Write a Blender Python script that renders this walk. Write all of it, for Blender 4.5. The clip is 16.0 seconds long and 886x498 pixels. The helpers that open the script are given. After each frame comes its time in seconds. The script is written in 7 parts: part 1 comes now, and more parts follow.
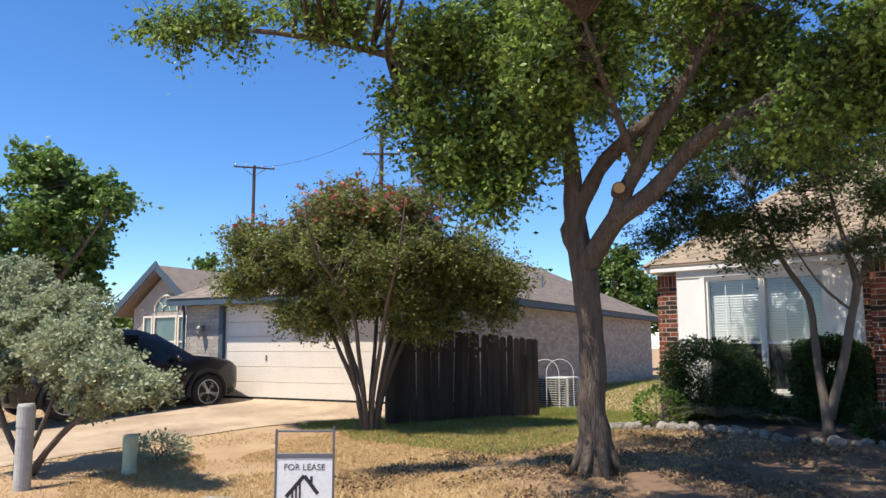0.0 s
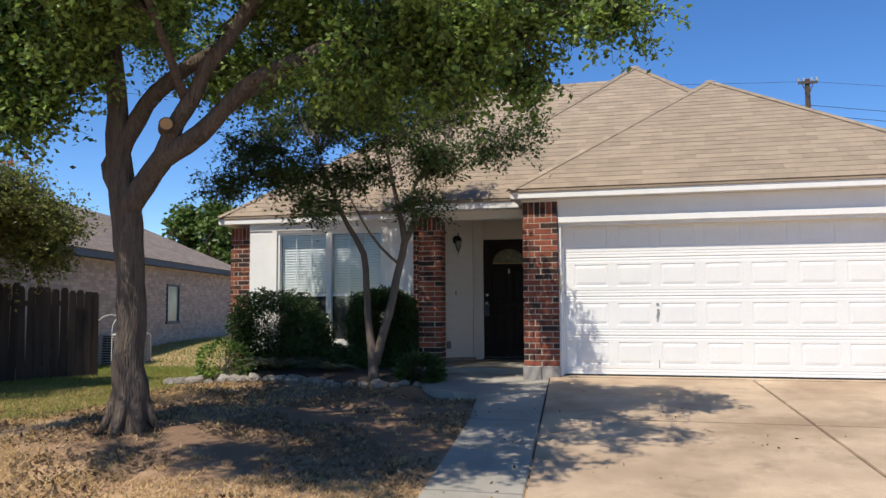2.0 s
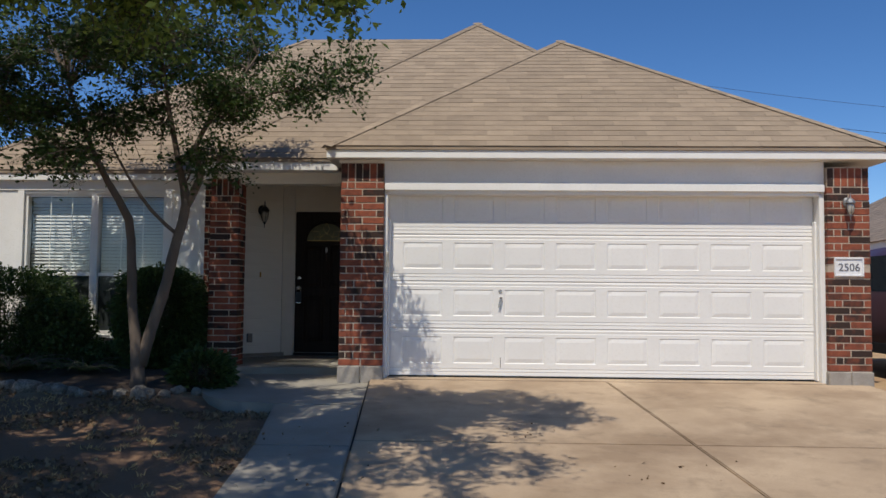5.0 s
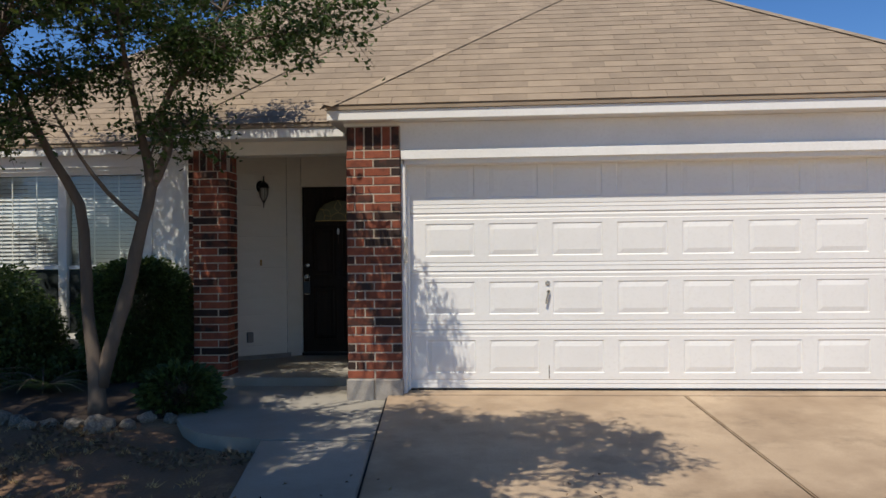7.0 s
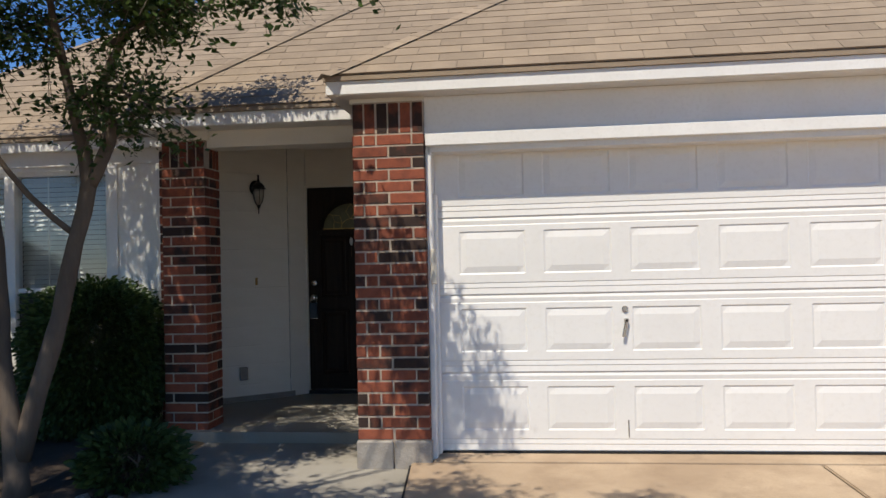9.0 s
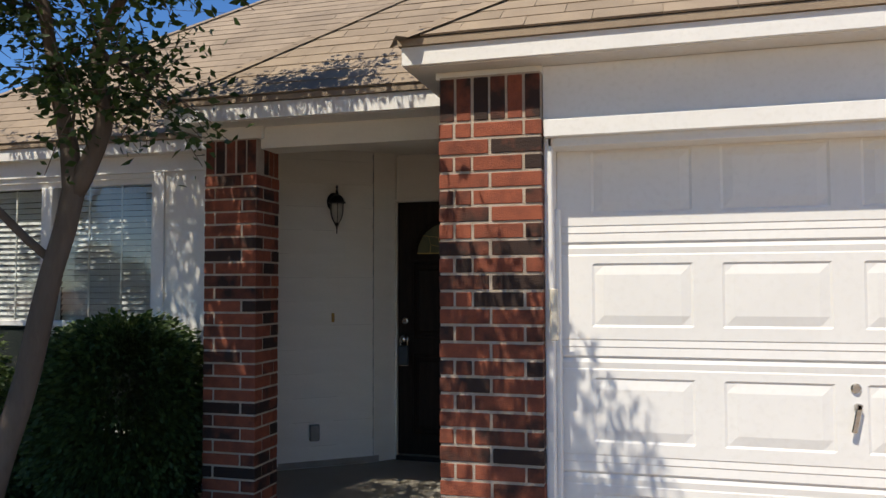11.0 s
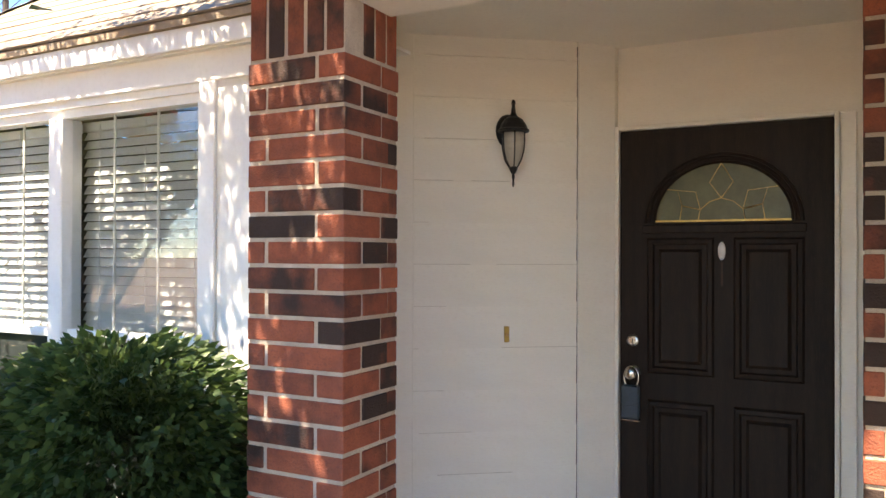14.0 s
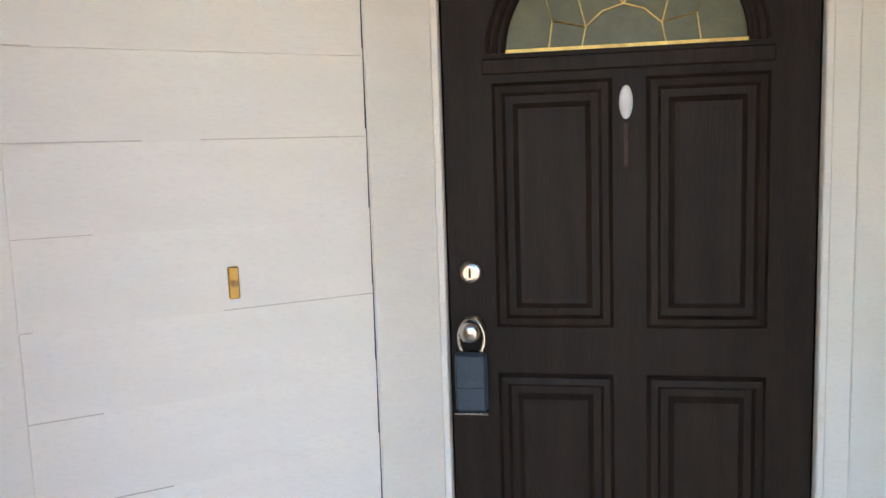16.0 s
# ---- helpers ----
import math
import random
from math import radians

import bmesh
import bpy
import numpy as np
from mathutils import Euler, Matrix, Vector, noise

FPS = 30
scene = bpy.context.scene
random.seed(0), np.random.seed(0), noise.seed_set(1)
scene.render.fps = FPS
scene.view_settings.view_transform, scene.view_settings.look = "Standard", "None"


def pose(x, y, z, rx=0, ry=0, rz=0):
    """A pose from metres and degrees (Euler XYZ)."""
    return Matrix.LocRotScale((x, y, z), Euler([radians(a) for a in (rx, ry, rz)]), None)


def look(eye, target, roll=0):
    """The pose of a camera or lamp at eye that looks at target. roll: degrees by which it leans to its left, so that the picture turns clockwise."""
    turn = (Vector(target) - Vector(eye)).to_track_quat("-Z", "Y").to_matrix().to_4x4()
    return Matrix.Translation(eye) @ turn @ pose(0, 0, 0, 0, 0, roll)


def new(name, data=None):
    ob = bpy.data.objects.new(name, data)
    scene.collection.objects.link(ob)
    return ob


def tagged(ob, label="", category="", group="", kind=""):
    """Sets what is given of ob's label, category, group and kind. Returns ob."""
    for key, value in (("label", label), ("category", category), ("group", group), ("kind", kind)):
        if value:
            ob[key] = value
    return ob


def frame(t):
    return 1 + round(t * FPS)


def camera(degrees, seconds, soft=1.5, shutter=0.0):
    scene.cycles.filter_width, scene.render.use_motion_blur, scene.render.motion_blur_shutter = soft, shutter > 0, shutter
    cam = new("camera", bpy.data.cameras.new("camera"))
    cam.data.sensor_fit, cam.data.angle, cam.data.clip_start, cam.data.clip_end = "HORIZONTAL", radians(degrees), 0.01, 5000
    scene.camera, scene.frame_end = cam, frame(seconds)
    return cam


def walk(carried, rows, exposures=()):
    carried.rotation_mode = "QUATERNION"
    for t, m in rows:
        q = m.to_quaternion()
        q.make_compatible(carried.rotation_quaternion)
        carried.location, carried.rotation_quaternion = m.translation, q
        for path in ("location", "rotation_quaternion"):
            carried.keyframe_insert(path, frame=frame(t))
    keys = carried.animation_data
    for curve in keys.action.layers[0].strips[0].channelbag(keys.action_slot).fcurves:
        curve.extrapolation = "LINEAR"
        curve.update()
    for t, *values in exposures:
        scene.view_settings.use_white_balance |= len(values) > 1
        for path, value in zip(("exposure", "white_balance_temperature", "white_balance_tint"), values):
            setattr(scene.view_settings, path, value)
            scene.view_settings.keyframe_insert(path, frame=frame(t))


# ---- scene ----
cam = camera(59.0, 16.0)
PATH = [
    (0, (0.767, -11.718, 1.096), (-0.576, -10.256, 1.344), -0.1),
    (0.5, (0.77, -11.693, 1.075), (-0.334, -10.039, 1.286), -0.3),
    (1, (0.827, -11.533, 1.086), (-0.021, -9.729, 1.255), -0.6),
    (1.5, (0.944, -11.327, 1.017), (0.315, -9.435, 1.178), -0.2),
    (2, (1.08, -11.184, 0.992), (0.592, -9.25, 1.133), -0.3),
    (2.5, (1.075, -10.991, 0.959), (0.735, -9.026, 1.101), -0.8),
    (3, (1.047, -10.666, 0.981), (0.816, -8.688, 1.173), -0.3),
    (3.5, (1.048, -10.337, 0.959), (0.876, -8.356, 1.168), -0.4),
    (4, (1.051, -9.869, 1.006), (0.902, -7.888, 1.24), -0.8),
    (4.5, (0.956, -9.449, 0.971), (0.843, -7.46, 1.149), -0.7),
    (5, (0.933, -9.025, 0.969), (0.867, -7.029, 1.078), 0.5),
    (5.2, (0.949, -8.857, 0.959), (0.885, -6.861, 1.065), 0.7),
    (7.3, (0.866, -6.931, 1.236), (0.659, -4.942, 1.248), -1.4),
    (7.5, (0.801, -6.719, 1.225), (0.547, -4.735, 1.234), -1.7),
    (8, (0.712, -6.303, 1.27), (0.468, -4.318, 1.29), -1.7),
    (8.2, (0.69, -6.139, 1.276), (0.467, -4.151, 1.298), -1.4),
    (10.3, (0.686, -4.339, 1.384), (0.329, -2.372, 1.444), -0.6),
    (10.5, (0.653, -4.194, 1.379), (0.24, -2.238, 1.437), -0.5),
    (11, (0.49, -3.756, 1.435), (-0.048, -1.832, 1.529), -0.2),
    (11.5, (0.441, -3.341, 1.435), (-0.171, -1.441, 1.549), -0.8),
    (12, (0.311, -2.893, 1.469), (-0.397, -1.024, 1.537), -0.4),
    (12.5, (0.035, -2.448, 1.494), (-0.793, -0.629, 1.565), 0.5),
    (13, (-0.09, -2.044, 1.486), (-0.977, -0.255, 1.588), -0.9),
    (13.5, (-0.307, -1.611, 1.507), (-1.247, 0.154, 1.548), -1.1),
    (14, (-0.603, -1.272, 1.542), (-1.547, 0.491, 1.558), 0.2),
    (14.5, (-0.809, -0.944, 1.504), (-1.707, 0.843, 1.495), -1.9),
    (15, (-0.992, -0.525, 1.533), (-1.747, 1.326, 1.459), -3.2),
    (15.5, (-1.18, -0.078, 1.49), (-1.761, 1.831, 1.352), -2.2),
    (16, (-1.245, 0.372, 1.455), (-1.606, 2.324, 1.214), -1.9),
]
EXPOSURES = [
    (0.0, 1.0, 6780, 10), (0.5, 1.1, 6780, 10), (1.5, 0.92, 6780, 10), (2.0, 0.66, 6780, 10), (2.5, 0.54, 6780, 10), (3.0, 0.26, 6780, 10), (3.5, 0.18, 6780, 10), (5.0, 0.14, 6830, 10),
    (7.5, 0.35, 6930, 10), (8.2, 0.42, 6930, 10), (10.5, 0.50, 7100, 10), (11.5, 0.75, 7000, 10), (12.0, 0.98, 6900, 10), (12.5, 1.50, 6900, 10), (13.0, 2.0, 7100, 12),
    (13.5, 2.26, 7700, 12), (14.0, 2.90, 8050, 14), (14.5, 3.30, 8800, 13), (15.0, 3.62, 9750, 12), (15.3, 3.80, 8250, 12), (15.6, 3.86, 7200, 12), (16.0, 3.86, 7300, 11),
]
walk(cam, [(t, look(eye, target, roll)) for t, eye, target, roll in PATH], EXPOSURES)

# ---- world, sun, exposure ----
SUN_DIR = Vector((-0.16, -0.46, 0.87)).normalized()
world = bpy.data.worlds.new("world")
scene.world = world
world.use_nodes = True
wn = world.node_tree.nodes
sky = wn.new("ShaderNodeTexSky")
sky.sky_type = "NISHITA"
sky.sun_disc = False
sky.sun_elevation = math.asin(SUN_DIR.z)
sky.sun_rotation = math.atan2(SUN_DIR.x, SUN_DIR.y)
sky.altitude = 2600
sky.air_density = 1.0
sky.dust_density = 0.0
sky.ozone_density = 4.0
sky_tone = wn.new("ShaderNodeHueSaturation")
sky_tone.inputs["Saturation"].default_value = 1.22
sky_tone.inputs["Hue"].default_value = 0.505
world.node_tree.links.new(sky.outputs[0], sky_tone.inputs["Color"])
world.node_tree.links.new(sky_tone.outputs[0], wn["Background"].inputs[0])
wn["Background"].inputs[1].default_value = 0.115
sun_data = bpy.data.lights.new("sun", "SUN")
sun_data.energy = 3.6
sun_data.angle = radians(0.53)
sun_data.color = (1.0, 0.95, 0.86)
sun = new("sun", sun_data)
sun.matrix_world = look(SUN_DIR * 40, (0, 0, 0))


# ---- materials ----
def nodes_of(m):
    m.use_nodes = True
    t = m.node_tree
    return t, t.nodes, t.links, t.nodes["Principled BSDF"]


def mat(name, a, b=None, rough=0.8, scale=6.0, fine=60.0, bump=0.2, metal=0.0, rnd=0.0, spec=0.4, stretch=(1, 1, 1), coat=0.0, c=None, island=0.0, relief=0.01):
    """Two-scale surface: colours a and b mixed by broad noise, c by fine noise; rnd varies value per object, island per loose piece."""
    m = bpy.data.materials.new(name)
    t, n, l, p = nodes_of(m)
    b = b or tuple(min(1, v * 0.8) for v in a)
    co = n.new("ShaderNodeTexCoord")
    mp = n.new("ShaderNodeMapping")
    mp.inputs["Scale"].default_value = stretch
    l.new(co.outputs["Object"], mp.inputs[0])
    place = mp.outputs[0]
    if rnd:
        far = n.new("ShaderNodeMath")
        far.operation = "MULTIPLY"
        far.inputs[1].default_value = 70.0
        l.new(n.new("ShaderNodeObjectInfo").outputs["Random"], far.inputs[0])
        mv = n.new("ShaderNodeVectorMath")
        l.new(place, mv.inputs[0])
        l.new(far.outputs[0], mv.inputs[1])
        place = mv.outputs[0]
    n1 = n.new("ShaderNodeTexNoise")
    n1.inputs["Scale"].default_value = scale
    n1.inputs["Detail"].default_value = 5
    n1.inputs["Roughness"].default_value = 0.6
    n2 = n.new("ShaderNodeTexNoise")
    n2.inputs["Scale"].default_value = fine
    n2.inputs["Detail"].default_value = 3
    l.new(place, n1.inputs[0])
    l.new(place, n2.inputs[0])
    r1 = n.new("ShaderNodeValToRGB")
    r1.color_ramp.elements[0].position, r1.color_ramp.elements[1].position = 0.35, 0.65
    r1.color_ramp.elements[0].color, r1.color_ramp.elements[1].color = (*a, 1), (*b, 1)
    l.new(n1.outputs[0], r1.inputs[0])
    mx = n.new("ShaderNodeMix")
    mx.data_type = "RGBA"
    r2 = n.new("ShaderNodeMapRange")
    r2.inputs[1].default_value, r2.inputs[2].default_value, r2.inputs[4].default_value = 0.5, 0.75, 0.6
    l.new(n2.outputs[0], r2.inputs[0])
    l.new(r2.outputs[0], mx.inputs["Factor"])
    l.new(r1.outputs[0], mx.inputs[6])
    c = c or tuple(v * 0.72 for v in a)
    mx.inputs[7].default_value = (*c, 1)
    out = mx.outputs[2]
    for src, amount in (("object", rnd), ("island", island)):
        if amount:
            hs = n.new("ShaderNodeHueSaturation")
            mr = n.new("ShaderNodeMapRange")
            mr.inputs[3].default_value, mr.inputs[4].default_value = 1 - amount, 1 + amount
            if src == "object":
                l.new(n.new("ShaderNodeObjectInfo").outputs["Random"], mr.inputs[0])
            else:
                l.new(n.new("ShaderNodeNewGeometry").outputs["Random Per Island"], mr.inputs[0])
            l.new(mr.outputs[0], hs.inputs["Value"])
            l.new(out, hs.inputs["Color"])
            out = hs.outputs[0]
    l.new(out, p.inputs["Base Color"])
    p.inputs["Roughness"].default_value = rough
    p.inputs["Metallic"].default_value = metal
    p.inputs["Specular IOR Level"].default_value = spec
    p.inputs["Coat Weight"].default_value = coat
    if bump:
        bp = n.new("ShaderNodeBump")
        bp.inputs["Strength"].default_value = bump
        bp.inputs["Distance"].default_value = relief
        add = n.new("ShaderNodeMath")
        l.new(n1.outputs[0], add.inputs[0])
        l.new(n2.outputs[0], add.inputs[1])
        l.new(add.outputs[0], bp.inputs["Height"])
        l.new(bp.outputs[0], p.inputs["Normal"])
    return m


def leaf_mat(name, a, b, trans=0.35, rough=0.45):
    m = bpy.data.materials.new(name)
    t, n, l, p = nodes_of(m)
    g = n.new("ShaderNodeNewGeometry")
    r = n.new("ShaderNodeValToRGB")
    r.color_ramp.elements[0].color, r.color_ramp.elements[1].color = (*a, 1), (*b, 1)
    l.new(g.outputs["Random Per Island"], r.inputs[0])
    l.new(r.outputs[0], p.inputs["Base Color"])
    p.inputs["Roughness"].default_value = rough
    p.inputs["Specular IOR Level"].default_value = 0.35
    tr = n.new("ShaderNodeBsdfTranslucent")
    hs = n.new("ShaderNodeHueSaturation")
    hs.inputs["Value"].default_value = 1.5
    l.new(r.outputs[0], hs.inputs["Color"])
    l.new(hs.outputs[0], tr.inputs[0])
    mx = n.new("ShaderNodeMixShader")
    mx.inputs[0].default_value = trans
    l.new(p.outputs[0], mx.inputs[1])
    l.new(tr.outputs[0], mx.inputs[2])
    l.new(mx.outputs[0], n["Material Output"].inputs[0])
    return m


def brick_mat():
    """Wire-cut clay: red body, charred flashing in blotches that differ from brick to brick."""
    m = mat("brick_clay", (0.265, 0.074, 0.037), (0.165, 0.046, 0.026), 0.85, 11, 150, 0.4, c=(0.12, 0.036, 0.026), rnd=0.28)
    t, n, l, p = nodes_of(m)
    src = p.inputs["Base Color"].links[0].from_socket
    oi = n.new("ShaderNodeObjectInfo")
    co = n.new("ShaderNodeTexCoord")
    far = n.new("ShaderNodeMath")
    far.operation = "MULTIPLY"
    far.inputs[1].default_value = 37.0
    l.new(oi.outputs["Random"], far.inputs[0])
    mv = n.new("ShaderNodeVectorMath")
    l.new(co.outputs["Object"], mv.inputs[0])
    l.new(far.outputs[0], mv.inputs[1])
    blot = n.new("ShaderNodeTexNoise")
    blot.inputs["Scale"].default_value = 8
    blot.inputs["Detail"].default_value = 4
    l.new(mv.outputs[0], blot.inputs[0])
    lift = n.new("ShaderNodeValToRGB")
    e = lift.color_ramp.elements
    e[0].position, e[0].color = 0.0, (0.75, 0.75, 0.75, 1)
    e[1].position, e[1].color = 0.17, (0.62, 0.62, 0.62, 1)
    for pos, v in ((0.22, 0.55), (0.42, 0.43), (0.6, 0.30), (1.0, 0.10)):
        e.new(pos).color = (v, v, v, 1)
    l.new(oi.outputs["Random"], lift.inputs[0])
    su = n.new("ShaderNodeMath")
    l.new(blot.outputs[0], su.inputs[0])
    l.new(lift.outputs[0], su.inputs[1])
    mr = n.new("ShaderNodeMapRange")
    mr.inputs[1].default_value, mr.inputs[2].default_value, mr.inputs[4].default_value = 0.82, 1.08, 0.93
    l.new(su.outputs[0], mr.inputs[0])
    mx = n.new("ShaderNodeMix")
    mx.data_type = "RGBA"
    mx.inputs[7].default_value = (0.026, 0.018, 0.0145, 1)
    l.new(mr.outputs[0], mx.inputs["Factor"])
    l.new(src, mx.inputs[6])
    l.new(mx.outputs[2], p.inputs["Base Color"])
    return m


def glass_mat(name, tint, rough=0.02, alpha=0.25):
    m = bpy.data.materials.new(name)
    t, n, l, p = nodes_of(m)
    p.inputs["Base Color"].default_value = (*tint, 1)
    p.inputs["Roughness"].default_value = rough
    p.inputs["IOR"].default_value = 1.5
    p.inputs["Transmission Weight"].default_value = 1.0
    tp = n.new("ShaderNodeBsdfTransparent")
    gl = n.new("ShaderNodeBsdfGlossy")
    gl.inputs["Roughness"].default_value = rough
    fr = n.new("ShaderNodeFresnel")
    fr.inputs[0].default_value = 1.5
    mr = n.new("ShaderNodeMapRange")
    mr.inputs[3].default_value, mr.inputs[4].default_value = alpha, 1.0
    l.new(fr.outputs[0], mr.inputs[0])
    mx = n.new("ShaderNodeMixShader")
    l.new(mr.outputs[0], mx.inputs[0])
    tp.inputs[0].default_value = (*tint, 1)
    l.new(tp.outputs[0], mx.inputs[1])
    l.new(gl.outputs[0], mx.inputs[2])
    l.new(mx.outputs[0], n["Material Output"].inputs[0])
    return m


WHITE = mat("white_paint", (0.80, 0.79, 0.76), (0.75, 0.74, 0.71), 0.55, 3, 40, 0.06, c=(0.70, 0.69, 0.65))
CREAM = mat("cream_paint", (0.82, 0.78, 0.70), (0.78, 0.74, 0.66), 0.6, 3, 50, 0.1, c=(0.74, 0.69, 0.61), stretch=(1, 1, 3))
DOORWHITE = mat("garage_door_enamel", (0.80, 0.785, 0.75), (0.76, 0.745, 0.71), 0.42, 2, 30, 0.03, c=(0.73, 0.71, 0.67))
BRICK = brick_mat()
MORTAR = mat("mortar", (0.50, 0.41, 0.325), (0.38, 0.31, 0.24), 0.95, 12, 150, 0.6)
CONCRETE = mat("concrete", (0.48, 0.365, 0.25), (0.33, 0.24, 0.16), 0.9, 0.9, 90, 0.2, c=(0.31, 0.228, 0.155))
WALKCON = mat("walk_concrete", (0.33, 0.305, 0.26), (0.26, 0.24, 0.20), 0.9, 1.3, 90, 0.15)
FOUND = mat("foundation_concrete", (0.36, 0.33, 0.29), (0.26, 0.23, 0.20), 0.9, 6, 60, 0.4)
SHINGLE = mat("shingle_tan", (0.31, 0.242, 0.172), (0.245, 0.19, 0.137), 0.95, 2.5, 160, 0.4, rnd=0.10, island=0.12, c=(0.22, 0.17, 0.125))
SHINGLE_N = mat("shingle_grey_brown", (0.24, 0.19, 0.155), (0.19, 0.155, 0.13), 0.95, 3, 140, 0.4, island=0.16)
GRASS_DRY = mat("lawn_soil", (0.35, 0.215, 0.125), (0.45, 0.315, 0.175), 0.95, 1.1, 38, 0.6, c=(0.17, 0.11, 0.065), relief=0.03)
def patch_colour(m, size, colour, lo, hi, amount, mask=None, detail=6.0, seed=0.0):
    """Lays a second colour over a material in noisy patches, as stains or bare ground; mask is (centre, radii) of the area."""
    t, n, l, p = nodes_of(m)
    src = p.inputs["Base Color"].links[0].from_socket
    co = n.new("ShaderNodeNewGeometry").outputs["Position"]
    ns = n.new("ShaderNodeTexNoise")
    ns.inputs["Scale"].default_value = size
    ns.inputs["Detail"].default_value = detail
    ns.inputs["Roughness"].default_value = 0.65
    mv = n.new("ShaderNodeVectorMath")
    mv.inputs[1].default_value = (seed, seed * 0.7, 0)
    l.new(co, mv.inputs[0])
    l.new(mv.outputs[0], ns.inputs[0])
    val = ns.outputs[0]
    if mask:
        mp = n.new("ShaderNodeMapping")
        mp.vector_type = "TEXTURE"
        mp.inputs["Location"].default_value = mask[0]
        mp.inputs["Scale"].default_value = mask[1]
        l.new(co, mp.inputs[0])
        gr = n.new("ShaderNodeTexGradient")
        gr.gradient_type = "SPHERICAL"
        l.new(mp.outputs[0], gr.inputs[0])
        ad = n.new("ShaderNodeMath")
        l.new(val, ad.inputs[0])
        l.new(gr.outputs[0], ad.inputs[1])
        val = ad.outputs[0]
    mr = n.new("ShaderNodeMapRange")
    mr.inputs[1].default_value, mr.inputs[2].default_value, mr.inputs[4].default_value = lo, hi, amount
    l.new(val, mr.inputs[0])
    mx = n.new("ShaderNodeMix")
    mx.data_type = "RGBA"
    mx.inputs[7].default_value = (*colour, 1)
    l.new(mr.outputs[0], mx.inputs["Factor"])
    l.new(src, mx.inputs[6])
    l.new(mx.outputs[2], p.inputs["Base Color"])


# bare trodden soil under the shade tree, coloured darker to deepen the shade there
patch_colour(GRASS_DRY, 1.6, (0.165, 0.098, 0.06), 0.72, 1.0, 0.9, ((-2.6, -3.2, -0.2), (4.0, 4.0, 9.0)))
# damp brown blotches and tyre dirt on the concrete
patch_colour(CONCRETE, 0.55, (0.22, 0.15, 0.095), 0.50, 0.66, 0.75, seed=3.0)
patch_colour(CONCRETE, 2.3, (0.17, 0.125, 0.085), 0.56, 0.72, 0.6, seed=11.0, detail=9.0)
patch_colour(WALKCON, 1.7, (0.22, 0.19, 0.15), 0.54, 0.72, 0.6, seed=5.0, detail=9.0)
MULCH = mat("bed_soil", (0.045, 0.033, 0.025), (0.068, 0.048, 0.034), 0.95, 5, 50, 0.7)
BARK = mat("bark", (0.17, 0.13, 0.10), (0.10, 0.077, 0.06), 0.95, 11, 42, 1.0, stretch=(1.7, 1.7, 0.22), c=(0.045, 0.034, 0.027), relief=0.05)
BARK2 = mat("smooth_bark", (0.15, 0.115, 0.088), (0.095, 0.074, 0.058), 0.85, 6, 50, 0.5, stretch=(1, 1, 0.3))
CUTWOOD = mat("cut_wood", (0.52, 0.30, 0.13), (0.44, 0.25, 0.11), 0.8, 8, 60, 0.2)
LEAF_OAK = leaf_mat("oak_leaf", (0.03, 0.07, 0.014), (0.26, 0.36, 0.075), 0.36)
LEAF_SMALL = leaf_mat("small_tree_leaf", (0.022, 0.050, 0.012), (0.07, 0.115, 0.030), 0.3)
LEAF_HEDGE = leaf_mat("hedge_leaf", (0.024, 0.052, 0.015), (0.092, 0.138, 0.04), 0.3, 0.45)
LEAF_CRAPE = leaf_mat("crape_leaf", (0.06, 0.08, 0.02), (0.26, 0.28, 0.08), 0.38)
LEAF_SAGE = leaf_mat("sage_leaf", (0.24, 0.28, 0.16), (0.42, 0.45, 0.28), 0.2, 0.7)
LEAF_FAR = leaf_mat("far_leaf", (0.05, 0.10, 0.018), (0.15, 0.21, 0.05), 0.35)
LEAF_PEAR = leaf_mat("broad_leaf", (0.055, 0.115, 0.025), (0.20, 0.29, 0.07), 0.38)
FLOWER = leaf_mat("crape_flower", (0.35, 0.05, 0.07), (0.45, 0.12, 0.06), 0.3)
BLADE_DRY = leaf_mat("dry_grass_blade", (0.36, 0.24, 0.105), (0.54, 0.39, 0.19), 0.2, 0.8)
BLADE_GREEN = leaf_mat("green_grass_blade", (0.12, 0.17, 0.03), (0.26, 0.28, 0.07), 0.3, 0.6)
LITTER = leaf_mat("leaf_litter", (0.085, 0.052, 0.03), (0.27, 0.185, 0.105), 0.1, 0.8)
FENCEWOOD = mat("weathered_fence", (0.060, 0.047, 0.038), (0.034, 0.027, 0.023), 0.95, 5, 60, 0.6, rnd=0.3, stretch=(2, 2, 0.2))
NBRICK = mat("pale_brick", (0.46, 0.40, 0.335), (0.36, 0.315, 0.265), 0.9, 4, 70, 0.3, island=0.2, c=(0.29, 0.24, 0.20))
NMORTAR = mat("pale_mortar", (0.36, 0.325, 0.28), (0.31, 0.28, 0.245), 0.95, 8, 90, 0.3)
NBLUE = mat("slate_blue_trim", (0.058, 0.09, 0.125), (0.048, 0.075, 0.105), 0.6, 3, 40, 0.1)
NDOOR = mat("almond_garage_door", (0.74, 0.66, 0.56), (0.70, 0.62, 0.52), 0.55, 2, 30, 0.05)
BLACK = mat("black_metal", (0.012, 0.012, 0.013), (0.02, 0.02, 0.02), 0.45, 8, 60, 0.1, metal=0.4)
DOORWOOD = mat("dark_stained_door", (0.022, 0.0145, 0.0105), (0.013, 0.0085, 0.0066), 0.5, 4, 40, 0.14, stretch=(6, 6, 0.5), c=(0.036, 0.021, 0.014), spec=0.14)
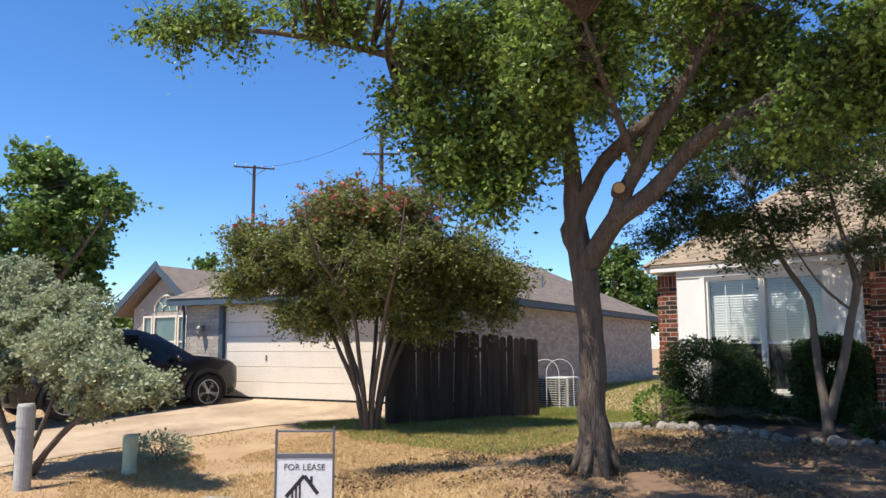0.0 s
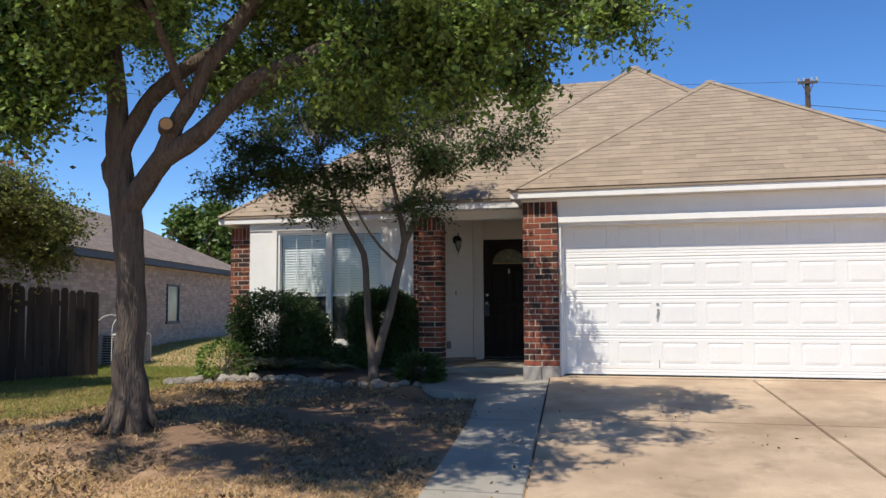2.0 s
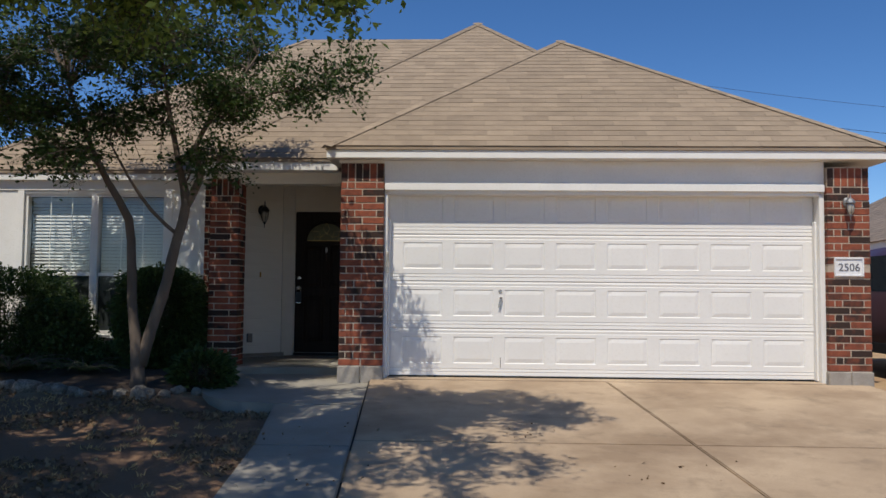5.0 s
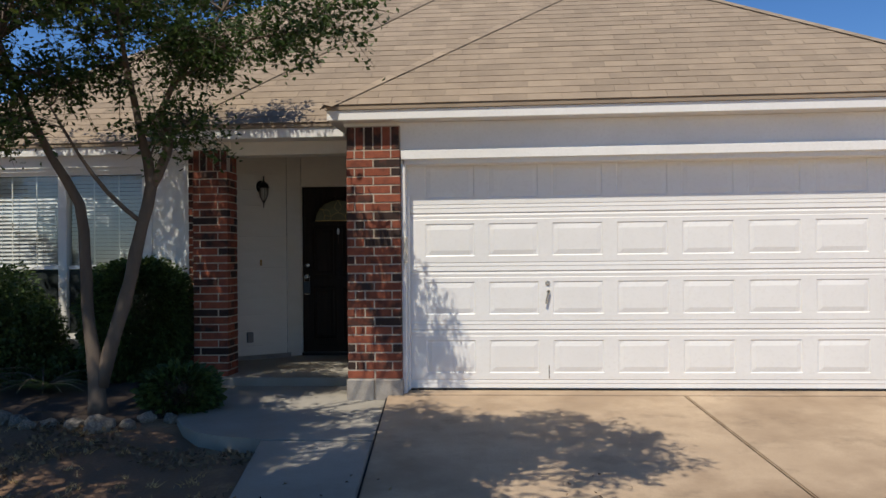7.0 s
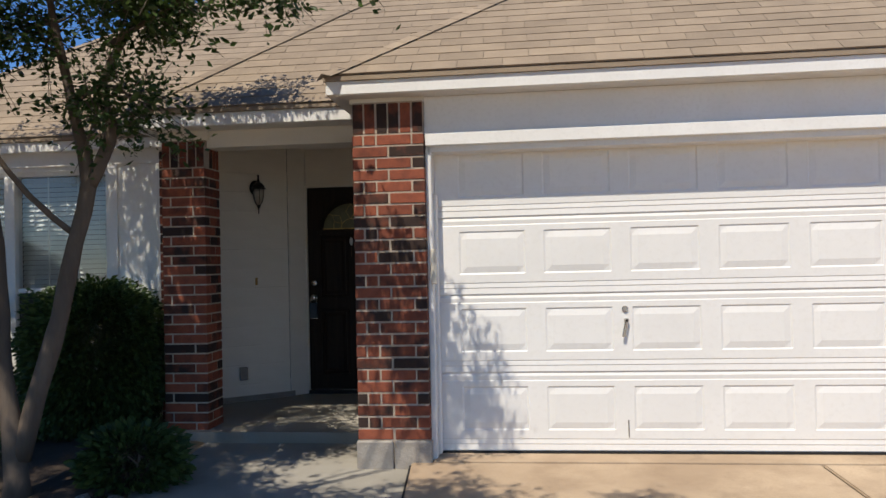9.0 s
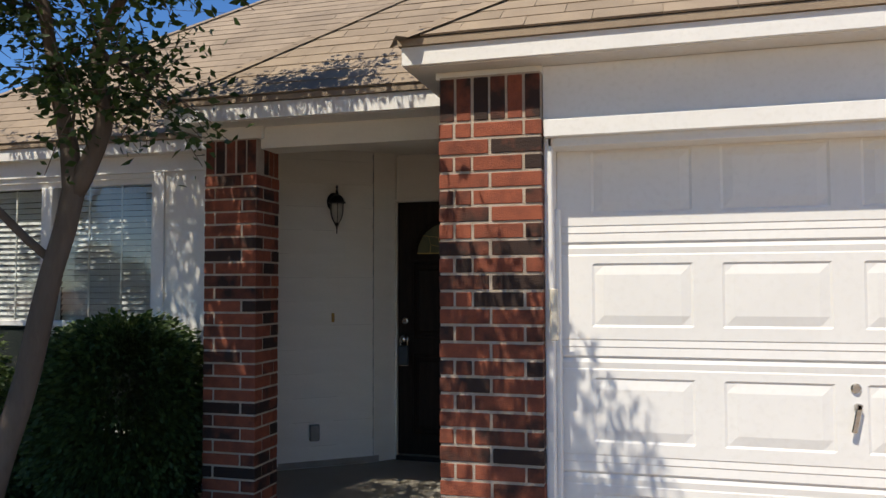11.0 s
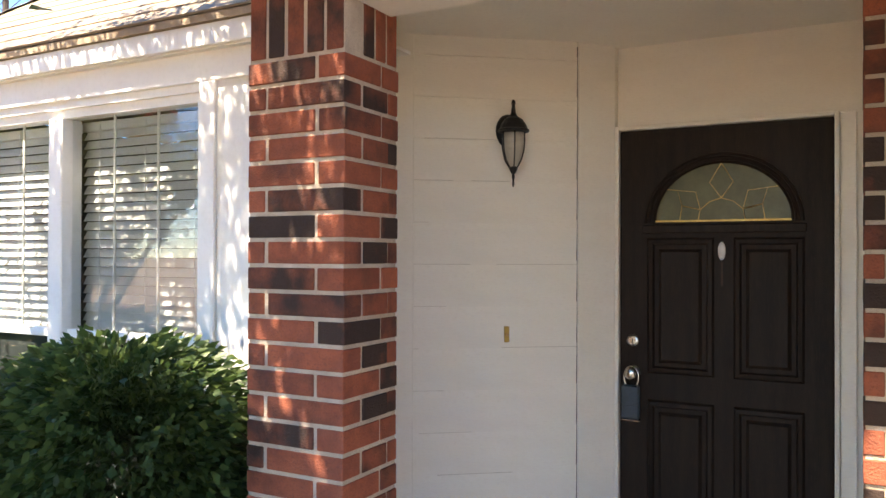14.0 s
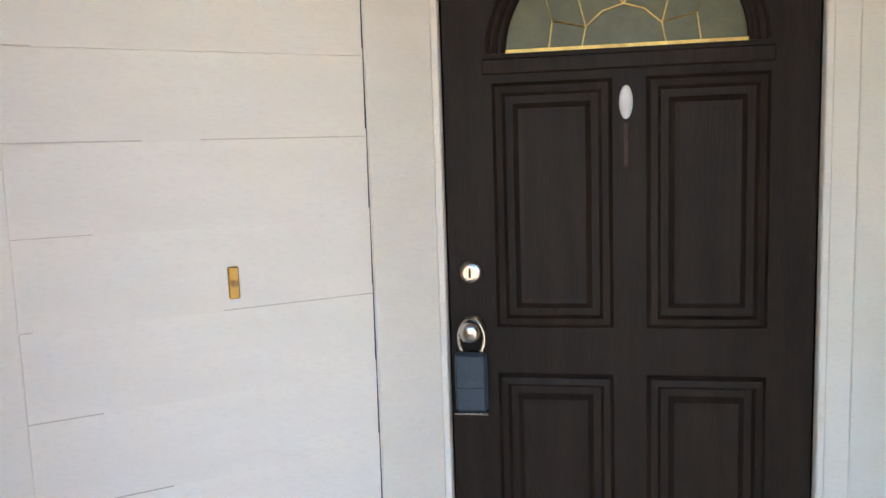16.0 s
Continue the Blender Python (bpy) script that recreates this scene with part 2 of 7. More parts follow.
DOORWORN = mat("worn_door_wood", (0.05, 0.018, 0.009), (0.02, 0.010, 0.006), 0.6, 30, 90, 0.1)
CHROME = mat("brushed_nickel", (0.55, 0.53, 0.50), (0.5, 0.48, 0.45), 0.25, 8, 60, 0.03, metal=1.0)
BRASS = mat("brass", (0.50, 0.33, 0.10), (0.36, 0.22, 0.07), 0.4, 30, 90, 0.1, metal=0.9)
IVORY = mat("ivory_plastic", (0.72, 0.66, 0.54), (0.68, 0.62, 0.50), 0.5, 5, 40, 0.03)
LOCKBLUE = mat("lockbox_vinyl", (0.035, 0.055, 0.075), (0.028, 0.045, 0.06), 0.5, 20, 80, 0.15)
GALV = mat("galvanised_grey", (0.28, 0.29, 0.30), (0.22, 0.23, 0.24), 0.5, 6, 50, 0.1, metal=0.6)
SIGNWHITE = mat("sign_white", (0.78, 0.78, 0.78), (0.74, 0.74, 0.74), 0.4, 4, 30, 0.02)
SIGNDARK = mat("sign_dark", (0.03, 0.03, 0.035), None, 0.5, 4, 30, 0.02)
SIGNGREY = mat("sign_frame_grey", (0.16, 0.16, 0.18), None, 0.5, 6, 50, 0.1, metal=0.3)
ROCK = mat("limestone_rock", (0.38, 0.345, 0.29), (0.19, 0.165, 0.14), 0.95, 6, 40, 1.0, rnd=0.25, c=(0.08, 0.07, 0.06))
SLAT = mat("blind_slat", (0.60, 0.61, 0.62), (0.55, 0.56, 0.57), 0.45, 4, 40, 0.02)
# dark wall colour stands in for the lack of light indoors
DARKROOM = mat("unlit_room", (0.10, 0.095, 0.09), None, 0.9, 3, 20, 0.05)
PANE = glass_mat("window_glass", (0.86, 0.90, 0.90), 0.01, 0.05)
LOUVRE = mat("pale_grey_enamel", (0.52, 0.52, 0.50), (0.44, 0.44, 0.42), 0.5, 6, 50, 0.05)
SCREEN = mat("insect_screen", (0.03, 0.038, 0.042), (0.04, 0.048, 0.05), 0.5, 5, 200, 0.1)
FROST = mat("leaded_glass", (0.125, 0.12, 0.05), (0.085, 0.083, 0.035), 0.35, 9, 60, 0.10, spec=0.3)
CURTAINED = mat("curtained_glass", (0.13, 0.20, 0.185), (0.10, 0.165, 0.155), 0.2, 3, 40, 0.03, spec=0.6)
LAMPGLASS = mat("lamp_glass", (0.45, 0.42, 0.36), (0.38, 0.36, 0.31), 0.15, 12, 70, 0.15, spec=0.7)
CARBLACK = mat("black_car_paint", (0.006, 0.006, 0.007), (0.008, 0.008, 0.009), 0.25, 2, 20, 0.0, coat=0.35, spec=0.4)
CARGLASS = mat("car_glass", (0.015, 0.025, 0.025), None, 0.05, 2, 20, 0.0, spec=0.8)
RUBBER = mat("tyre_rubber", (0.015, 0.015, 0.015), None, 0.85, 10, 60, 0.3)
ALLOY = mat("alloy_rim", (0.60, 0.60, 0.59), None, 0.35, 5, 40, 0.03, metal=0.25)
CARRED = mat("maroon_truck_paint", (0.075, 0.016, 0.012), (0.06, 0.013, 0.010), 0.3, 2, 20, 0.0, coat=0.7)
POLEWOOD = mat("utility_pole_wood", (0.10, 0.075, 0.055), (0.07, 0.052, 0.04), 0.95, 4, 40, 0.4, stretch=(3, 3, 0.2))
PEDGREEN = mat("pedestal_green", (0.46, 0.53, 0.37), (0.40, 0.46, 0.32), 0.6, 4, 40, 0.1)
POSTWHITE = mat("weathered_white_post", (0.46, 0.45, 0.42), (0.34, 0.33, 0.30), 0.85, 5, 40, 0.4)
ASPHALT = mat("asphalt", (0.05, 0.05, 0.05), (0.065, 0.063, 0.06), 0.9, 3, 120, 0.4)
# colour of the strips that draw shadow lines under the siding laps
LAPSHADE = mat("lap_shade", (0.64, 0.59, 0.51), (0.53, 0.48, 0.41), 0.9, 20, 90, 0.1)
FELT = mat("door_seal", (0.02, 0.02, 0.02), None, 0.9, 5, 50, 0.1)


# ---- mesh helpers ----
def link_mesh(name, verts, faces, material, parent=None, label="", smooth=False):
    me = bpy.data.meshes.new(name)
    me.from_pydata([tuple(v) for v in verts], [], faces)
    me.materials.append(material)
    if smooth:
        me.polygons.foreach_set("use_smooth", [True] * len(me.polygons))
    me.update()
    ob = new(name, me)
    if parent:
        ob.parent = parent
    if label:
        ob["label"] = label
    return ob


def part(name, bm, material, parent=None, label="", smooth=False):
    me = bpy.data.meshes.new(name)
    bmesh.ops.recalc_face_normals(bm, faces=bm.faces)
    bm.to_mesh(me)
    bm.free()
    me.materials.append(material)
    if smooth:
        me.polygons.foreach_set("use_smooth", [True] * len(me.polygons))
    ob = new(name, me)
    if parent:
        ob.parent = parent
    if label:
        ob["label"] = label
    return ob


def thing(name, label, category, group="", kind="", at=None):
    ob = new(name)
    ob.empty_display_size = 0.1
    if at is not None:
        ob.matrix_basis = at if isinstance(at, Matrix) else Matrix.Translation(at)
    return tagged(ob, label, category, group, kind)


def box(bm, x0, x1, y0, y1, z0, z1, bevel=0.0, m=None):
    ret = bmesh.ops.create_cube(bm, size=1)
    vs = ret["verts"]
    for v in vs:
        v.co = Vector(((x0 + x1) / 2 + v.co.x * (x1 - x0), (y0 + y1) / 2 + v.co.y * (y1 - y0), (z0 + z1) / 2 + v.co.z * (z1 - z0)))
    if bevel:
        es = list({e for v in vs for e in v.link_edges})
        r = bmesh.ops.bevel(bm, geom=es, offset=bevel, segments=1, affect="EDGES", profile=0.5)
        vs = list({v for f in r["faces"] for v in f.verts} | {v for v in vs if v.is_valid})
    if m is not None:
        for v in vs:
            v.co = m @ v.co
    return bm


def boxes(*dims, bevel=0.0):
    bm = bmesh.new()
    for d in dims:
        box(bm, *d, bevel=bevel)
    return bm


def prism(poly, lift):
    """A solid from a polygon (list of 3D points) and a lift vector."""
    n = len(poly)
    a = [Vector(p) for p in poly]
    b = [p + Vector(lift) for p in a]
    faces = [tuple(range(n))[::-1], tuple(range(n, 2 * n))] + [(i, (i + 1) % n, n + (i + 1) % n, n + i) for i in range(n)]
    bm = bmesh.new()
    vs = [bm.verts.new(p) for p in a + b]
    for f in faces:
        bm.faces.new([vs[i] for i in f])
    return bm


def lathe(bm, profile, segs=20, m=None):
    """A turned body from (radius, z) pairs, closed at its ends."""
    rings = []
    for r, z in profile:
        rings.append([bm.verts.new((m or Matrix()) @ Vector((r * math.cos(2 * math.pi * i / segs), r * math.sin(2 * math.pi * i / segs), z))) for i in range(segs)])
    for a, b in zip(rings, rings[1:]):
        for i in range(segs):
            bm.faces.new((a[i], a[(i + 1) % segs], b[(i + 1) % segs], b[i]))
    bm.faces.new(rings[0][::-1])
    bm.faces.new(rings[-1])
    return bm


def tube(points, radii, segs=8, wobble=0.0, rng=None, verts=None, faces=None):
    """A tapered tube along points; appends to verts and faces."""
    verts = [] if verts is None else verts
    faces = [] if faces is None else faces
    pts = [Vector(p) for p in points]
    base = len(verts)
    side = Vector((1, 0.3, 0.1)).normalized()
    for i, p in enumerate(pts):
        d = (pts[min(i + 1, len(pts) - 1)] - pts[max(i - 1, 0)]).normalized()
        u = side - d * side.dot(d)
        u = u.normalized() if u.length > 1e-4 else d.orthogonal().normalized()
        v = d.cross(u)
        side = u
        for k in range(segs):
            a = 2 * math.pi * k / segs
            r = radii[i] * (1 + (rng.uniform(-wobble, wobble) if rng and wobble else 0))
            verts.append(p + (u * math.cos(a) + v * math.sin(a)) * r)
    for i in range(len(pts) - 1):
        for k in range(segs):
            a, b = base + i * segs + k, base + i * segs + (k + 1) % segs
            faces.append((a, b, b + segs, a + segs))
    faces.append(tuple(base + k for k in range(segs))[::-1])
    faces.append(tuple(base + (len(pts) - 1) * segs + k for k in range(segs)))
    return verts, faces


def tube_bm(points, radii, segs=8):
    v, f = tube(points, radii if isinstance(radii, (list, tuple)) else [radii] * len(points), segs)
    bm = bmesh.new()
    vs = [bm.verts.new(p) for p in v]
    for q in f:
        bm.faces.new([vs[i] for i in q])
    return bm


def leaves(name, points, size, material, parent=None, seed=1, aspect=0.5, droop=0.3, label="", spread=0.35):
    """One mesh of folded leaves, one about each point."""
    rs = np.random.RandomState(seed)
    p = np.asarray(points, dtype=float)
    n = len(p)
    d = rs.normal(size=(n, 3))
    d[:, 2] = d[:, 2] * 0.6 - droop
    d /= np.linalg.norm(d, axis=1)[:, None]
    q = rs.normal(size=(n, 3))
    s = np.cross(d, q)
    s /= np.linalg.norm(s, axis=1)[:, None] + 1e-9
    nrm = np.cross(s, d)
    ln = size * rs.uniform(0.6, 1.3, n)[:, None]
    w = ln * aspect * 0.5
    v = np.empty((n, 4, 3))
    v[:, 0] = p
    v[:, 1] = p + d * ln * 0.5 + s * w + nrm * w * spread
    v[:, 2] = p + d * ln
    v[:, 3] = p + d * ln * 0.5 - s * w + nrm * w * spread
    me = bpy.data.meshes.new(name)
    me.vertices.add(4 * n)
    me.vertices.foreach_set("co", v.reshape(-1))
    idx = np.arange(4 * n).reshape(n, 4)
    tri = np.stack([idx[:, [0, 1, 2]], idx[:, [0, 2, 3]]], axis=1).reshape(-1)
    me.loops.add(6 * n)
    me.loops.foreach_set("vertex_index", tri.astype(np.int32))
    me.polygons.add(2 * n)
    me.polygons.foreach_set("loop_start", np.arange(0, 6 * n, 3, dtype=np.int32))
    me.polygons.foreach_set("loop_total", np.full(2 * n, 3, dtype=np.int32))
    me.materials.append(material)
    me.update(calc_edges=True)
    ob = new(name, me)
    if parent:
        ob.parent = parent
    if label:
        ob["label"] = label
    return ob


def smooth_step(a, b, x):
    t = min(1, max(0, (x - a) / (b - a)))
    return t * t * (3 - 2 * t)


def ground_z(x, y):
    """Height of the ground: the plot falls to the street and dips between the houses."""
    yy = max(-13.2, min(0.0, y))
    z = -0.03 + 0.066 * yy
    z -= 0.24 * smooth_step(-3.5, -7.0, x) * math.exp(-((y - 2.0) / 5.0) ** 2)
    z += 0.22 * smooth_step(-10.0, -14.0, x) * math.exp(-((y + 1.0) / 6.0) ** 2)
    z -= 0.10 * smooth_step(-2.05, -1.6, x) * smooth_step(-2.4, -1.3, y)
    z += 0.17 * math.exp(-((x + 3.6) ** 2 + (y + 4.75) ** 2) / 2.2)
    return z


# ---- ground, road, drive ----
def ground_sheet():
    xs = [-400, -150, -70, -45] + [-36 + 1.0 * i for i in range(20)] + [-16 + 0.5 * i for i in range(45)] + [6.5, 8, 10, 14, 20, 30, 60, 150, 400]
    ys = [-400, -120, -50, -30, -22, -16.4, -16.3, -14.2] + [-14 + 0.5 * i for i in range(48)] + [10, 12, 15, 20, 30, 50, 90, 160, 400]
    verts = [(x, y, ground_z(x, y) + (0.012 * noise.noise((x * 1.3, y * 1.3, 0)) if -20 < x < 8 and -13 < y < 9 else 0)) for y in ys for x in xs]
    n = len(xs)
    faces = [(j * n + i, j * n + i + 1, (j + 1) * n + i + 1, (j + 1) * n + i) for j in range(len(ys) - 1) for i in range(n - 1)]
    return tagged(link_mesh("ground", verts, faces, GRASS_DRY, smooth=True), "dry sun-bleached front lawn with bare soil patches", "lawn", kind="structure")


ground = ground_sheet()


def slab(name, poly, material, parent, thick=0.10, lift=0.02, cuts=6):
    """A concrete slab that follows the fall of the ground: a quad given by its corners, cut lengthwise."""
    a, b, c, d = [Vector(p) for p in poly]
    bm = bmesh.new()
    rows = []
    for i in range(cuts + 1):
        k = i / cuts
        p, q = a.lerp(d, k), b.lerp(c, k)
        row = []
        for s in (p, q):
            z = -0.03 + 0.066 * max(-13.2, min(0, s.y)) + lift
            row += [bm.verts.new((s.x, s.y, z)), bm.verts.new((s.x, s.y, z - thick))]
        rows.append(row)
    for r, s in zip(rows, rows[1:]):
        bm.faces.new((r[0], r[2], s[2], s[0]))
        bm.faces.new((r[1], s[1], s[3], r[3]))
        bm.faces.new((r[0], s[0], s[1], r[1]))
        bm.faces.new((r[2], r[3], s[3], s[2]))
    for r in (rows[0], rows[-1]):
        bm.faces.new((r[0], r[1], r[3], r[2]))
    bmesh.ops.recalc_face_normals(bm, faces=bm.faces)
    es = [e for e in bm.edges if len(e.link_faces) == 2 and e.calc_face_angle(0) > 1.0 and all(v.co.z > -0.03 + 0.066 * max(-13.2, min(0, v.co.y)) + lift - 0.01 for v in e.verts)]
    bmesh.ops.bevel(bm, geom=es, offset=0.008, segments=2, affect="EDGES")
    return part(name, bm, material, parent)


drive = thing("driveway", "tan concrete driveway with saw-cut joints and oil stains", "driveway", kind="structure")


def jx(x0, y):
    return x0 - 0.078 * y


G = 0.009
YS = [-0.16, -2.85, -6.0, -9.3, -12.6]
for y1, y0 in zip(YS, YS[1:]):
    for xa, xb in ((-0.19, 2.47), (2.47, 5.35)):
        slab("concrete_slab", [(jx(xa, y1) + G, y1 - G, 0), (jx(xb, y1) - G, y1 - G, 0), (jx(xb, y0) - G, y0 + G, 0), (jx(xa, y0) + G, y0 + G, 0)], CONCRETE, drive)
part("threshold_slab", boxes((-0.02, 4.90, -0.165, 0.3, -0.2, -0.012), bevel=0.004), CONCRETE, drive)
for a, b in ((-0.19, -0.16), (2.47, -0.16)):
    bm = bmesh.new()
    for y1, y0 in zip(YS, YS[1:]):
        z1, z0 = -0.03 + 0.066 * y1, -0.03 + 0.066 * y0
        q = [bm.verts.new(p) for p in ((jx(a, y1) - G, y1, z1), (jx(a, y1) + G, y1, z1), (jx(a, y0) + G, y0, z0), (jx(a, y0) - G, y0, z0))]
        bm.faces.new(q)
    part("expansion_joint", bm, FELT, drive)

walkway = thing("walkway", "grey concrete front walk beside the driveway", "walkway", kind="structure")
WX = [(-0.91, -1.56), (-0.70, -3.03), (-0.52, -5.5), (-0.30, -8.6), (0.02, -12.6)]
for (xa, ya), (xb, yb) in zip(WX, WX[1:]):
    slab("walk_slab", [(xa, ya - G, 0), (jx(-0.19, ya) - G, ya - G, 0), (jx(-0.19, yb) - G, yb + G, 0), (xb, yb + G, 0)], WALKCON, walkway, lift=0.022)


def walk_landing():
    """The slab between the porch and the walk, with its rounded corner."""
    poly = [(-0.20, -0.14), (-0.20, 0.50), (-1.95, 0.50), (-1.98, 0.0)]
    for i in range(7):
        a = math.pi + i * math.pi / 12
        poly.append((-1.0 + 0.95 * math.cos(a) * (1 - 0.0), -0.35 + 0.95 * math.sin(a) * 1.22))
    poly += [(-0.92, -1.54), (jx(-0.19, -1.54) - G, -1.54), (jx(-0.19, -0.2) - G, -0.2)]
    return part("landing_slab", prism([(x, y, -0.178 + 0.03 * y) for x, y in poly], (0, 0, 0.115)), WALKCON, walkway)


walk_landing()

road = part("road", boxes((-300, 300, -24.0, -14.6, -1.2, -0.985)), ASPHALT)
tagged(road, "grey asphalt residential street", "road", kind="structure")
kerb = part("kerb", boxes((-300, 300, -14.6, -14.2, -1.2, -0.86), bevel=0.03), FOUND)
tagged(kerb, "pale concrete kerb along the street", "kerb", kind="structure")

# ---- the brick house ----
BL, BH = 0.257, 0.0794
MJ = 0.013


def brick_mesh(name, lx, ly, lz, chip=0.0028):
    bm = boxes((0, lx, 0, ly, 0, lz), bevel=chip)
    bmesh.ops.recalc_face_normals(bm, faces=bm.faces)
    me = bpy.data.meshes.new(name)
    bm.to_mesh(me)
    bm.free()
    me.materials.append(BRICK)
    return me


BRICKS = {}
brick_rng = random.Random(5)


def lay(parent, x, y, z, lx, ly, lz):
    key = (round(lx, 3), round(ly, 3), round(lz, 3))
    if key not in BRICKS:
        BRICKS[key] = brick_mesh("brick", *key)
    ob = new("brick", BRICKS[key])
    ob.parent = parent
    ob.location = (x + brick_rng.uniform(-0.0015, 0.0015), y + brick_rng.uniform(-0.002, 0.002), z)
    return ob


PIERS = []


def pier(name, label, x0, x1, y0, y1, z0, z1, base=True, sides="lr", soldier=True, skip=None):
    """A brick pier: mortar core, concrete foot, running-bond bricks on its front and sides, soldier course on top."""
    t = thing(name, label, "brick pier", kind="structure")
    part("mortar_core", boxes((x0 + 0.0045, x1 - 0.0045, y0 + 0.0045, y1 - 0.0045, z0, z1)), MORTAR, t)
    zb = z0
    if base:
        part("foot", boxes((x0 - 0.012, x0 + (x1 - x0) * 0.5 - 0.004, y0 - 0.014, y1 - 0.01, z0 - 0.12, z0 + 0.15), (x0 + (x1 - x0) * 0.5 + 0.004, x1 + 0.012, y0 - 0.014, y1 - 0.01, z0 - 0.12, z0 + 0.15), bevel=0.008), FOUND, t, "grey concrete footing block")
        zb = z0 + 0.16
    PIERS.append((t, x0, x1, y0, y1, zb, z1, sides, soldier, skip))
    return t


def lay_pier(t, x0, x1, y0, y1, zb, z1, sides, soldier, skip):
    top = z1 - 0.215 if soldier else z1
    n = max(1, round((top - zb) / BH))
    bh = (top - zb) / n
    w = x1 - x0
    for k in range(n):
        z = zb + k * bh
        if k % 2 == 0:
            cuts = [0, 0.72 * w, w] if w < 0.4 else [0, 0.505 * w, w]
        else:
            cuts = [0, 0.2 * w, w] if w < 0.4 else [0, 0.15 * w, 0.33 * w, 0.83 * w, w]
        for a, b in zip(cuts, cuts[1:]):
            if skip and skip(x0 + (a + b) / 2, z + bh / 2):
                continue
            deep = 0.195 if w < 0.4 and k % 2 == 0 and b == w else 0.09
            lay(t, x0 + a + (0 if a == 0 else MJ / 2), y0, z, b - a - (MJ if 0 < a and b < w else MJ / 2), deep, bh - MJ)
        d = y1 - y0
        c = [0.095, d * 0.80, d] if k % 2 else [0.095, 0.197, d]
        if d > 0.7:
            m = round((d - 0.095) / 0.205)
            c = [0.095 + (d - 0.095) * (q + 0.5 * (k % 2)) / m for q in range(m)] + [d]
            c = [0.095] + c if k % 2 else c
        for a, b in zip(c, c[1:]):
            if b - a < 0.03:
                continue
            if "r" in sides and not (w < 0.4 and k % 2 == 0 and a < 0.19):
                lay(t, x1 - 0.09, y0 + a + MJ / 2, z, 0.09, b - a - MJ / 2, bh - MJ)
            if "l" in sides:
                lay(t, x0, y0 + a + MJ / 2, z, 0.09, b - a - MJ / 2, bh - MJ)
    if soldier:
        m = max(3, round(w / BH))
        for i in range(m):
            lay(t, x0 + w * i / m + MJ / 2, y0, top, w / m - MJ, 0.09, 0.205)
        d = y1 - y0 - 0.095
        if d > 0.1:
            m2 = max(1, round(d / BH))
            for i in range(m2):
                for s, xx in (("r", x1 - 0.09), ("l", x0)):
                    if s in sides:
                        lay(t, xx, y0 + 0.095 + d * i / m2 + MJ / 2, top, 0.09, d / m2 - MJ, 0.205)


GY = 0.06
pier("brick_pier_entry", "red and charred-brown brick pier beside the garage door", -0.535, -0.04, -0.158, 0.40, -0.03, 2.437)
pier("brick_pier_porch", "red brick porch column with dappled shade on it", -2.29, -1.925, 0.59, 0.885, 0.02, 2.36, base=False)
pier("brick_pier_garage_end", "red brick pier carrying the house number", 4.935, 5.40, -0.170, 0.30, -0.03, 2.40, skip=lambda x, z: 1.16 < z < 1.40 and 4.98 < x < 5.35)
pier("brick_pier_window", "red brick end pier beside the front window", -5.94, -5.50, 1.30, 1.62, -0.15, 2.36, base=False)
pier("brick_wall_entry_side", "shaded dark red brick side wall of the entry", -0.600, -0.31, 1.15, 1.75, -0.03, 2.437, base=False, sides="l", soldier=False)
pier("brick_pier_recess", "dark red brick return behind the porch column", -2.46, -2.20, 0.89, 1.20, -0.1, 2.34, base=False, sides="l", soldier=False)

garage_wall = thing("wall_garage", "white-painted frame wall round the garage door", "wall", kind="structure")
part("frieze", boxes((-0.04, 4.935, -0.10, 0.3, 2.21, 2.47)), WHITE, garage_wall)
part("head_trim", boxes((-0.035, 4.93, -0.135, -0.10, 2.125, 2.213), bevel=0.006), WHITE, garage_wall)
part("head_stop", boxes((-0.02, 4.90, -0.10, 0.06, 2.085, 2.13), bevel=0.004), WHITE, garage_wall)
part("jamb_trim", boxes((-0.04, 0.0, -0.10, 0.14, -0.02, 2.13), bevel=0.005), WHITE, garage_wall)
part("jamb_trim", boxes((4.88, 4.935, -0.10, 0.14, -0.02, 2.13), bevel=0.005), WHITE, garage_wall)
for xa, xb in ((0.0, 0.022), (4.858, 4.88)):
    part("weather_strip", boxes((xa, xb, -0.02, 0.05, 0.0, 1.80), bevel=0.004), WHITE, garage_wall)
part("strip_block", boxes((-0.012, 0.024, -0.125, -0.098, 1.18, 1.42), bevel=0.004), IVORY, garage_wall)
part("side_return", boxes((-0.50, -0.30, 0.40, 2.60, -0.1, 2.60)), CREAM, garage_wall)
part("side_wall_right", boxes((5.20, 5.40, 0.30, 9.0, -0.2, 2.5)), CREAM, garage_wall)
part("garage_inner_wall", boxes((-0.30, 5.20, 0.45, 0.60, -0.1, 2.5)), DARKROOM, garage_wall)


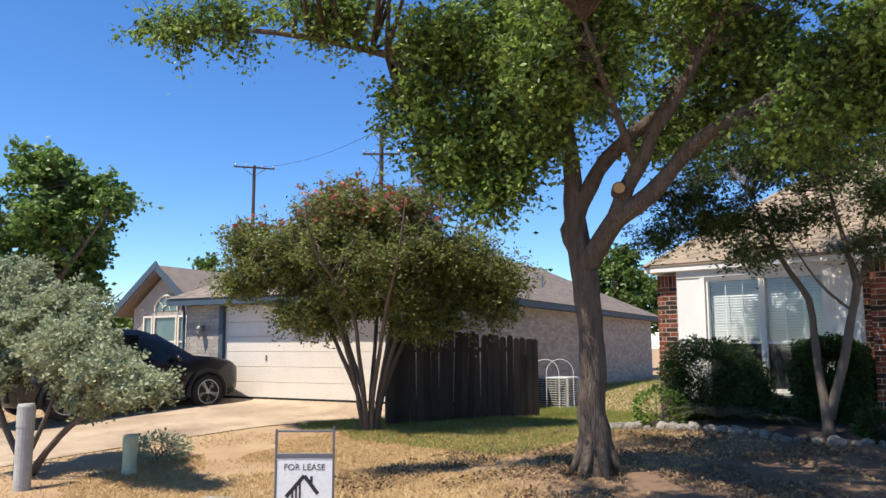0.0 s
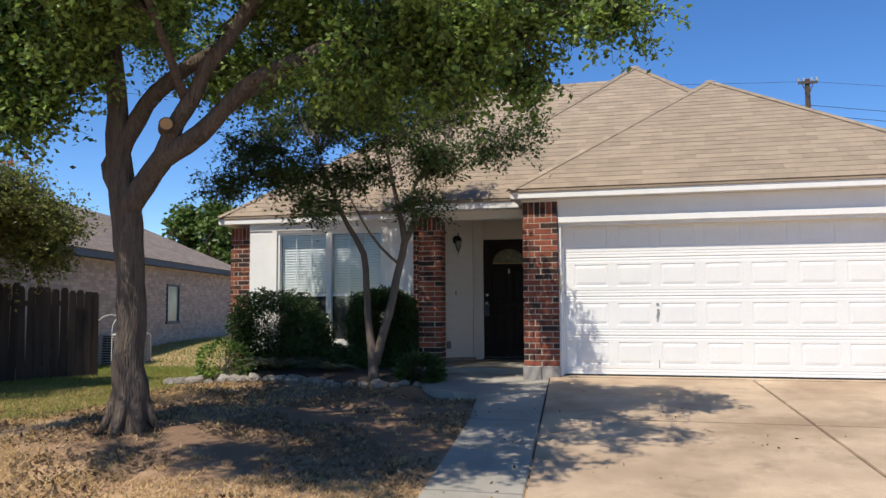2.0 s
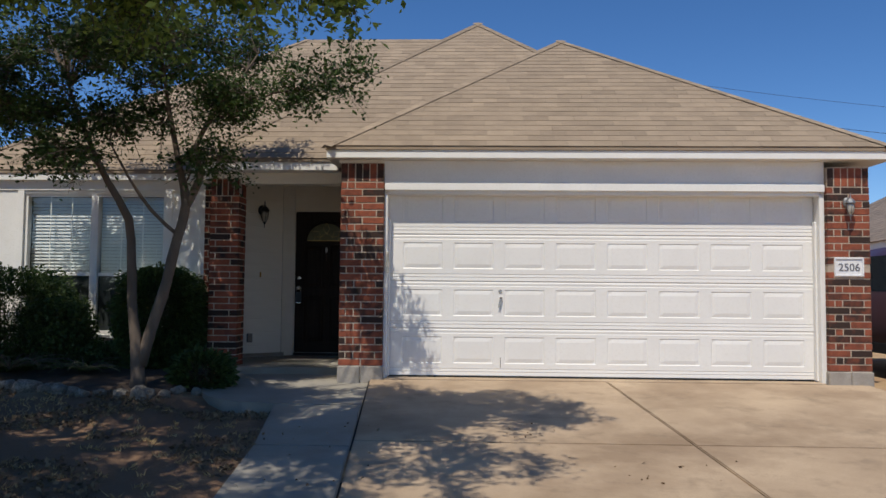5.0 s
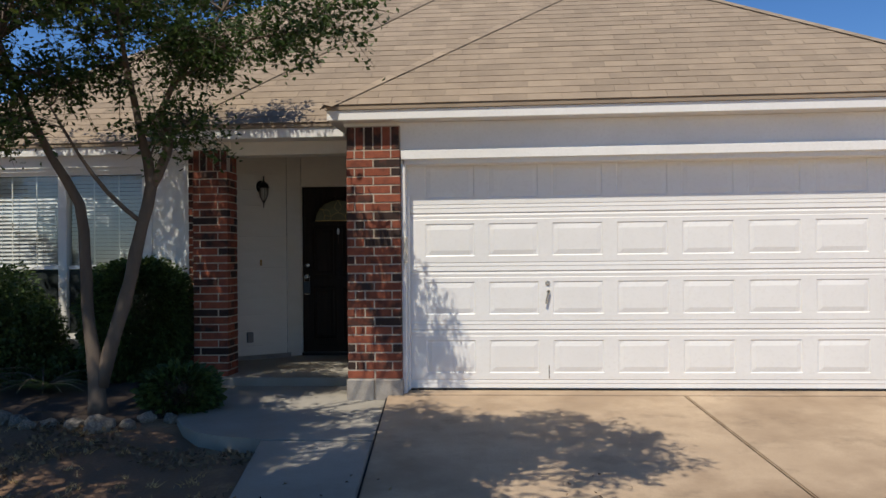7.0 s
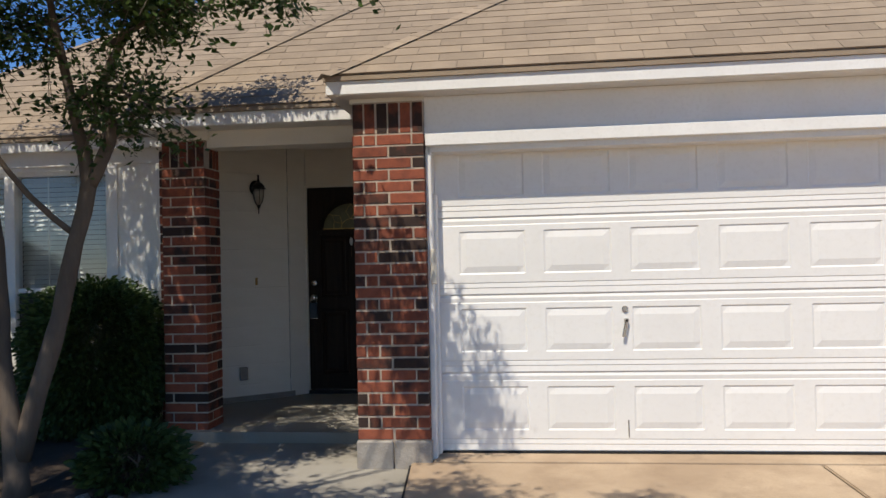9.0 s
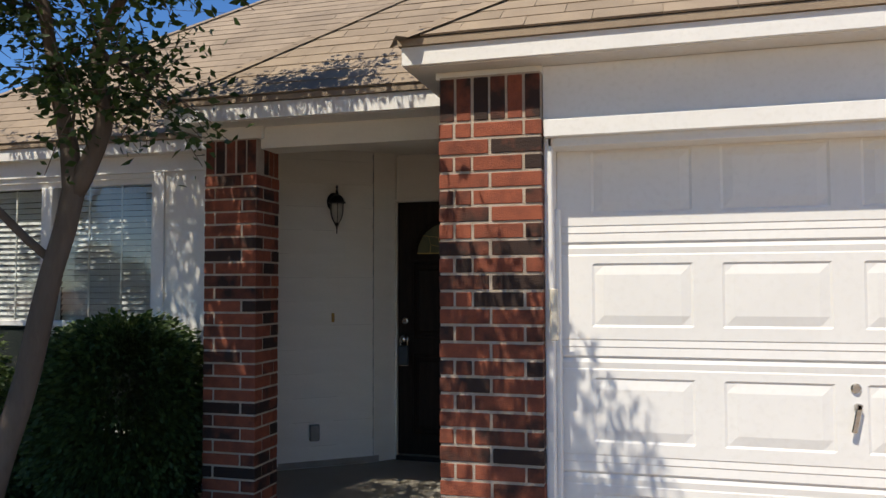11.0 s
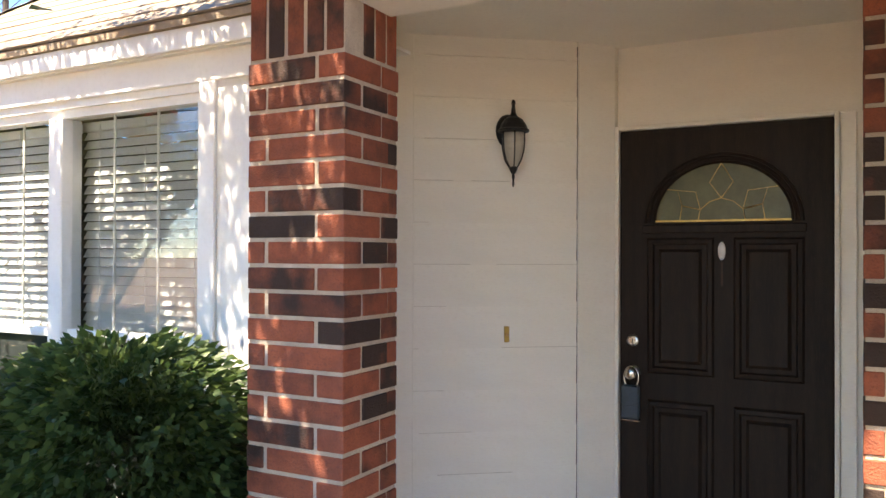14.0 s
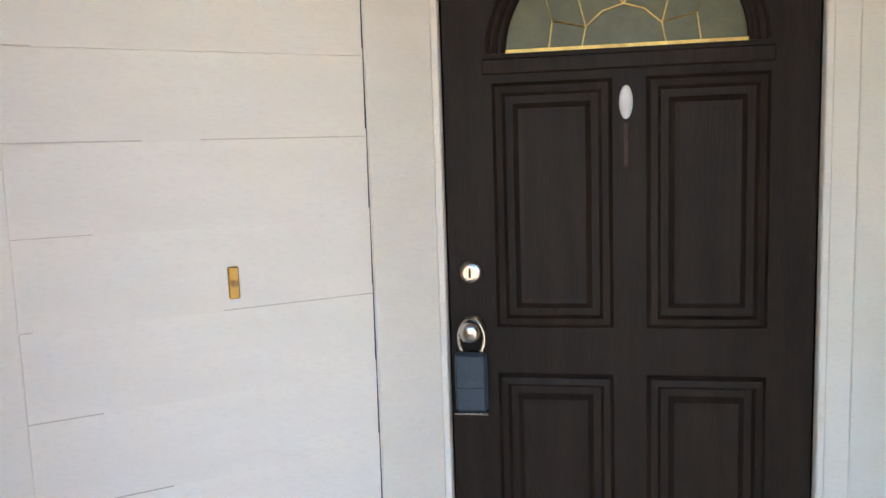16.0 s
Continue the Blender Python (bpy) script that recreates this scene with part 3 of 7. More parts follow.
def garage_door():
    """A sectional steel door: four sections with eight pressed panels each, grooves between them."""
    d = thing("garage_door", "white sectional steel garage door with raised panels", "garage door", kind="structure")
    W, H, N = 4.876, 2.176, 4
    sh = H / N
    for s in range(N):
        z0 = s * sh
        bm = bmesh.new()
        px = []
        for k in range(8):
            a = 0.165 + k * 0.590
            px.append((a, a + 0.465))
        cut_x = sorted({0.002, W - 0.002, *[v for p in px for v in p], *[v for p in px for v in (p[0] + 0.055, p[1] - 0.055)], *[v for p in px for v in (p[0] + 0.012, p[1] - 0.012)]})
        zb, zt = z0 + 0.148, z0 + 0.452
        cut_z = [z0 + 0.001, z0 + 0.012, z0 + 0.05, z0 + 0.056, z0 + 0.085, z0 + 0.091, zb, zb + 0.01, zb + 0.055, zt - 0.055, zt - 0.01, zt, z0 + sh - 0.055, z0 + sh - 0.049, z0 + sh - 0.02, z0 + sh - 0.001]
        def depth(x, z):
            y = GY
            if z - z0 < 0.004 or z - z0 > sh - 0.004:
                y += 0.006
            for a, b in px:
                if a - 1e-6 <= x <= b + 1e-6 and zb - 1e-6 <= z <= zt + 1e-6:
                    e = min(x - a, b - x, z - zb, zt - z)
                    if e < 1e-5:
                        pass
                    elif e < 0.02:
                        y += 0.006
                    else:
                        y -= 0.001
            return y

        grid = [[bm.verts.new((x, depth(x, z) + (0.003 if k in (2, 4, 13) else 0.0), z)) for x in cut_x] for k, z in enumerate(cut_z)]
        for r0, r1 in zip(grid, grid[1:]):
            for i in range(len(cut_x) - 1):
                bm.faces.new((r0[i], r0[i + 1], r1[i + 1], r1[i]))
        part("door_section", bm, DOORWHITE, d)
    part("backing", boxes((0.0, W, GY + 0.022, GY + 0.05, 0.0, H)), DOORWHITE, d)
    part("bottom_seal", boxes((0.0, W, GY - 0.004, GY + 0.03, -0.012, 0.006)), FELT, d, "black rubber bottom seal")
    bm = bmesh.new()
    lathe(bm, [(0.022, 0), (0.022, 0.006), (0.016, 0.012)], 16, pose(1.30, GY, 0.98, 90, 0, 0))
    part("lock_cylinder", bm, CHROME, d, "round steel lock cylinder")
    bm = bmesh.new()
    lathe(bm, [(0.016, 0), (0.016, 0.02), (0.010, 0.03)], 12, pose(1.305, GY, 0.90, 90, 0, 0))
    box(bm, -0.012, 0.012, -0.03, -0.018, -0.10, 0.03, 0.004, pose(1.305, GY, 0.885, 0, 12, 0))
    part("t_handle", bm, CHROME, d, "worn steel turn handle")
    part("scuff_plate", boxes((1.300, 1.308, GY - 0.004, GY, 0.10, 0.22)), CHROME, d)
    return d


garage_door()

# fascia, soffits, beams
eaves = thing("trim_eaves", "white-painted fascia boards and soffits", "eaves", kind="structure")
part("garage_fascia", boxes((-0.685, 5.63, -0.275, -0.25, 2.475, 2.565), bevel=0.003), WHITE, eaves)
part("drip_edge", boxes((-0.70, 5.645, -0.29, -0.25, 2.567, 2.60)), SHINGLE, eaves)
part("garage_soffit", boxes((-0.66, 5.61, -0.25, 0.45, 2.472, 2.49)), WHITE, eaves)
part("garage_fascia_left", boxes((-0.685, -0.66, -0.25, 0.62, 2.475, 2.565), bevel=0.003), WHITE, eaves)
part("garage_fascia_right", boxes((5.605, 5.63, -0.25, 8.0, 2.475, 2.565), bevel=0.003), WHITE, eaves)
part("pier_frieze", boxes((-0.56, -0.04, -0.12, 0.4, 2.437, 2.475)), CREAM, eaves)
part("porch_fascia", boxes((-2.48, -0.66, 0.425, 0.45, 2.44, 2.54), bevel=0.003), WHITE, eaves)
part("porch_drip_edge", boxes((-2.49, -0.66, 0.41, 0.45, 2.543, 2.575)), SHINGLE, eaves)
part("porch_soffit", boxes((-2.46, -0.66, 0.45, 0.64, 2.436, 2.45)), WHITE, eaves)
part("porch_fascia_left", boxes((-2.48, -2.455, 0.45, 1.14, 2.44, 2.54), bevel=0.003), WHITE, eaves)
part("porch_beam", boxes((-1.925, -0.50, 0.64, 0.84, 2.30, 2.52)), CREAM, eaves)
part("column_cap", boxes((-2.32, -1.90, 0.60, 0.87, 2.36, 2.445)), CREAM, eaves)
part("window_fascia", boxes((-6.07, -2.47, 1.09, 1.115, 2.40, 2.49), bevel=0.003), WHITE, eaves)
part("window_drip_edge", boxes((-6.08, -2.47, 1.075, 1.115, 2.493, 2.525)), SHINGLE, eaves)
part("window_soffit", boxes((-6.05, -2.30, 1.115, 1.6, 2.395, 2.41)), WHITE, eaves)
part("window_fascia_left", boxes((-6.07, -6.045, 1.115, 8.0, 2.40, 2.49)), WHITE, eaves)

# ---- window wall ----
wall_window = thing("wall_window", "white-painted panel wall round the front window", "wall", kind="structure")
WY = 1.17
WXA, WXB, WZA, WZB = -4.985, -3.075, 0.37, 2.235
part("panel_left", boxes((-5.50, WXA, WY, 1.35, -0.1, 2.40)), WHITE, wall_window)
part("panel_right", boxes((WXB, -2.44, WY, 1.35, -0.1, 2.40)), WHITE, wall_window)
part("panel_head", boxes((WXA, WXB, WY, 1.35, WZB, 2.40)), WHITE, wall_window)
part("panel_sill", boxes((WXA, WXB, WY, 1.35, -0.1, WZA)), WHITE, wall_window)
part("frieze_board", boxes((-5.50, -2.44, WY - 0.018, WY, 2.27, 2.40), bevel=0.004), WHITE, wall_window)
part("casing_right", boxes((WXB + 0.0, WXB + 0.09, WY - 0.018, WY, WZA, 2.27), bevel=0.004), WHITE, wall_window)
part("corner_board", boxes((-2.62, -2.44, WY - 0.018, WY, 0.2, 2.27), bevel=0.004), WHITE, wall_window)
part("casing_left", boxes((WXA - 0.09, WXA, WY - 0.018, WY, WZA, 2.27), bevel=0.004), WHITE, wall_window)
part("end_wall", boxes((-5.90, -5.70, 1.62, 9.0, -0.3, 2.4)), CREAM, wall_window)

window_1 = thing("window_1", "twin white window with half-closed blinds and dark screens below", "window", kind="structure")
xm = (WXA + WXB) / 2
zmid = 1.16
part("window_frame", boxes((WXA, WXA + 0.04, WY + 0.02, WY + 0.10, WZA, WZB), (WXB - 0.04, WXB, WY + 0.02, WY + 0.10, WZA, WZB), (WXA + 0.04, WXB - 0.04, WY + 0.02, WY + 0.10, WZB - 0.04, WZB), (WXA + 0.04, WXB - 0.04, WY + 0.02, WY + 0.10, WZA, WZA + 0.05)), WHITE, window_1)
part("mullion", boxes((xm - 0.05, xm + 0.05, WY - 0.005, WY + 0.11, WZA + 0.05, WZB - 0.04), bevel=0.006), WHITE, window_1)
part("window_sill", boxes((WXA - 0.08, WXB + 0.08, WY - 0.06, WY + 0.02, WZA - 0.05, WZA), bevel=0.006), WHITE, window_1)
for xa, xb in ((WXA + 0.04, xm - 0.05), (xm + 0.05, WXB - 0.04)):
    part("meeting_rail", boxes((xa, xb, WY + 0.03, WY + 0.08, zmid - 0.022, zmid + 0.022), bevel=0.004), WHITE, window_1)
    p = link_mesh("pane", [(xa, WY + 0.055, zmid + 0.022), (xb, WY + 0.055, zmid + 0.022), (xb, WY + 0.055, WZB - 0.04), (xa, WY + 0.055, WZB - 0.04)], [(0, 1, 2, 3)], PANE, window_1)
    p.visible_shadow = False
    p = link_mesh("pane", [(xa, WY + 0.040, WZA + 0.05), (xb, WY + 0.040, WZA + 0.05), (xb, WY + 0.040, zmid - 0.022), (xa, WY + 0.040, zmid - 0.022)], [(0, 1, 2, 3)], PANE, window_1)
    p.visible_shadow = False
    part("insect_screen", boxes((xa, xb, WY + 0.052, WY + 0.056, WZA + 0.05, zmid - 0.022)), SCREEN, window_1, "dark insect screen")
    w = xb - xa
    for k in (1, 2):
        part("muntin", boxes((xa + w * k / 3 - 0.006, xa + w * k / 3 + 0.006, WY + 0.061, WY + 0.068, zmid + 0.022, WZB - 0.04)), WHITE, window_1)


def blind(xa, xb):
    b = thing("window_blind", "white horizontal slat blind hanging inside the window", "blind", group="blinds in the front window")
    part("head_rail", boxes((xa, xb, WY + 0.13, WY + 0.17, WZB - 0.09, WZB - 0.045), bevel=0.004), SLAT, b)
    me = None
    n = 30
    for i in range(n):
        z = WZB - 0.11 - i * 0.0445
        if me is None:
            bm = bmesh.new()
            box(bm, xa + 0.004, xb - 0.004, -0.023, 0.023, -0.0012, 0.0012, 0.0, pose(0, 0, 0, 63, 0, 0))
            o = part("slat", bm, SLAT, b)
            me = o.data
        else:
            o = new("slat", me)
            o.parent = b
        o.location = (0, WY + 0.15, z)
    for k in (0.15, 0.5, 0.85):
        x = xa + (xb - xa) * k
        part("ladder_cord", boxes((x - 0.0015, x + 0.0015, WY + 0.124, WY + 0.127, WZB - 0.10 - n * 0.0445, WZB - 0.06)), SLAT, b)


blind(WXA + 0.03, xm - 0.02)
blind(xm + 0.02, WXB - 0.03)
# walls coloured dark so the room reads as unlit behind the blinds
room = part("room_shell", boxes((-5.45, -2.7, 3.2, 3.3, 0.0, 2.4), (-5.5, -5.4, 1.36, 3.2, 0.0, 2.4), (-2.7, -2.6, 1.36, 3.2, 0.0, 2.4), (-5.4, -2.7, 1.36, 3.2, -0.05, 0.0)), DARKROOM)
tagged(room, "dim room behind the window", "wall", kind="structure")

# ---- porch ----
porch = thing("porch_floor", "low concrete porch slab at the front door", "porch", kind="structure")
part("porch_slab", prism([(-0.50, 0.50, -0.1), (-0.50, 2.55, -0.1), (-2.6, 2.55, -0.1), (-2.6, 1.3, -0.1), (-2.6, 0.50, -0.1)], (0, 0, 0.135)), WALKCON, porch)
wall_entry = thing("wall_entry", "cream-painted wall round the front door", "wall", kind="structure")
DX0, DX1, DY, DZ0, DZ1 = -1.600, -0.705, 2.35, 0.075, 2.122
part("wall_head", boxes((-1.75, -0.30, DY + 0.03, DY + 0.2, DZ1 + 0.02, 2.62)), CREAM, wall_entry)
part("wall_right", boxes((DX1 + 0.02, -0.30, DY + 0.03, DY + 0.2, 0.0, DZ1 + 0.02)), CREAM, wall_entry)
part("wall_left", boxes((-1.80, DX0 - 0.02, DY + 0.03, DY + 0.2, 0.0, DZ1 + 0.02)), CREAM, wall_entry)
part("corner_post", prism([(-1.747, 2.180, 0.03), (DX0 - 0.021, 2.322, 0.03), (DX0 - 0.021, 2.38, 0.03), (-1.85, 2.38, 0.03), (-1.85, 2.22, 0.03)], (0, 0, 2.50)), CREAM, wall_entry)
part("porch_return", boxes((-2.56, -2.452, 1.205, 1.70, 0.0, 2.54)), CREAM, wall_entry)
part("stop_left", boxes((DX0 - 0.02, DX0 - 0.002, DY - 0.03, DY + 0.15, 0.03, DZ1 + 0.02), bevel=0.003), CREAM, wall_entry)
part("stop_right", boxes((DX1 + 0.002, DX1 + 0.02, DY - 0.03, DY + 0.15, 0.03, DZ1 + 0.02), bevel=0.003), CREAM, wall_entry)
part("casing_right", boxes((DX1 + 0.02, DX1 + 0.085, DY - 0.005, DY + 0.03, 0.03, DZ1 + 0.02), bevel=0.005), CREAM, wall_entry)
part("stop_head", boxes((DX0 - 0.002, DX1 + 0.002, DY - 0.03, DY + 0.15, DZ1 + 0.002, DZ1 + 0.02), bevel=0.003), CREAM, wall_entry)
part("threshold", boxes((DX0 - 0.002, DX1 + 0.002, DY - 0.06, DY + 0.12, 0.035, DZ0 - 0.004), bevel=0.004), BLACK, wall_entry, "dark metal threshold")
ceiling = part("ceiling", boxes((-2.5, -0.30, 0.84, 2.55, 2.52, 2.56)), CREAM)
tagged(ceiling, "cream-painted porch ceiling", "ceiling", kind="structure")

# slanted lap-siding wall with the lamp
SA = Vector((-1.715, 2.20, 0))
SD = Vector((-0.795, -0.607, 0)).normalized()
SN = Vector((0.607, -0.795, 0)).normalized()
SLEN = 0.94
wall_siding = thing("wall_siding", "cream-painted lap siding wall at the porch", "wall", kind="structure", at=Matrix(((SD.x, -SN.x, 0, SA.x), (SD.y, -SN.y, 0, SA.y), (0, 0, 1, 0), (0, 0, 0, 1))))
part("sheathing", boxes((0.0, SLEN, 0.02, 0.12, 0.0, 2.58)), CREAM, wall_siding)
part("corner_board", boxes((0.80, SLEN, -0.008, 0.02, 0.06, 2.53), bevel=0.003), CREAM, wall_siding)
part("joint_gap", boxes((0.032, 0.056, 0.010, 0.0195, 0.06, 2.50)), SIGNDARK, wall_siding)
part("base_strip", boxes((0.0, SLEN, -0.004, 0.02, 0.03, 0.085)), FOUND, wall_siding, "exposed concrete foundation strip")


def siding_boards():
    me = None
    pitch = 0.1865
    for i in range(14):
        z = 0.0085 + i * pitch
        if me is None:
            bm = bmesh.new()
            vs = [bm.verts.new(p) for p in ((0.052, -0.006, 0), (SLEN, -0.006, 0), (SLEN, -0.001 + 0.008, pitch + 0.02), (0.0445, -0.001 + 0.008, pitch + 0.02), (0.052, 0.02, 0), (SLEN, 0.02, 0), (SLEN, 0.02, pitch + 0.02), (0.0445, 0.02, pitch + 0.02))]
            for f in ((0, 1, 2, 3), (4, 7, 6, 5), (0, 4, 5, 1), (0, 3, 7, 4), (1, 5, 6, 2), (3, 2, 6, 7)):
                bm.faces.new([vs[k] for k in f])
            o = part("siding_board", bm, CREAM, wall_siding)
            me = o.data
        else:
            o = new("siding_board", me)
            o.parent = wall_siding
        o.location = (0, brick_rng.uniform(-0.001, 0.001), z)

    # thin strips coloured as the shadow line of gaps along parts of the laps
    for i in range(1, 12):
        z = 0.0085 + i * pitch
        x = 0.05
        while x < 0.78:
            ln = brick_rng.uniform(0.12, 0.45)
            if brick_rng.random() < (0.5 if x > 0.3 else 0.15):
                part("lap_line", boxes((x, min(x + ln, 0.80), -0.0078, -0.004, z + 0.0005, z + brick_rng.uniform(0.0018, 0.003))), LAPSHADE, wall_siding)
            x += ln + brick_rng.uniform(0.0, 0.15)


siding_boards()


# ---- roofs ----
def roof_solid(name, label, apexes, base, faces, material):
    verts = [Vector(p) for p in base + apexes]
    return tagged(link_mesh(name, verts, faces, material), label, "roof", kind="structure")


def shingle_rows(face, spacing=0.143, tab=0.305, seed=1, skip=0.0):
    """Tabs over a roof face given as eave_left, eave_right, top_right, top_left: (corner points, lift) for each tab."""
    a, b, c, d = [Vector(p) for p in face]
    ex = (b - a).normalized()
    nrm = (b - a).cross(d - a if (d - a).length > 0.01 else c - a).normalized()
    if nrm.z < 0:
        nrm = -nrm
    up = nrm.cross(ex).normalized()
    if up.z < 0:
        up = -up
    h = (c - b).dot(up)
    rng = random.Random(seed)
    out = []
    n = int(h / spacing)
    for r in range(n + 1):
        v0, v1 = r * spacing, min(h, (r + 1) * spacing)
        left = max((d - a).dot(ex) * v0 / h, (d - a).dot(ex) * v1 / h)
        right = (b - a).length + min((c - b).dot(ex) * v0 / h, (c - b).dot(ex) * v1 / h)
        off = (r % 2) * tab / 2 + rng.uniform(-0.02, 0.02)
        x = left
        g = math.floor((left - off) / tab)
        while x < right - 0.01:
            nx = min(right, off + (g + 1) * tab)
            g += 1
            if nx - x > 0.02:
                out.append((a + ex * (x + 0.0015) + up * v0, ex * (nx - x - 0.003), up * (v1 - v0 + 0.02), nrm, 0.003 + rng.uniform(0, 0.003)))
            x = nx
    return out


def tab_geometry(tabs):
    verts, faces = [], []
    for p, ex, up, nrm, th in tabs:
        i = len(verts)
        t0, t1 = nrm * (th + 0.012), nrm * 0.011
        verts += [p + nrm * 0.006, p + ex + nrm * 0.006, p + ex + t0, p + t0, p + up + t1, p + up + ex + t1]
        faces += [(i, i + 1, i + 2, i + 3), (i + 3, i + 2, i + 5, i + 4), (i, i + 3, i + 4), (i + 1, i + 5, i + 2)]
    return verts, faces


RB = (2.30, 2.80, 4.80)
garage_roof = roof_solid("roof_garage", "tan asphalt-shingle hip roof over the garage", [RB, (2.30, 8.5, 4.80)],
                         [(-0.70, -0.29, 2.60), (5.645, -0.29, 2.60), (5.645, 8.5, 2.60), (-0.70, 8.5, 2.60)],
                         [(0, 1, 4), (1, 2, 5, 4), (2, 3, 5), (3, 0, 4, 5), (3, 2, 1, 0)], SHINGLE)
RA = (1.06, 4.30, 5.60)
entry_roof = roof_solid("roof_entry", "tan asphalt-shingle hip roof over the entry", [RA, (1.06, 6.5, 5.60)],
                        [(-2.49, 0.41, 2.575), (4.55, 0.41, 2.575), (4.55, 8.5, 2.575), (-2.49, 8.5, 2.575)],
                        [(0, 1, 4), (1, 2, 5, 4), (2, 3, 5), (3, 0, 4, 5), (3, 2, 1, 0)], SHINGLE)
main_roof = roof_solid("roof_main", "tan asphalt-shingle main hip roof", [(-2.10, 5.06, 5.56), (1.55, 5.06, 5.56)],
                       [(-6.08, 1.075, 2.525), (5.6, 1.075, 2.525), (5.6, 9.0, 2.525), (-6.08, 9.0, 2.525)],
                       [(0, 1, 5, 4), (1, 2, 5), (2, 3, 4, 5), (3, 0, 4), (3, 2, 1, 0)], SHINGLE)
SHINGLE_JOBS = [
    (garage_roof, (((-0.70, -0.29, 2.60), (5.645, -0.29, 2.60), RB, RB), ((-0.70, 2.80, 2.60), (-0.70, -0.29, 2.60), RB, RB)), True),
    (entry_roof, (((-2.49, 0.41, 2.575), (4.55, 0.41, 2.575), RA, RA), ((-2.49, 4.3, 2.575), (-2.49, 0.41, 2.575), RA, RA)), True),
    (main_roof, (((-6.08, 1.075, 2.525), (5.6, 1.075, 2.525), (1.55, 5.06, 5.56), (-2.10, 5.06, 5.56)), ((-6.08, 5.06, 2.525), (-6.08, 1.075, 2.525), (-2.10, 5.06, 5.56), (-2.10, 5.06, 5.56))), True),
]


def hip_cap(parent, a, b, drop=0.015):
    a, b = Vector(a), Vector(b)
    d = (b - a).normalized()
    s = d.cross(Vector((0, 0, 1))).normalized()
    n = s.cross(d).normalized()
    cnt = max(2, int((b - a).length / 0.14))
    verts, faces = [], []
    for i in range(cnt):
        p, q = a.lerp(b, i / cnt), a.lerp(b, (i + 1) / cnt) + d * 0.03
        j = len(verts)
        verts += [p + s * 0.10 - n * drop, p + n * 0.021, p - s * 0.10 - n * drop, q + s * 0.10 - n * (drop + 0.003), q + n * 0.018, q - s * 0.10 - n * (drop + 0.003)]
        faces += [(j, j + 1, j + 4, j + 3), (j + 1, j + 2, j + 5, j + 4), (j, j + 2, j + 1)]
    return link_mesh("hip_cap", verts, faces, SHINGLE, parent)


hip_cap(garage_roof, (-0.70, -0.29, 2.60), RB)
hip_cap(garage_roof, (5.645, -0.29, 2.60), RB)
hip_cap(entry_roof, (-2.49, 0.41, 2.575), RA)
hip_cap(entry_roof, (4.55, 0.41, 2.575), RA)
hip_cap(main_roof, (-6.08, 1.075, 2.525), (-2.10, 5.06, 5.56))
hip_cap(main_roof, (-2.10, 5.06, 5.56), (1.55, 5.06, 5.56), 0.052)


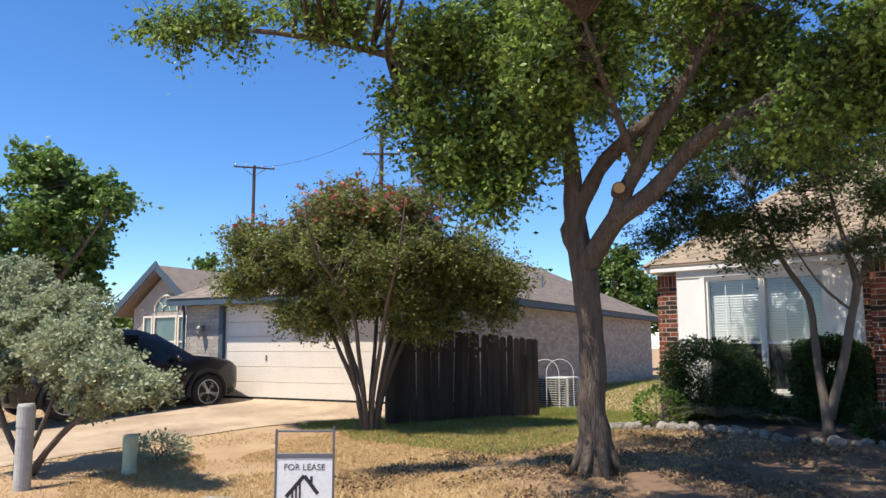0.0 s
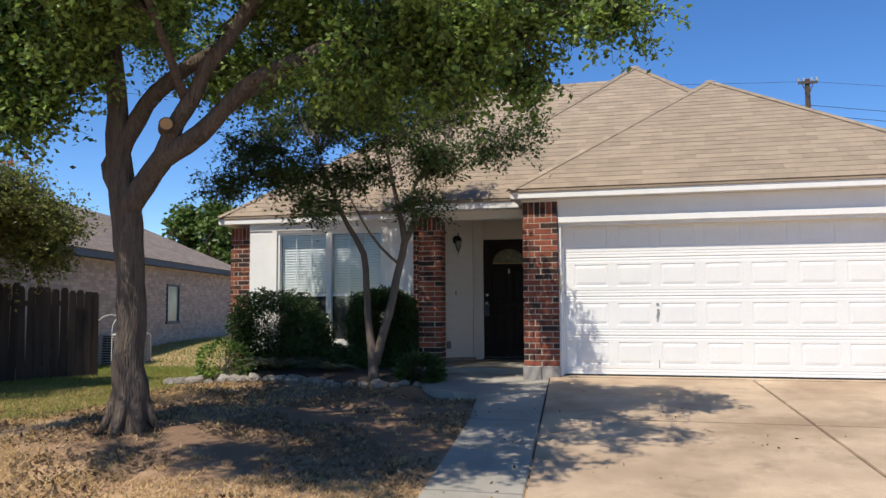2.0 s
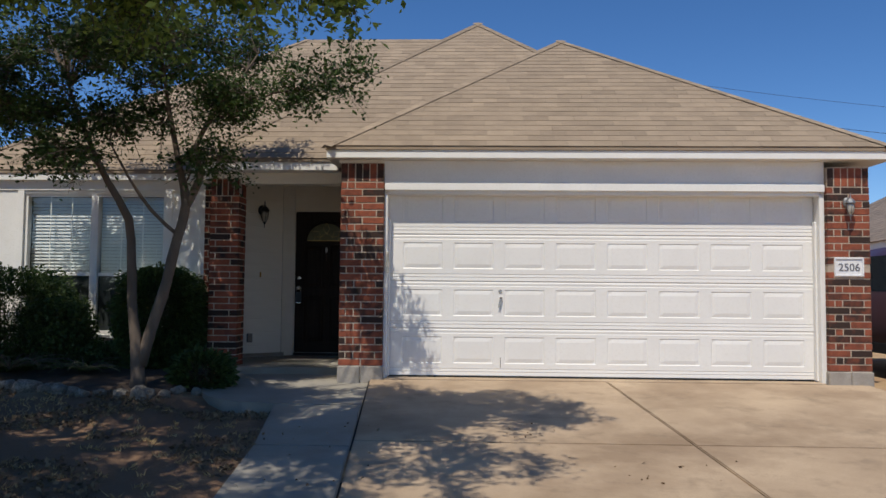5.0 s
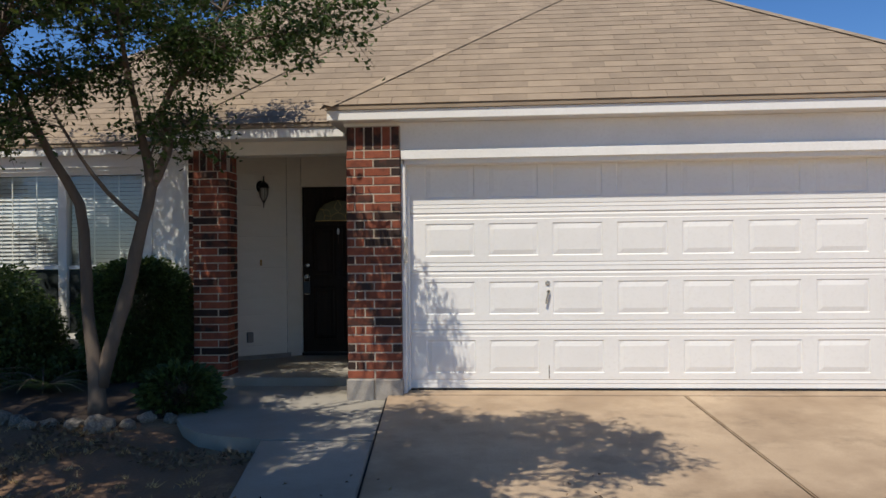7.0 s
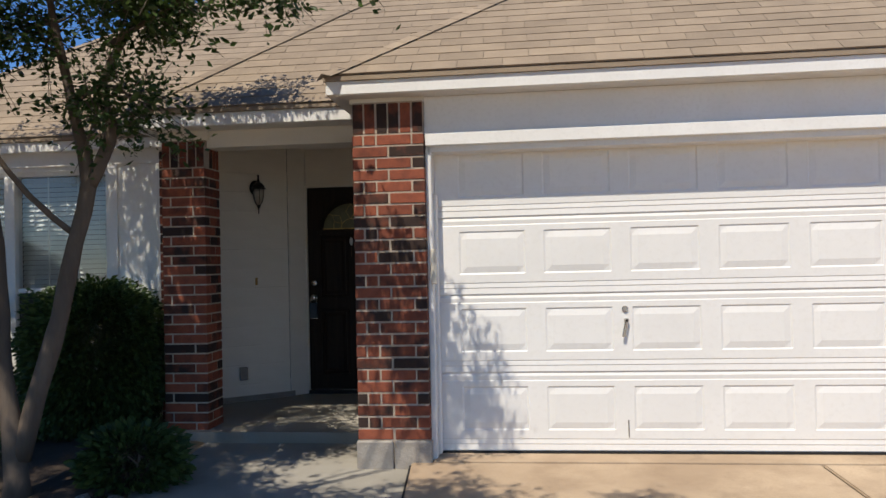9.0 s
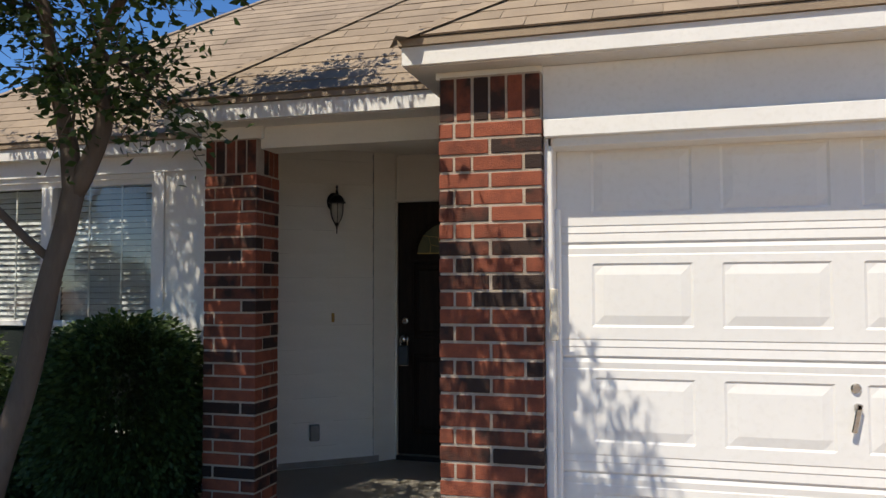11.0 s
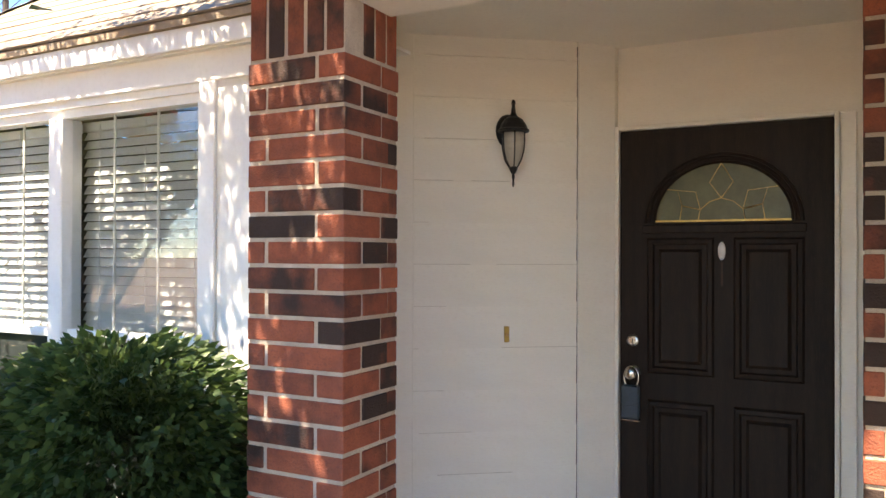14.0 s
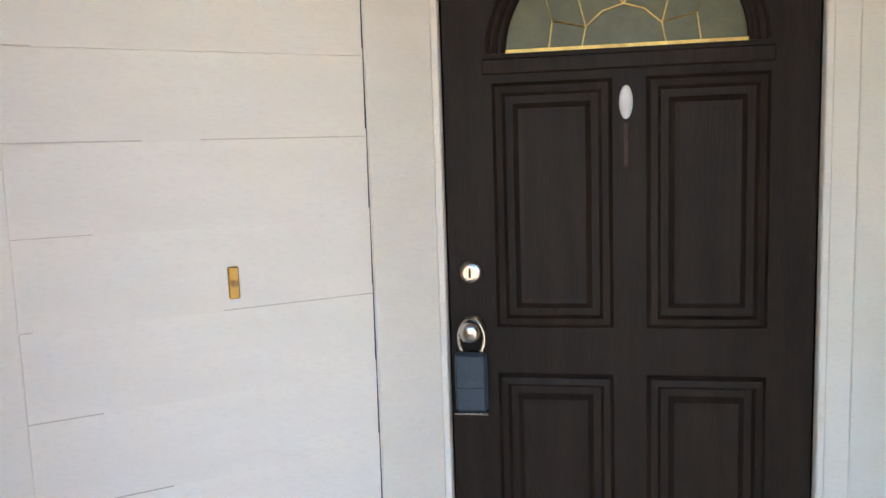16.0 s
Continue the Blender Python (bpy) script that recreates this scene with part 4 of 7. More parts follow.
# ---- porch things ----
def front_door():
    d = thing("door_1", "closed dark-stained six-panel front door with a leaded fan light", "front door", kind="structure")
    W, x0, z0, z1, y = DX1 - DX0, DX0, DZ0, DZ1, DY
    RX = [(-1.475, -1.180), (-1.100, -0.815)]
    RZ = [(0.23, 0.885), (1.005, 1.625)]
    cx, fz, fr = -1.152, 1.70, 0.285
    # leaf with a half-round hole for the fan light
    bm = bmesh.new()
    arc = [(cx + (fr + 0.0) * math.cos(a), fz + (fr - 0.03) * math.sin(a)) for a in [math.pi * i / 24 for i in range(25)]]
    outer = [(x0, z0), (DX1, z0), (DX1, z1), (x0, z1)]
    def ring(yy):
        o = [bm.verts.new((x, yy, z)) for x, z in outer]
        i = [bm.verts.new((x, yy, z)) for x, z in arc]
        return o, i
    for yy in (y, y + 0.044):
        o, i = ring(yy)
        bm.faces.new([o[0], o[1], i[0], i[24]])
        bm.faces.new([o[1], o[2], i[6], i[5], i[4], i[3], i[2], i[1], i[0]])
        bm.faces.new([o[2], o[3]] + [i[k] for k in range(18, 5, -1)])
        bm.faces.new([o[3], o[0]] + [i[k] for k in range(24, 17, -1)])
    part("door_leaf", bm, DOORWOOD, d)
    part("door_edge", boxes((x0, x0 + 0.004, y, y + 0.044, z0, z1), (DX1 - 0.004, DX1, y, y + 0.044, z0, z1)), DOORWOOD, d)
    for xa, xb in RX:
        for za, zb in RZ:
            bm = bmesh.new()
            prof = [(0.0, 0.0), (0.010, -0.010), (0.026, -0.012), (0.034, -0.003), (0.052, -0.003), (0.066, -0.013), (0.078, -0.012)]
            loops = []
            for e, h in prof:
                loops.append([bm.verts.new((px, y + h, pz)) for px, pz in ((xa + e, za + e), (xb - e, za + e), (xb - e, zb - e), (xa + e, zb - e))])
            for a, b in zip(loops, loops[1:]):
                for k in range(4):
                    bm.faces.new((a[k], a[(k + 1) % 4], b[(k + 1) % 4], b[k]))
            bm.faces.new(loops[-1])
            part("raised_panel", bm, DOORWOOD, d)
    # fan light
    n = 24
    bm = bmesh.new()
    vs = [bm.verts.new((cx + fr * math.cos(math.pi * i / n), y + 0.012, fz + (fr - 0.03) * math.sin(math.pi * i / n))) for i in range(n + 1)]
    bm.faces.new(vs)
    fan = part("fan_light", bm, FROST, d, "frosted leaded half-round glass")
    for r, w, dep, mt in ((fr + 0.008, 0.007, 0.010, DOORWOOD), (fr + 0.028, 0.009, 0.016, DOORWOOD), (fr + 0.046, 0.006, 0.010, DOORWOOD)):
        v, f = tube([(cx + r * math.cos(math.pi * i / n), y - 0.002, fz - 0.004 + (r - 0.03) * math.sin(math.pi * i / n)) for i in range(n + 1)], [w] * (n + 1), 6)
        link_mesh("fan_moulding", v, f, mt, d)
    part("fan_base_moulding", boxes((cx - fr - 0.06, cx + fr + 0.06, y - 0.014, y, fz - 0.055, fz - 0.016), bevel=0.004), DOORWOOD, d)
    part("brass_strip", boxes((cx - fr, cx + fr, y - 0.004, y + 0.012, fz - 0.004, fz + 0.004)), BRASS, d, "gilt caming strip")
    lead = [[(-0.10, 0.0), (-0.09, 0.05), (-0.05, 0.085), (0.0, 0.10), (0.05, 0.085), (0.09, 0.05), (0.10, 0.0)],
            [(0.0, 0.10), (-0.05, 0.17), (0.0, 0.255)], [(0.0, 0.10), (0.05, 0.17), (0.0, 0.255)],
            [(-0.09, 0.05), (-0.17, 0.07), (-0.19, 0.14), (-0.11, 0.13), (-0.09, 0.05)],
            [(0.09, 0.05), (0.17, 0.07), (0.19, 0.14), (0.11, 0.13), (0.09, 0.05)],
            [(-0.19, 0.14), (-0.235, 0.145)], [(0.19, 0.14), (0.235, 0.145)], [(-0.17, 0.07), (-0.18, 0.0)], [(0.17, 0.07), (0.18, 0.0)]]
    for line in lead:
        v, f = tube([(cx + px, y + 0.009, fz + pz) for px, pz in line], [0.0022] * len(line), 5)
        link_mesh("lead_came", v, f, BRASS, fan)
    # knocker, bolt, knob
    bm = bmesh.new()
    bmesh.ops.create_uvsphere(bm, u_segments=14, v_segments=8, radius=1, matrix=Matrix.Translation((-1.148, y - 0.006, 1.565)) @ Matrix.Diagonal((0.017, 0.008, 0.041, 1)))
    part("oval_plate", bm, SIGNWHITE, d, "small white oval plate", smooth=True)
    part("plate_stain", boxes((-1.153, -1.143, y - 0.0012, y, 1.41, 1.515)), DOORWORN, d, "worn bare wood below the plate")
    bm = bmesh.new()
    lathe(bm, [(0.031, 0), (0.031, 0.008), (0.025, 0.016), (0.018, 0.018)], 24, pose(-1.540, y, 1.150, 90, 0, 0))
    bolt = part("deadbolt", bm, CHROME, d, "round brushed nickel deadbolt", smooth=False)
    part("key_slot", boxes((-1.5425, -1.5375, y - 0.020, y - 0.017, 1.138, 1.162)), BLACK, bolt)
    bm = bmesh.new()
    lathe(bm, [(0.034, 0), (0.034, 0.006), (0.015, 0.012), (0.013, 0.035), (0.024, 0.045), (0.029, 0.058), (0.027, 0.068), (0.015, 0.074)], 24, pose(-1.537, y, 1.004, 90, 0, 0))
    part("door_knob", bm, CHROME, d, "round brushed nickel door knob", smooth=True)
    return d


front_door()


def lock_box():
    t = thing("lock_box", "dark blue vinyl key lock box hanging from the door knob", "lock box")
    y = DY - 0.045
    part("body", boxes((-1.580, -1.498, y - 0.018, y + 0.016, 0.795, 0.950), bevel=0.008), LOCKBLUE, t)
    part("flap", boxes((-1.576, -1.502, y - 0.022, y - 0.018, 0.86, 0.946), bevel=0.003), LOCKBLUE, t)
    pts = [(-1.537 + 0.033 * math.cos(a), y, 0.985 + 0.05 * math.sin(a)) for a in [-0.9 + 0.25 * i for i in range(20)]]
    part("shackle", tube_bm(pts, 0.004, 6), CHROME, t, "steel shackle round the knob")
    part("bottom_edge", boxes((-1.582, -1.496, y - 0.019, y + 0.017, 0.790, 0.795)), CHROME, t)


lock_box()


def on_siding(u, z, out=0.0):
    p = SA + SD * u + SN * out
    return Vector((p.x, p.y, z))


def carriage_lamp(name, label, base, nrm, mat_body, size=1.0):
    """A wall lantern: back plate, arm, domed cap, ribbed glass body, pendant tip."""
    yaw = math.degrees(math.atan2(nrm.y, nrm.x)) + 90
    t = thing(name, label, "wall lamp", at=pose(base.x, base.y, base.z, 0, 0, yaw) @ Matrix.Diagonal((size, size, size, 1)))
    bm = bmesh.new()
    lathe(bm, [(0.062, 0), (0.062, 0.008), (0.045, 0.022), (0.02, 0.03)], 24, pose(0, 0, 0.03, 90, 0, 0) @ Matrix.Diagonal((1, 1.35, 1, 1)))
    part("back_plate", bm, mat_body, t, smooth=True)
    part("arm", tube_bm([(0, -0.02, 0.05), (0, -0.06, 0.085), (0, -0.10, 0.095), (0, -0.118, 0.075)], [0.011, 0.010, 0.010, 0.012], 8), mat_body, t)
    cx = Matrix.Translation((0, -0.118, 0))
    bm = bmesh.new()
    lathe(bm, [(0.006, 0.165), (0.011, 0.150), (0.007, 0.140), (0.010, 0.12), (0.012, 0.10), (0.020, 0.085), (0.044, 0.070), (0.062, 0.045), (0.070, 0.022), (0.078, 0.018), (0.078, 0.008), (0.060, 0.004)][::-1], 16, cx)
    part("cap", bm, mat_body, t)
    bm = bmesh.new()
    lathe(bm, [(0.020, -0.165), (0.040, -0.13), (0.052, -0.08), (0.055, -0.03), (0.052, 0.004)], 12, cx)
    part("glass", bm, LAMPGLASS, t, "clear seeded glass", smooth=True)
    for k in range(6):
        a = 2 * math.pi * k / 6 + 0.4
        pts = [(r * math.cos(a), -0.118 + r * math.sin(a), z) for r, z in ((0.060, 0.006), (0.060, -0.03), (0.057, -0.08), (0.044, -0.13), (0.018, -0.172))]
        part("rib", tube_bm(pts, 0.0035, 5), mat_body, t)
    bm = bmesh.new()
    lathe(bm, [(0.003, -0.262), (0.006, -0.245), (0.004, -0.23), (0.008, -0.215), (0.006, -0.20), (0.014, -0.19), (0.022, -0.172), (0.020, -0.160)], 12, cx)
    part("finial", bm, mat_body, t)
    return t


carriage_lamp("wall_lantern", "black wall lantern with clear glass on the porch siding", on_siding(0.375, 2.075, 0.004), SN, BLACK, 0.89)
carriage_lamp("wall_lantern", "tarnished dark wall lantern on the brick pier", Vector((5.15, -0.172, 1.98)), Vector((0, -1, 0)), GALV, 0.72)


def bell_button():
    m = wall_siding.matrix_basis @ pose(0.377, -0.001, 1.188)
    t = thing("doorbell", "narrow tarnished brass doorbell plate", "doorbell", at=m)
    part("plate", boxes((-0.012, 0.012, -0.008, 0.004, -0.036, 0.036), bevel=0.003), BRASS, t)
    bm = bmesh.new()
    lathe(bm, [(0.007, 0), (0.007, 0.004), (0.004, 0.006)], 10, pose(0, -0.008, -0.002, 90, 0, 0))
    part("button", bm, CUTWOOD, t)


bell_button()
m = wall_siding.matrix_basis @ pose(0.523, -0.001, 0.302)
outlet = thing("outlet_box", "grey weatherproof outlet cover on the siding", "outlet", at=m)
part("box", boxes((-0.037, 0.037, -0.035, 0.004, -0.062, 0.062), bevel=0.005), GALV, outlet)
part("flap", boxes((-0.033, 0.033, -0.042, -0.035, -0.056, 0.056), bevel=0.003), GALV, outlet)


def text_mesh(name, body, size, m, material, parent, depth=0.002, bold=0.0):
    cu = bpy.data.curves.new(name, "FONT")
    cu.body, cu.size, cu.align_x, cu.align_y, cu.extrude, cu.offset = body, size, "CENTER", "CENTER", depth, bold
    tmp = bpy.data.objects.new(name, cu)
    scene.collection.objects.link(tmp)
    me = bpy.data.meshes.new_from_object(tmp.evaluated_get(bpy.context.evaluated_depsgraph_get()))
    bpy.data.objects.remove(tmp)
    me.materials.append(material)
    ob = new(name, me)
    ob.parent = parent
    ob.matrix_basis = m
    return ob


def number_plaque():
    t = thing("house_number", "white cast house number plaque reading 2506", "house number")
    x0, x1, z0, z1, y = 5.003, 5.323, 1.178, 1.388, -0.172
    part("mortar_bed", boxes((x0 - 0.022, x1 + 0.022, y + 0.004, y + 0.08, z0 - 0.022, z1 + 0.022)), MORTAR, t)
    part("plate", boxes((x0, x1, y - 0.002, y + 0.06, z0, z1), bevel=0.004), SIGNWHITE, t)
    part("rim", boxes((x0, x1, y - 0.014, y - 0.002, z0, z0 + 0.018), (x0, x1, y - 0.014, y - 0.002, z1 - 0.018, z1), (x0, x0 + 0.018, y - 0.014, y - 0.002, z0 + 0.018, z1 - 0.018), (x1 - 0.018, x1, y - 0.014, y - 0.002, z0 + 0.018, z1 - 0.018), bevel=0.003), SIGNWHITE, t)
    text_mesh("numerals", "2506", 0.120, pose((x0 + x1) / 2, y - 0.004, (z0 + z1) / 2 - 0.008, 90, 0, 0), SIGNGREY, t, 0.003)


number_plaque()


# ---- plants ----
def tree(name, label, stems, clumps, bark, leaf, leaf_size, per_twig, twigs, seed, twig_len=0.5, twig_r=0.006, aspect=0.55, segs=9, category="tree", droop=0.3, extra=None, links=True, wob=0.06, branch_r=0.03, start=0.35):
    """stems: list of (points, radii). clumps: list of (centre, radii, weight). Branches grow from the stems into the clumps, leaves sit along the twigs."""
    rng = random.Random(seed)
    t = thing(name, label, category)
    v, f = [], []
    anchors = []
    for si, (pts, rad) in enumerate(stems):
        dense_p, dense_r = [], []
        P = [Vector(p) for p in pts]
        for i in range(len(P) - 1):
            p0, p1, p2, p3 = P[max(i - 1, 0)], P[i], P[i + 1], P[min(i + 2, len(P) - 1)]
            n = max(2, int((p2 - p1).length / 0.16))
            for k in range(n):
                s = k / n
                q = 0.5 * ((2 * p1) + (p2 - p0) * s + (2 * p0 - 5 * p1 + 4 * p2 - p3) * s * s + (3 * p1 - p0 - 3 * p2 + p3) * s ** 3)
                r = rad[i] + (rad[i + 1] - rad[i]) * s
                dense_p.append(q + Vector((noise.noise(q * 3), noise.noise(q * 3 + Vector((9, 0, 0))), 0)) * r * 0.25)
                dense_r.append(r * (1 + 0.10 * noise.noise(q * 4)))
        dense_p.append(P[-1])
        dense_r.append(rad[-1])
        tube(dense_p, dense_r, segs, wob, rng, v, f)
        lo = int(len(dense_p) * start)
        anchors += list(zip(dense_p[lo:], dense_r[lo:]))
    link_mesh("trunk", v, f, bark, t, smooth=True)
    ap = np.array([a[0] for a in anchors])
    ar = np.array([a[1] for a in anchors])
    bv, bf, lp = [], [], []
    total = sum(c[2] for c in clumps)
    for centre, radii, weight in clumps:
        c = Vector(centre)
        n = max(1, int(twigs * weight / total))
        hubs = []
        for k in range(max(3, n // 8)):
            d = Vector((rng.gauss(0, 1), rng.gauss(0, 1), rng.gauss(0, 1))).normalized() * rng.uniform(0.2, 0.8)
            h = c + Vector((d.x * radii[0], d.y * radii[1], d.z * radii[2]))
            dist = np.linalg.norm(ap - np.array(h), axis=1) + 0.25 * np.maximum(0, ap[:, 2] - h.z) + 1.6 * (ar > 0.082)
            j = int(np.argmin(dist))
            s = Vector(ap[j])
            mid = s.lerp(h, 0.5) + Vector((rng.uniform(-.12, .12), rng.uniform(-.12, .12), rng.uniform(0.0, .18))) * min(1.5, (h - s).length)
            r0 = min(branch_r, ar[j] * 0.7)
            tube([s, s.lerp(mid, 0.6), mid, mid.lerp(h, 0.6), h], [r0, r0 * 0.8, r0 * 0.6, r0 * 0.42, r0 * 0.3], 5, 0, None, bv, bf)
            hubs.append((h, r0 * 0.3, mid))
        for k in range(n):
            h, r, mid = hubs[rng.randrange(len(hubs))]
            b = h.lerp(mid, rng.uniform(0, 0.5))
            d = Vector((rng.gauss(0, 1), rng.gauss(0, 1), rng.gauss(0, 0.7) - droop * 0.6)).normalized()
            ln = twig_len * rng.uniform(0.5, 1.3)
            e = b + d * ln + Vector((0, 0, -droop * 0.3 * ln))
            m2 = b.lerp(e, 0.55) + Vector((0, 0, 0.06 * ln))
            if links:
                tube([b, m2, e], [min(r, twig_r) + 0.001, twig_r * 0.7, 0.002], 3, 0, None, bv, bf)
            for q in range(per_twig):
                s = rng.uniform(0.25, 1.0)
                p = b.lerp(m2, s * 2) if s < 0.5 else m2.lerp(e, s * 2 - 1)
                g = 0.13 * ln
                lp.append((p.x + rng.gauss(0, g), p.y + rng.gauss(0, g), p.z + rng.gauss(0, g)))
    link_mesh("branchwork", bv, bf, bark, t, smooth=True)
    leaves("crown", lp, leaf_size, leaf, t, seed, aspect, droop)
    if extra:
        extra(t, lp, rng)
    return t


def cut_stub(t, lp, rng):
    bm = bmesh.new()
    d = Vector((0.55, -0.80, 0.1)).normalized()
    m = Matrix.Translation((-3.06, -5.01, 2.62)) @ d.to_track_quat("Z", "Y").to_matrix().to_4x4()
    lathe(bm, [(0.070, -0.12), (0.066, 0.05), (0.062, 0.055)], 14, m)
    stub = part("cut_stub", bm, BARK, t)
    bm = bmesh.new()
    lathe(bm, [(0.054, 0.054), (0.054, 0.059), (0.03, 0.060)], 14, m)
    part("cut_face", bm, CUTWOOD, t, "pale sawn limb end")
    v, f = tube([(-3.66, -4.80, 2.02), (-3.76, -4.81, 2.22), (-3.80, -4.82, 2.34), (-3.80, -4.82, 2.42)], [0.09, 0.095, 0.075, 0.025], 10, 0.08, rng)
    link_mesh("burl", v, f, BARK, t, smooth=True)
    # roots flaring into the lawn
    v, f = [], []
    for k in range(7):
        a = 2 * math.pi * k / 7 + 0.3
        L = rng.uniform(0.24, 0.34)
        cx, cy = -3.59, -4.70
        tube([(cx + q * math.cos(a), cy + q * math.sin(a), zz) for q, zz in ((0.02, 0.60), (0.09, 0.18), (0.19, -0.06), (L, -0.22))], [0.06, 0.075, 0.052, 0.018], 7, 0.08, rng, v, f)
    link_mesh("root_flare", v, f, BARK, t, smooth=True)


tree("oak_tree", "large shade tree with a grey furrowed trunk and spreading limbs", [
    ([(-3.58, -4.70, -0.35), (-3.60, -4.70, 0.1), (-3.59, -4.72, 0.6), (-3.58, -4.75, 1.2), (-3.60, -4.78, 1.75), (-3.66, -4.82, 2.15), (-3.68, -4.86, 2.6), (-3.69, -4.88, 3.05), (-3.77, -4.9, 3.6), (-3.98, -4.92, 4.2), (-4.2, -5.0, 5.2)], [0.20, 0.165, 0.132, 0.125, 0.136, 0.130, 0.105, 0.088, 0.075, 0.055, 0.03]),
    ([(-3.60, -4.80, 1.90), (-3.42, -4.83, 2.12), (-3.19, -4.86, 2.36), (-2.95, -4.88, 2.47), (-2.63, -4.90, 2.68), (-2.39, -4.90, 2.93), (-2.14, -4.90, 3.06), (-1.80, -4.88, 3.19), (-1.45, -4.85, 3.30), (-0.8, -4.6, 3.5), (-0.1, -4.4, 3.8)], [0.115, 0.110, 0.105, 0.090, 0.080, 0.070, 0.064, 0.056, 0.050, 0.038, 0.02]),
    ([(-3.22, -4.86, 2.33), (-3.02, -4.92, 2.66), (-2.83, -4.96, 2.87), (-2.70, -4.96, 3.13), (-2.49, -4.95, 3.37), (-2.24, -4.9, 3.80), (-2.04, -4.85, 4.10), (-1.8, -4.6, 4.8)], [0.085, 0.080, 0.074, 0.066, 0.060, 0.052, 0.045, 0.025]),
    ([(-3.67, -4.84, 2.40), (-3.50, -4.82, 2.75), (-3.30, -4.80, 3.0), (-3.04, -4.75, 3.22), (-2.78, -4.65, 3.42), (-2.5, -4.4, 3.9), (-2.2, -4.1, 4.6)], [0.085, 0.085, 0.078, 0.070, 0.060, 0.045, 0.025]),
    ([(-2.63, -4.90, 2.68), (-2.45, -4.4, 3.1), (-2.2, -3.7, 3.5), (-1.9, -3.0, 3.8)], [0.05, 0.045, 0.038, 0.022]),
    ([(-3.72, -4.89, 3.2), (-4.2, -5.3, 3.7), (-5.1, -6.0, 4.2), (-6.1, -6.9, 4.5), (-7.2, -7.7, 4.6)], [0.07, 0.055, 0.045, 0.03, 0.012]),
    ([(-2.9, -4.95, 2.85), (-2.8, -5.6, 3.4), (-2.6, -6.3, 3.8)], [0.045, 0.032, 0.015]),
], [
    # some high clumps, out of view, are added to shade the lawn and hedge
    ((-4.55, -5.45, 3.45), (0.6, 0.6, 0.75), 1.25), ((-4.75, -5.7, 3.1), (0.4, 0.4, 0.5), 0.6), ((-4.3, -5.5, 2.7), (0.3, 0.3, 0.35), 0.42), ((-4.95, -5.6, 3.0), (0.35, 0.35, 0.3), 0.35), ((-4.95, -5.8, 3.75), (0.3, 0.3, 0.4), 0.45),
    ((-3.35, -5.75, 3.85), (0.65, 0.5, 0.5), 1.2), ((-3.75, -5.5, 3.3), (0.35, 0.3, 0.35), 0.35), ((0.0, -3.6, 3.1), (0.35, 0.35, 0.35), 0.28), ((-0.55, -3.6, 3.2), (0.5, 0.5, 0.3), 0.25), ((1.0, -4.0, 3.65), (0.45, 0.4, 0.35), 0.28), ((-3.2, -5.7, 4.4), (1.0, 0.9, 0.6), 0.7),
    ((-4.6, -5.6, 4.4), (0.8, 0.7, 0.5), 1.2), ((-4.3, -6.6, 5.3), (1.0, 0.8, 0.5), 0.25), ((-5.7, -6.5, 4.75), (0.8, 0.7, 0.25), 0.5), ((-6.5, -7.1, 4.75), (0.7, 0.6, 0.2), 0.3), ((-7.2, -7.7, 4.7), (0.6, 0.5, 0.15), 0.2),
    ((-0.9, -4.5, 3.6), (1.1, 1.1, 0.7), 1.8), ((0.2, -3.8, 3.9), (0.9, 0.9, 0.5), 0.75), ((1.05, -3.5, 4.1), (0.55, 0.6, 0.4), 0.22), ((-0.45, -4.3, 3.05), (0.55, 0.5, 0.4), 0.45), ((-1.3, -4.9, 2.95), (0.6, 0.5, 0.3), 0.25),
    ((-2.2, -3.9, 4.1), (1.3, 1.2, 0.8), 1.3), ((-1.9, -2.9, 3.6), (1.0, 0.8, 0.6), 0.9), ((-2.2, -5.1, 4.6), (1.2, 1.0, 0.8), 0.7), ((-3.6, -3.6, 5.2), (1.6, 1.2, 0.9), 0.8), ((-5.5, -4.4, 4.9), (1.0, 1.0, 0.7), 0.3),
    ((-3.4, -4.6, 5.8), (2.4, 2.2, 0.9), 0.6), ((-1.2, -4.4, 5.3), (1.9, 1.9, 0.9), 0.8), ((-4.7, -2.5, 5.2), (1.1, 0.8, 0.5), 0.55), ((-3.0, -2.8, 5.3), (1.0, 0.8, 0.5), 0.6), ((-5.0, -5.0, 5.5), (1.6, 1.5, 0.8), 0.35), ((-2.2, -6.7, 4.9), (1.3, 1.0, 0.5), 0.8), ((-0.6, -6.3, 5.0), (1.5, 1.0, 0.6), 1.0),
    ((-3.8, -1.6, 4.1), (1.2, 0.8, 0.55), 0.9), ((-2.3, -1.9, 4.2), (1.0, 0.7, 0.5), 0.18), ((-0.5, -1.75, 3.95), (0.2, 0.2, 0.22), 0.06), ((-5.3, -1.6, 4.9), (1.1, 0.8, 0.5), 1.0), ((-2.2, -8.0, 5.2), (1.3, 1.0, 0.5), 0.85), ((-0.9, -7.7, 5.3), (1.2, 0.9, 0.5), 0.7), ((-3.4, -8.0, 5.3), (1.1, 0.9, 0.5), 0.7),
    ((-0.2, -3.2, 4.2), (1.0, 0.9, 0.6), 0.6), ((-4.2, -3.9, 4.4), (1.1, 1.0, 0.9), 0.8), ((-3.1, -3.8, 3.6), (0.8, 0.6, 0.6), 0.45),
], BARK, LEAF_OAK, 0.066, 30, 6500, 11, 0.42, 0.006, extra=cut_stub, segs=16, droop=0.45, start=0.45)

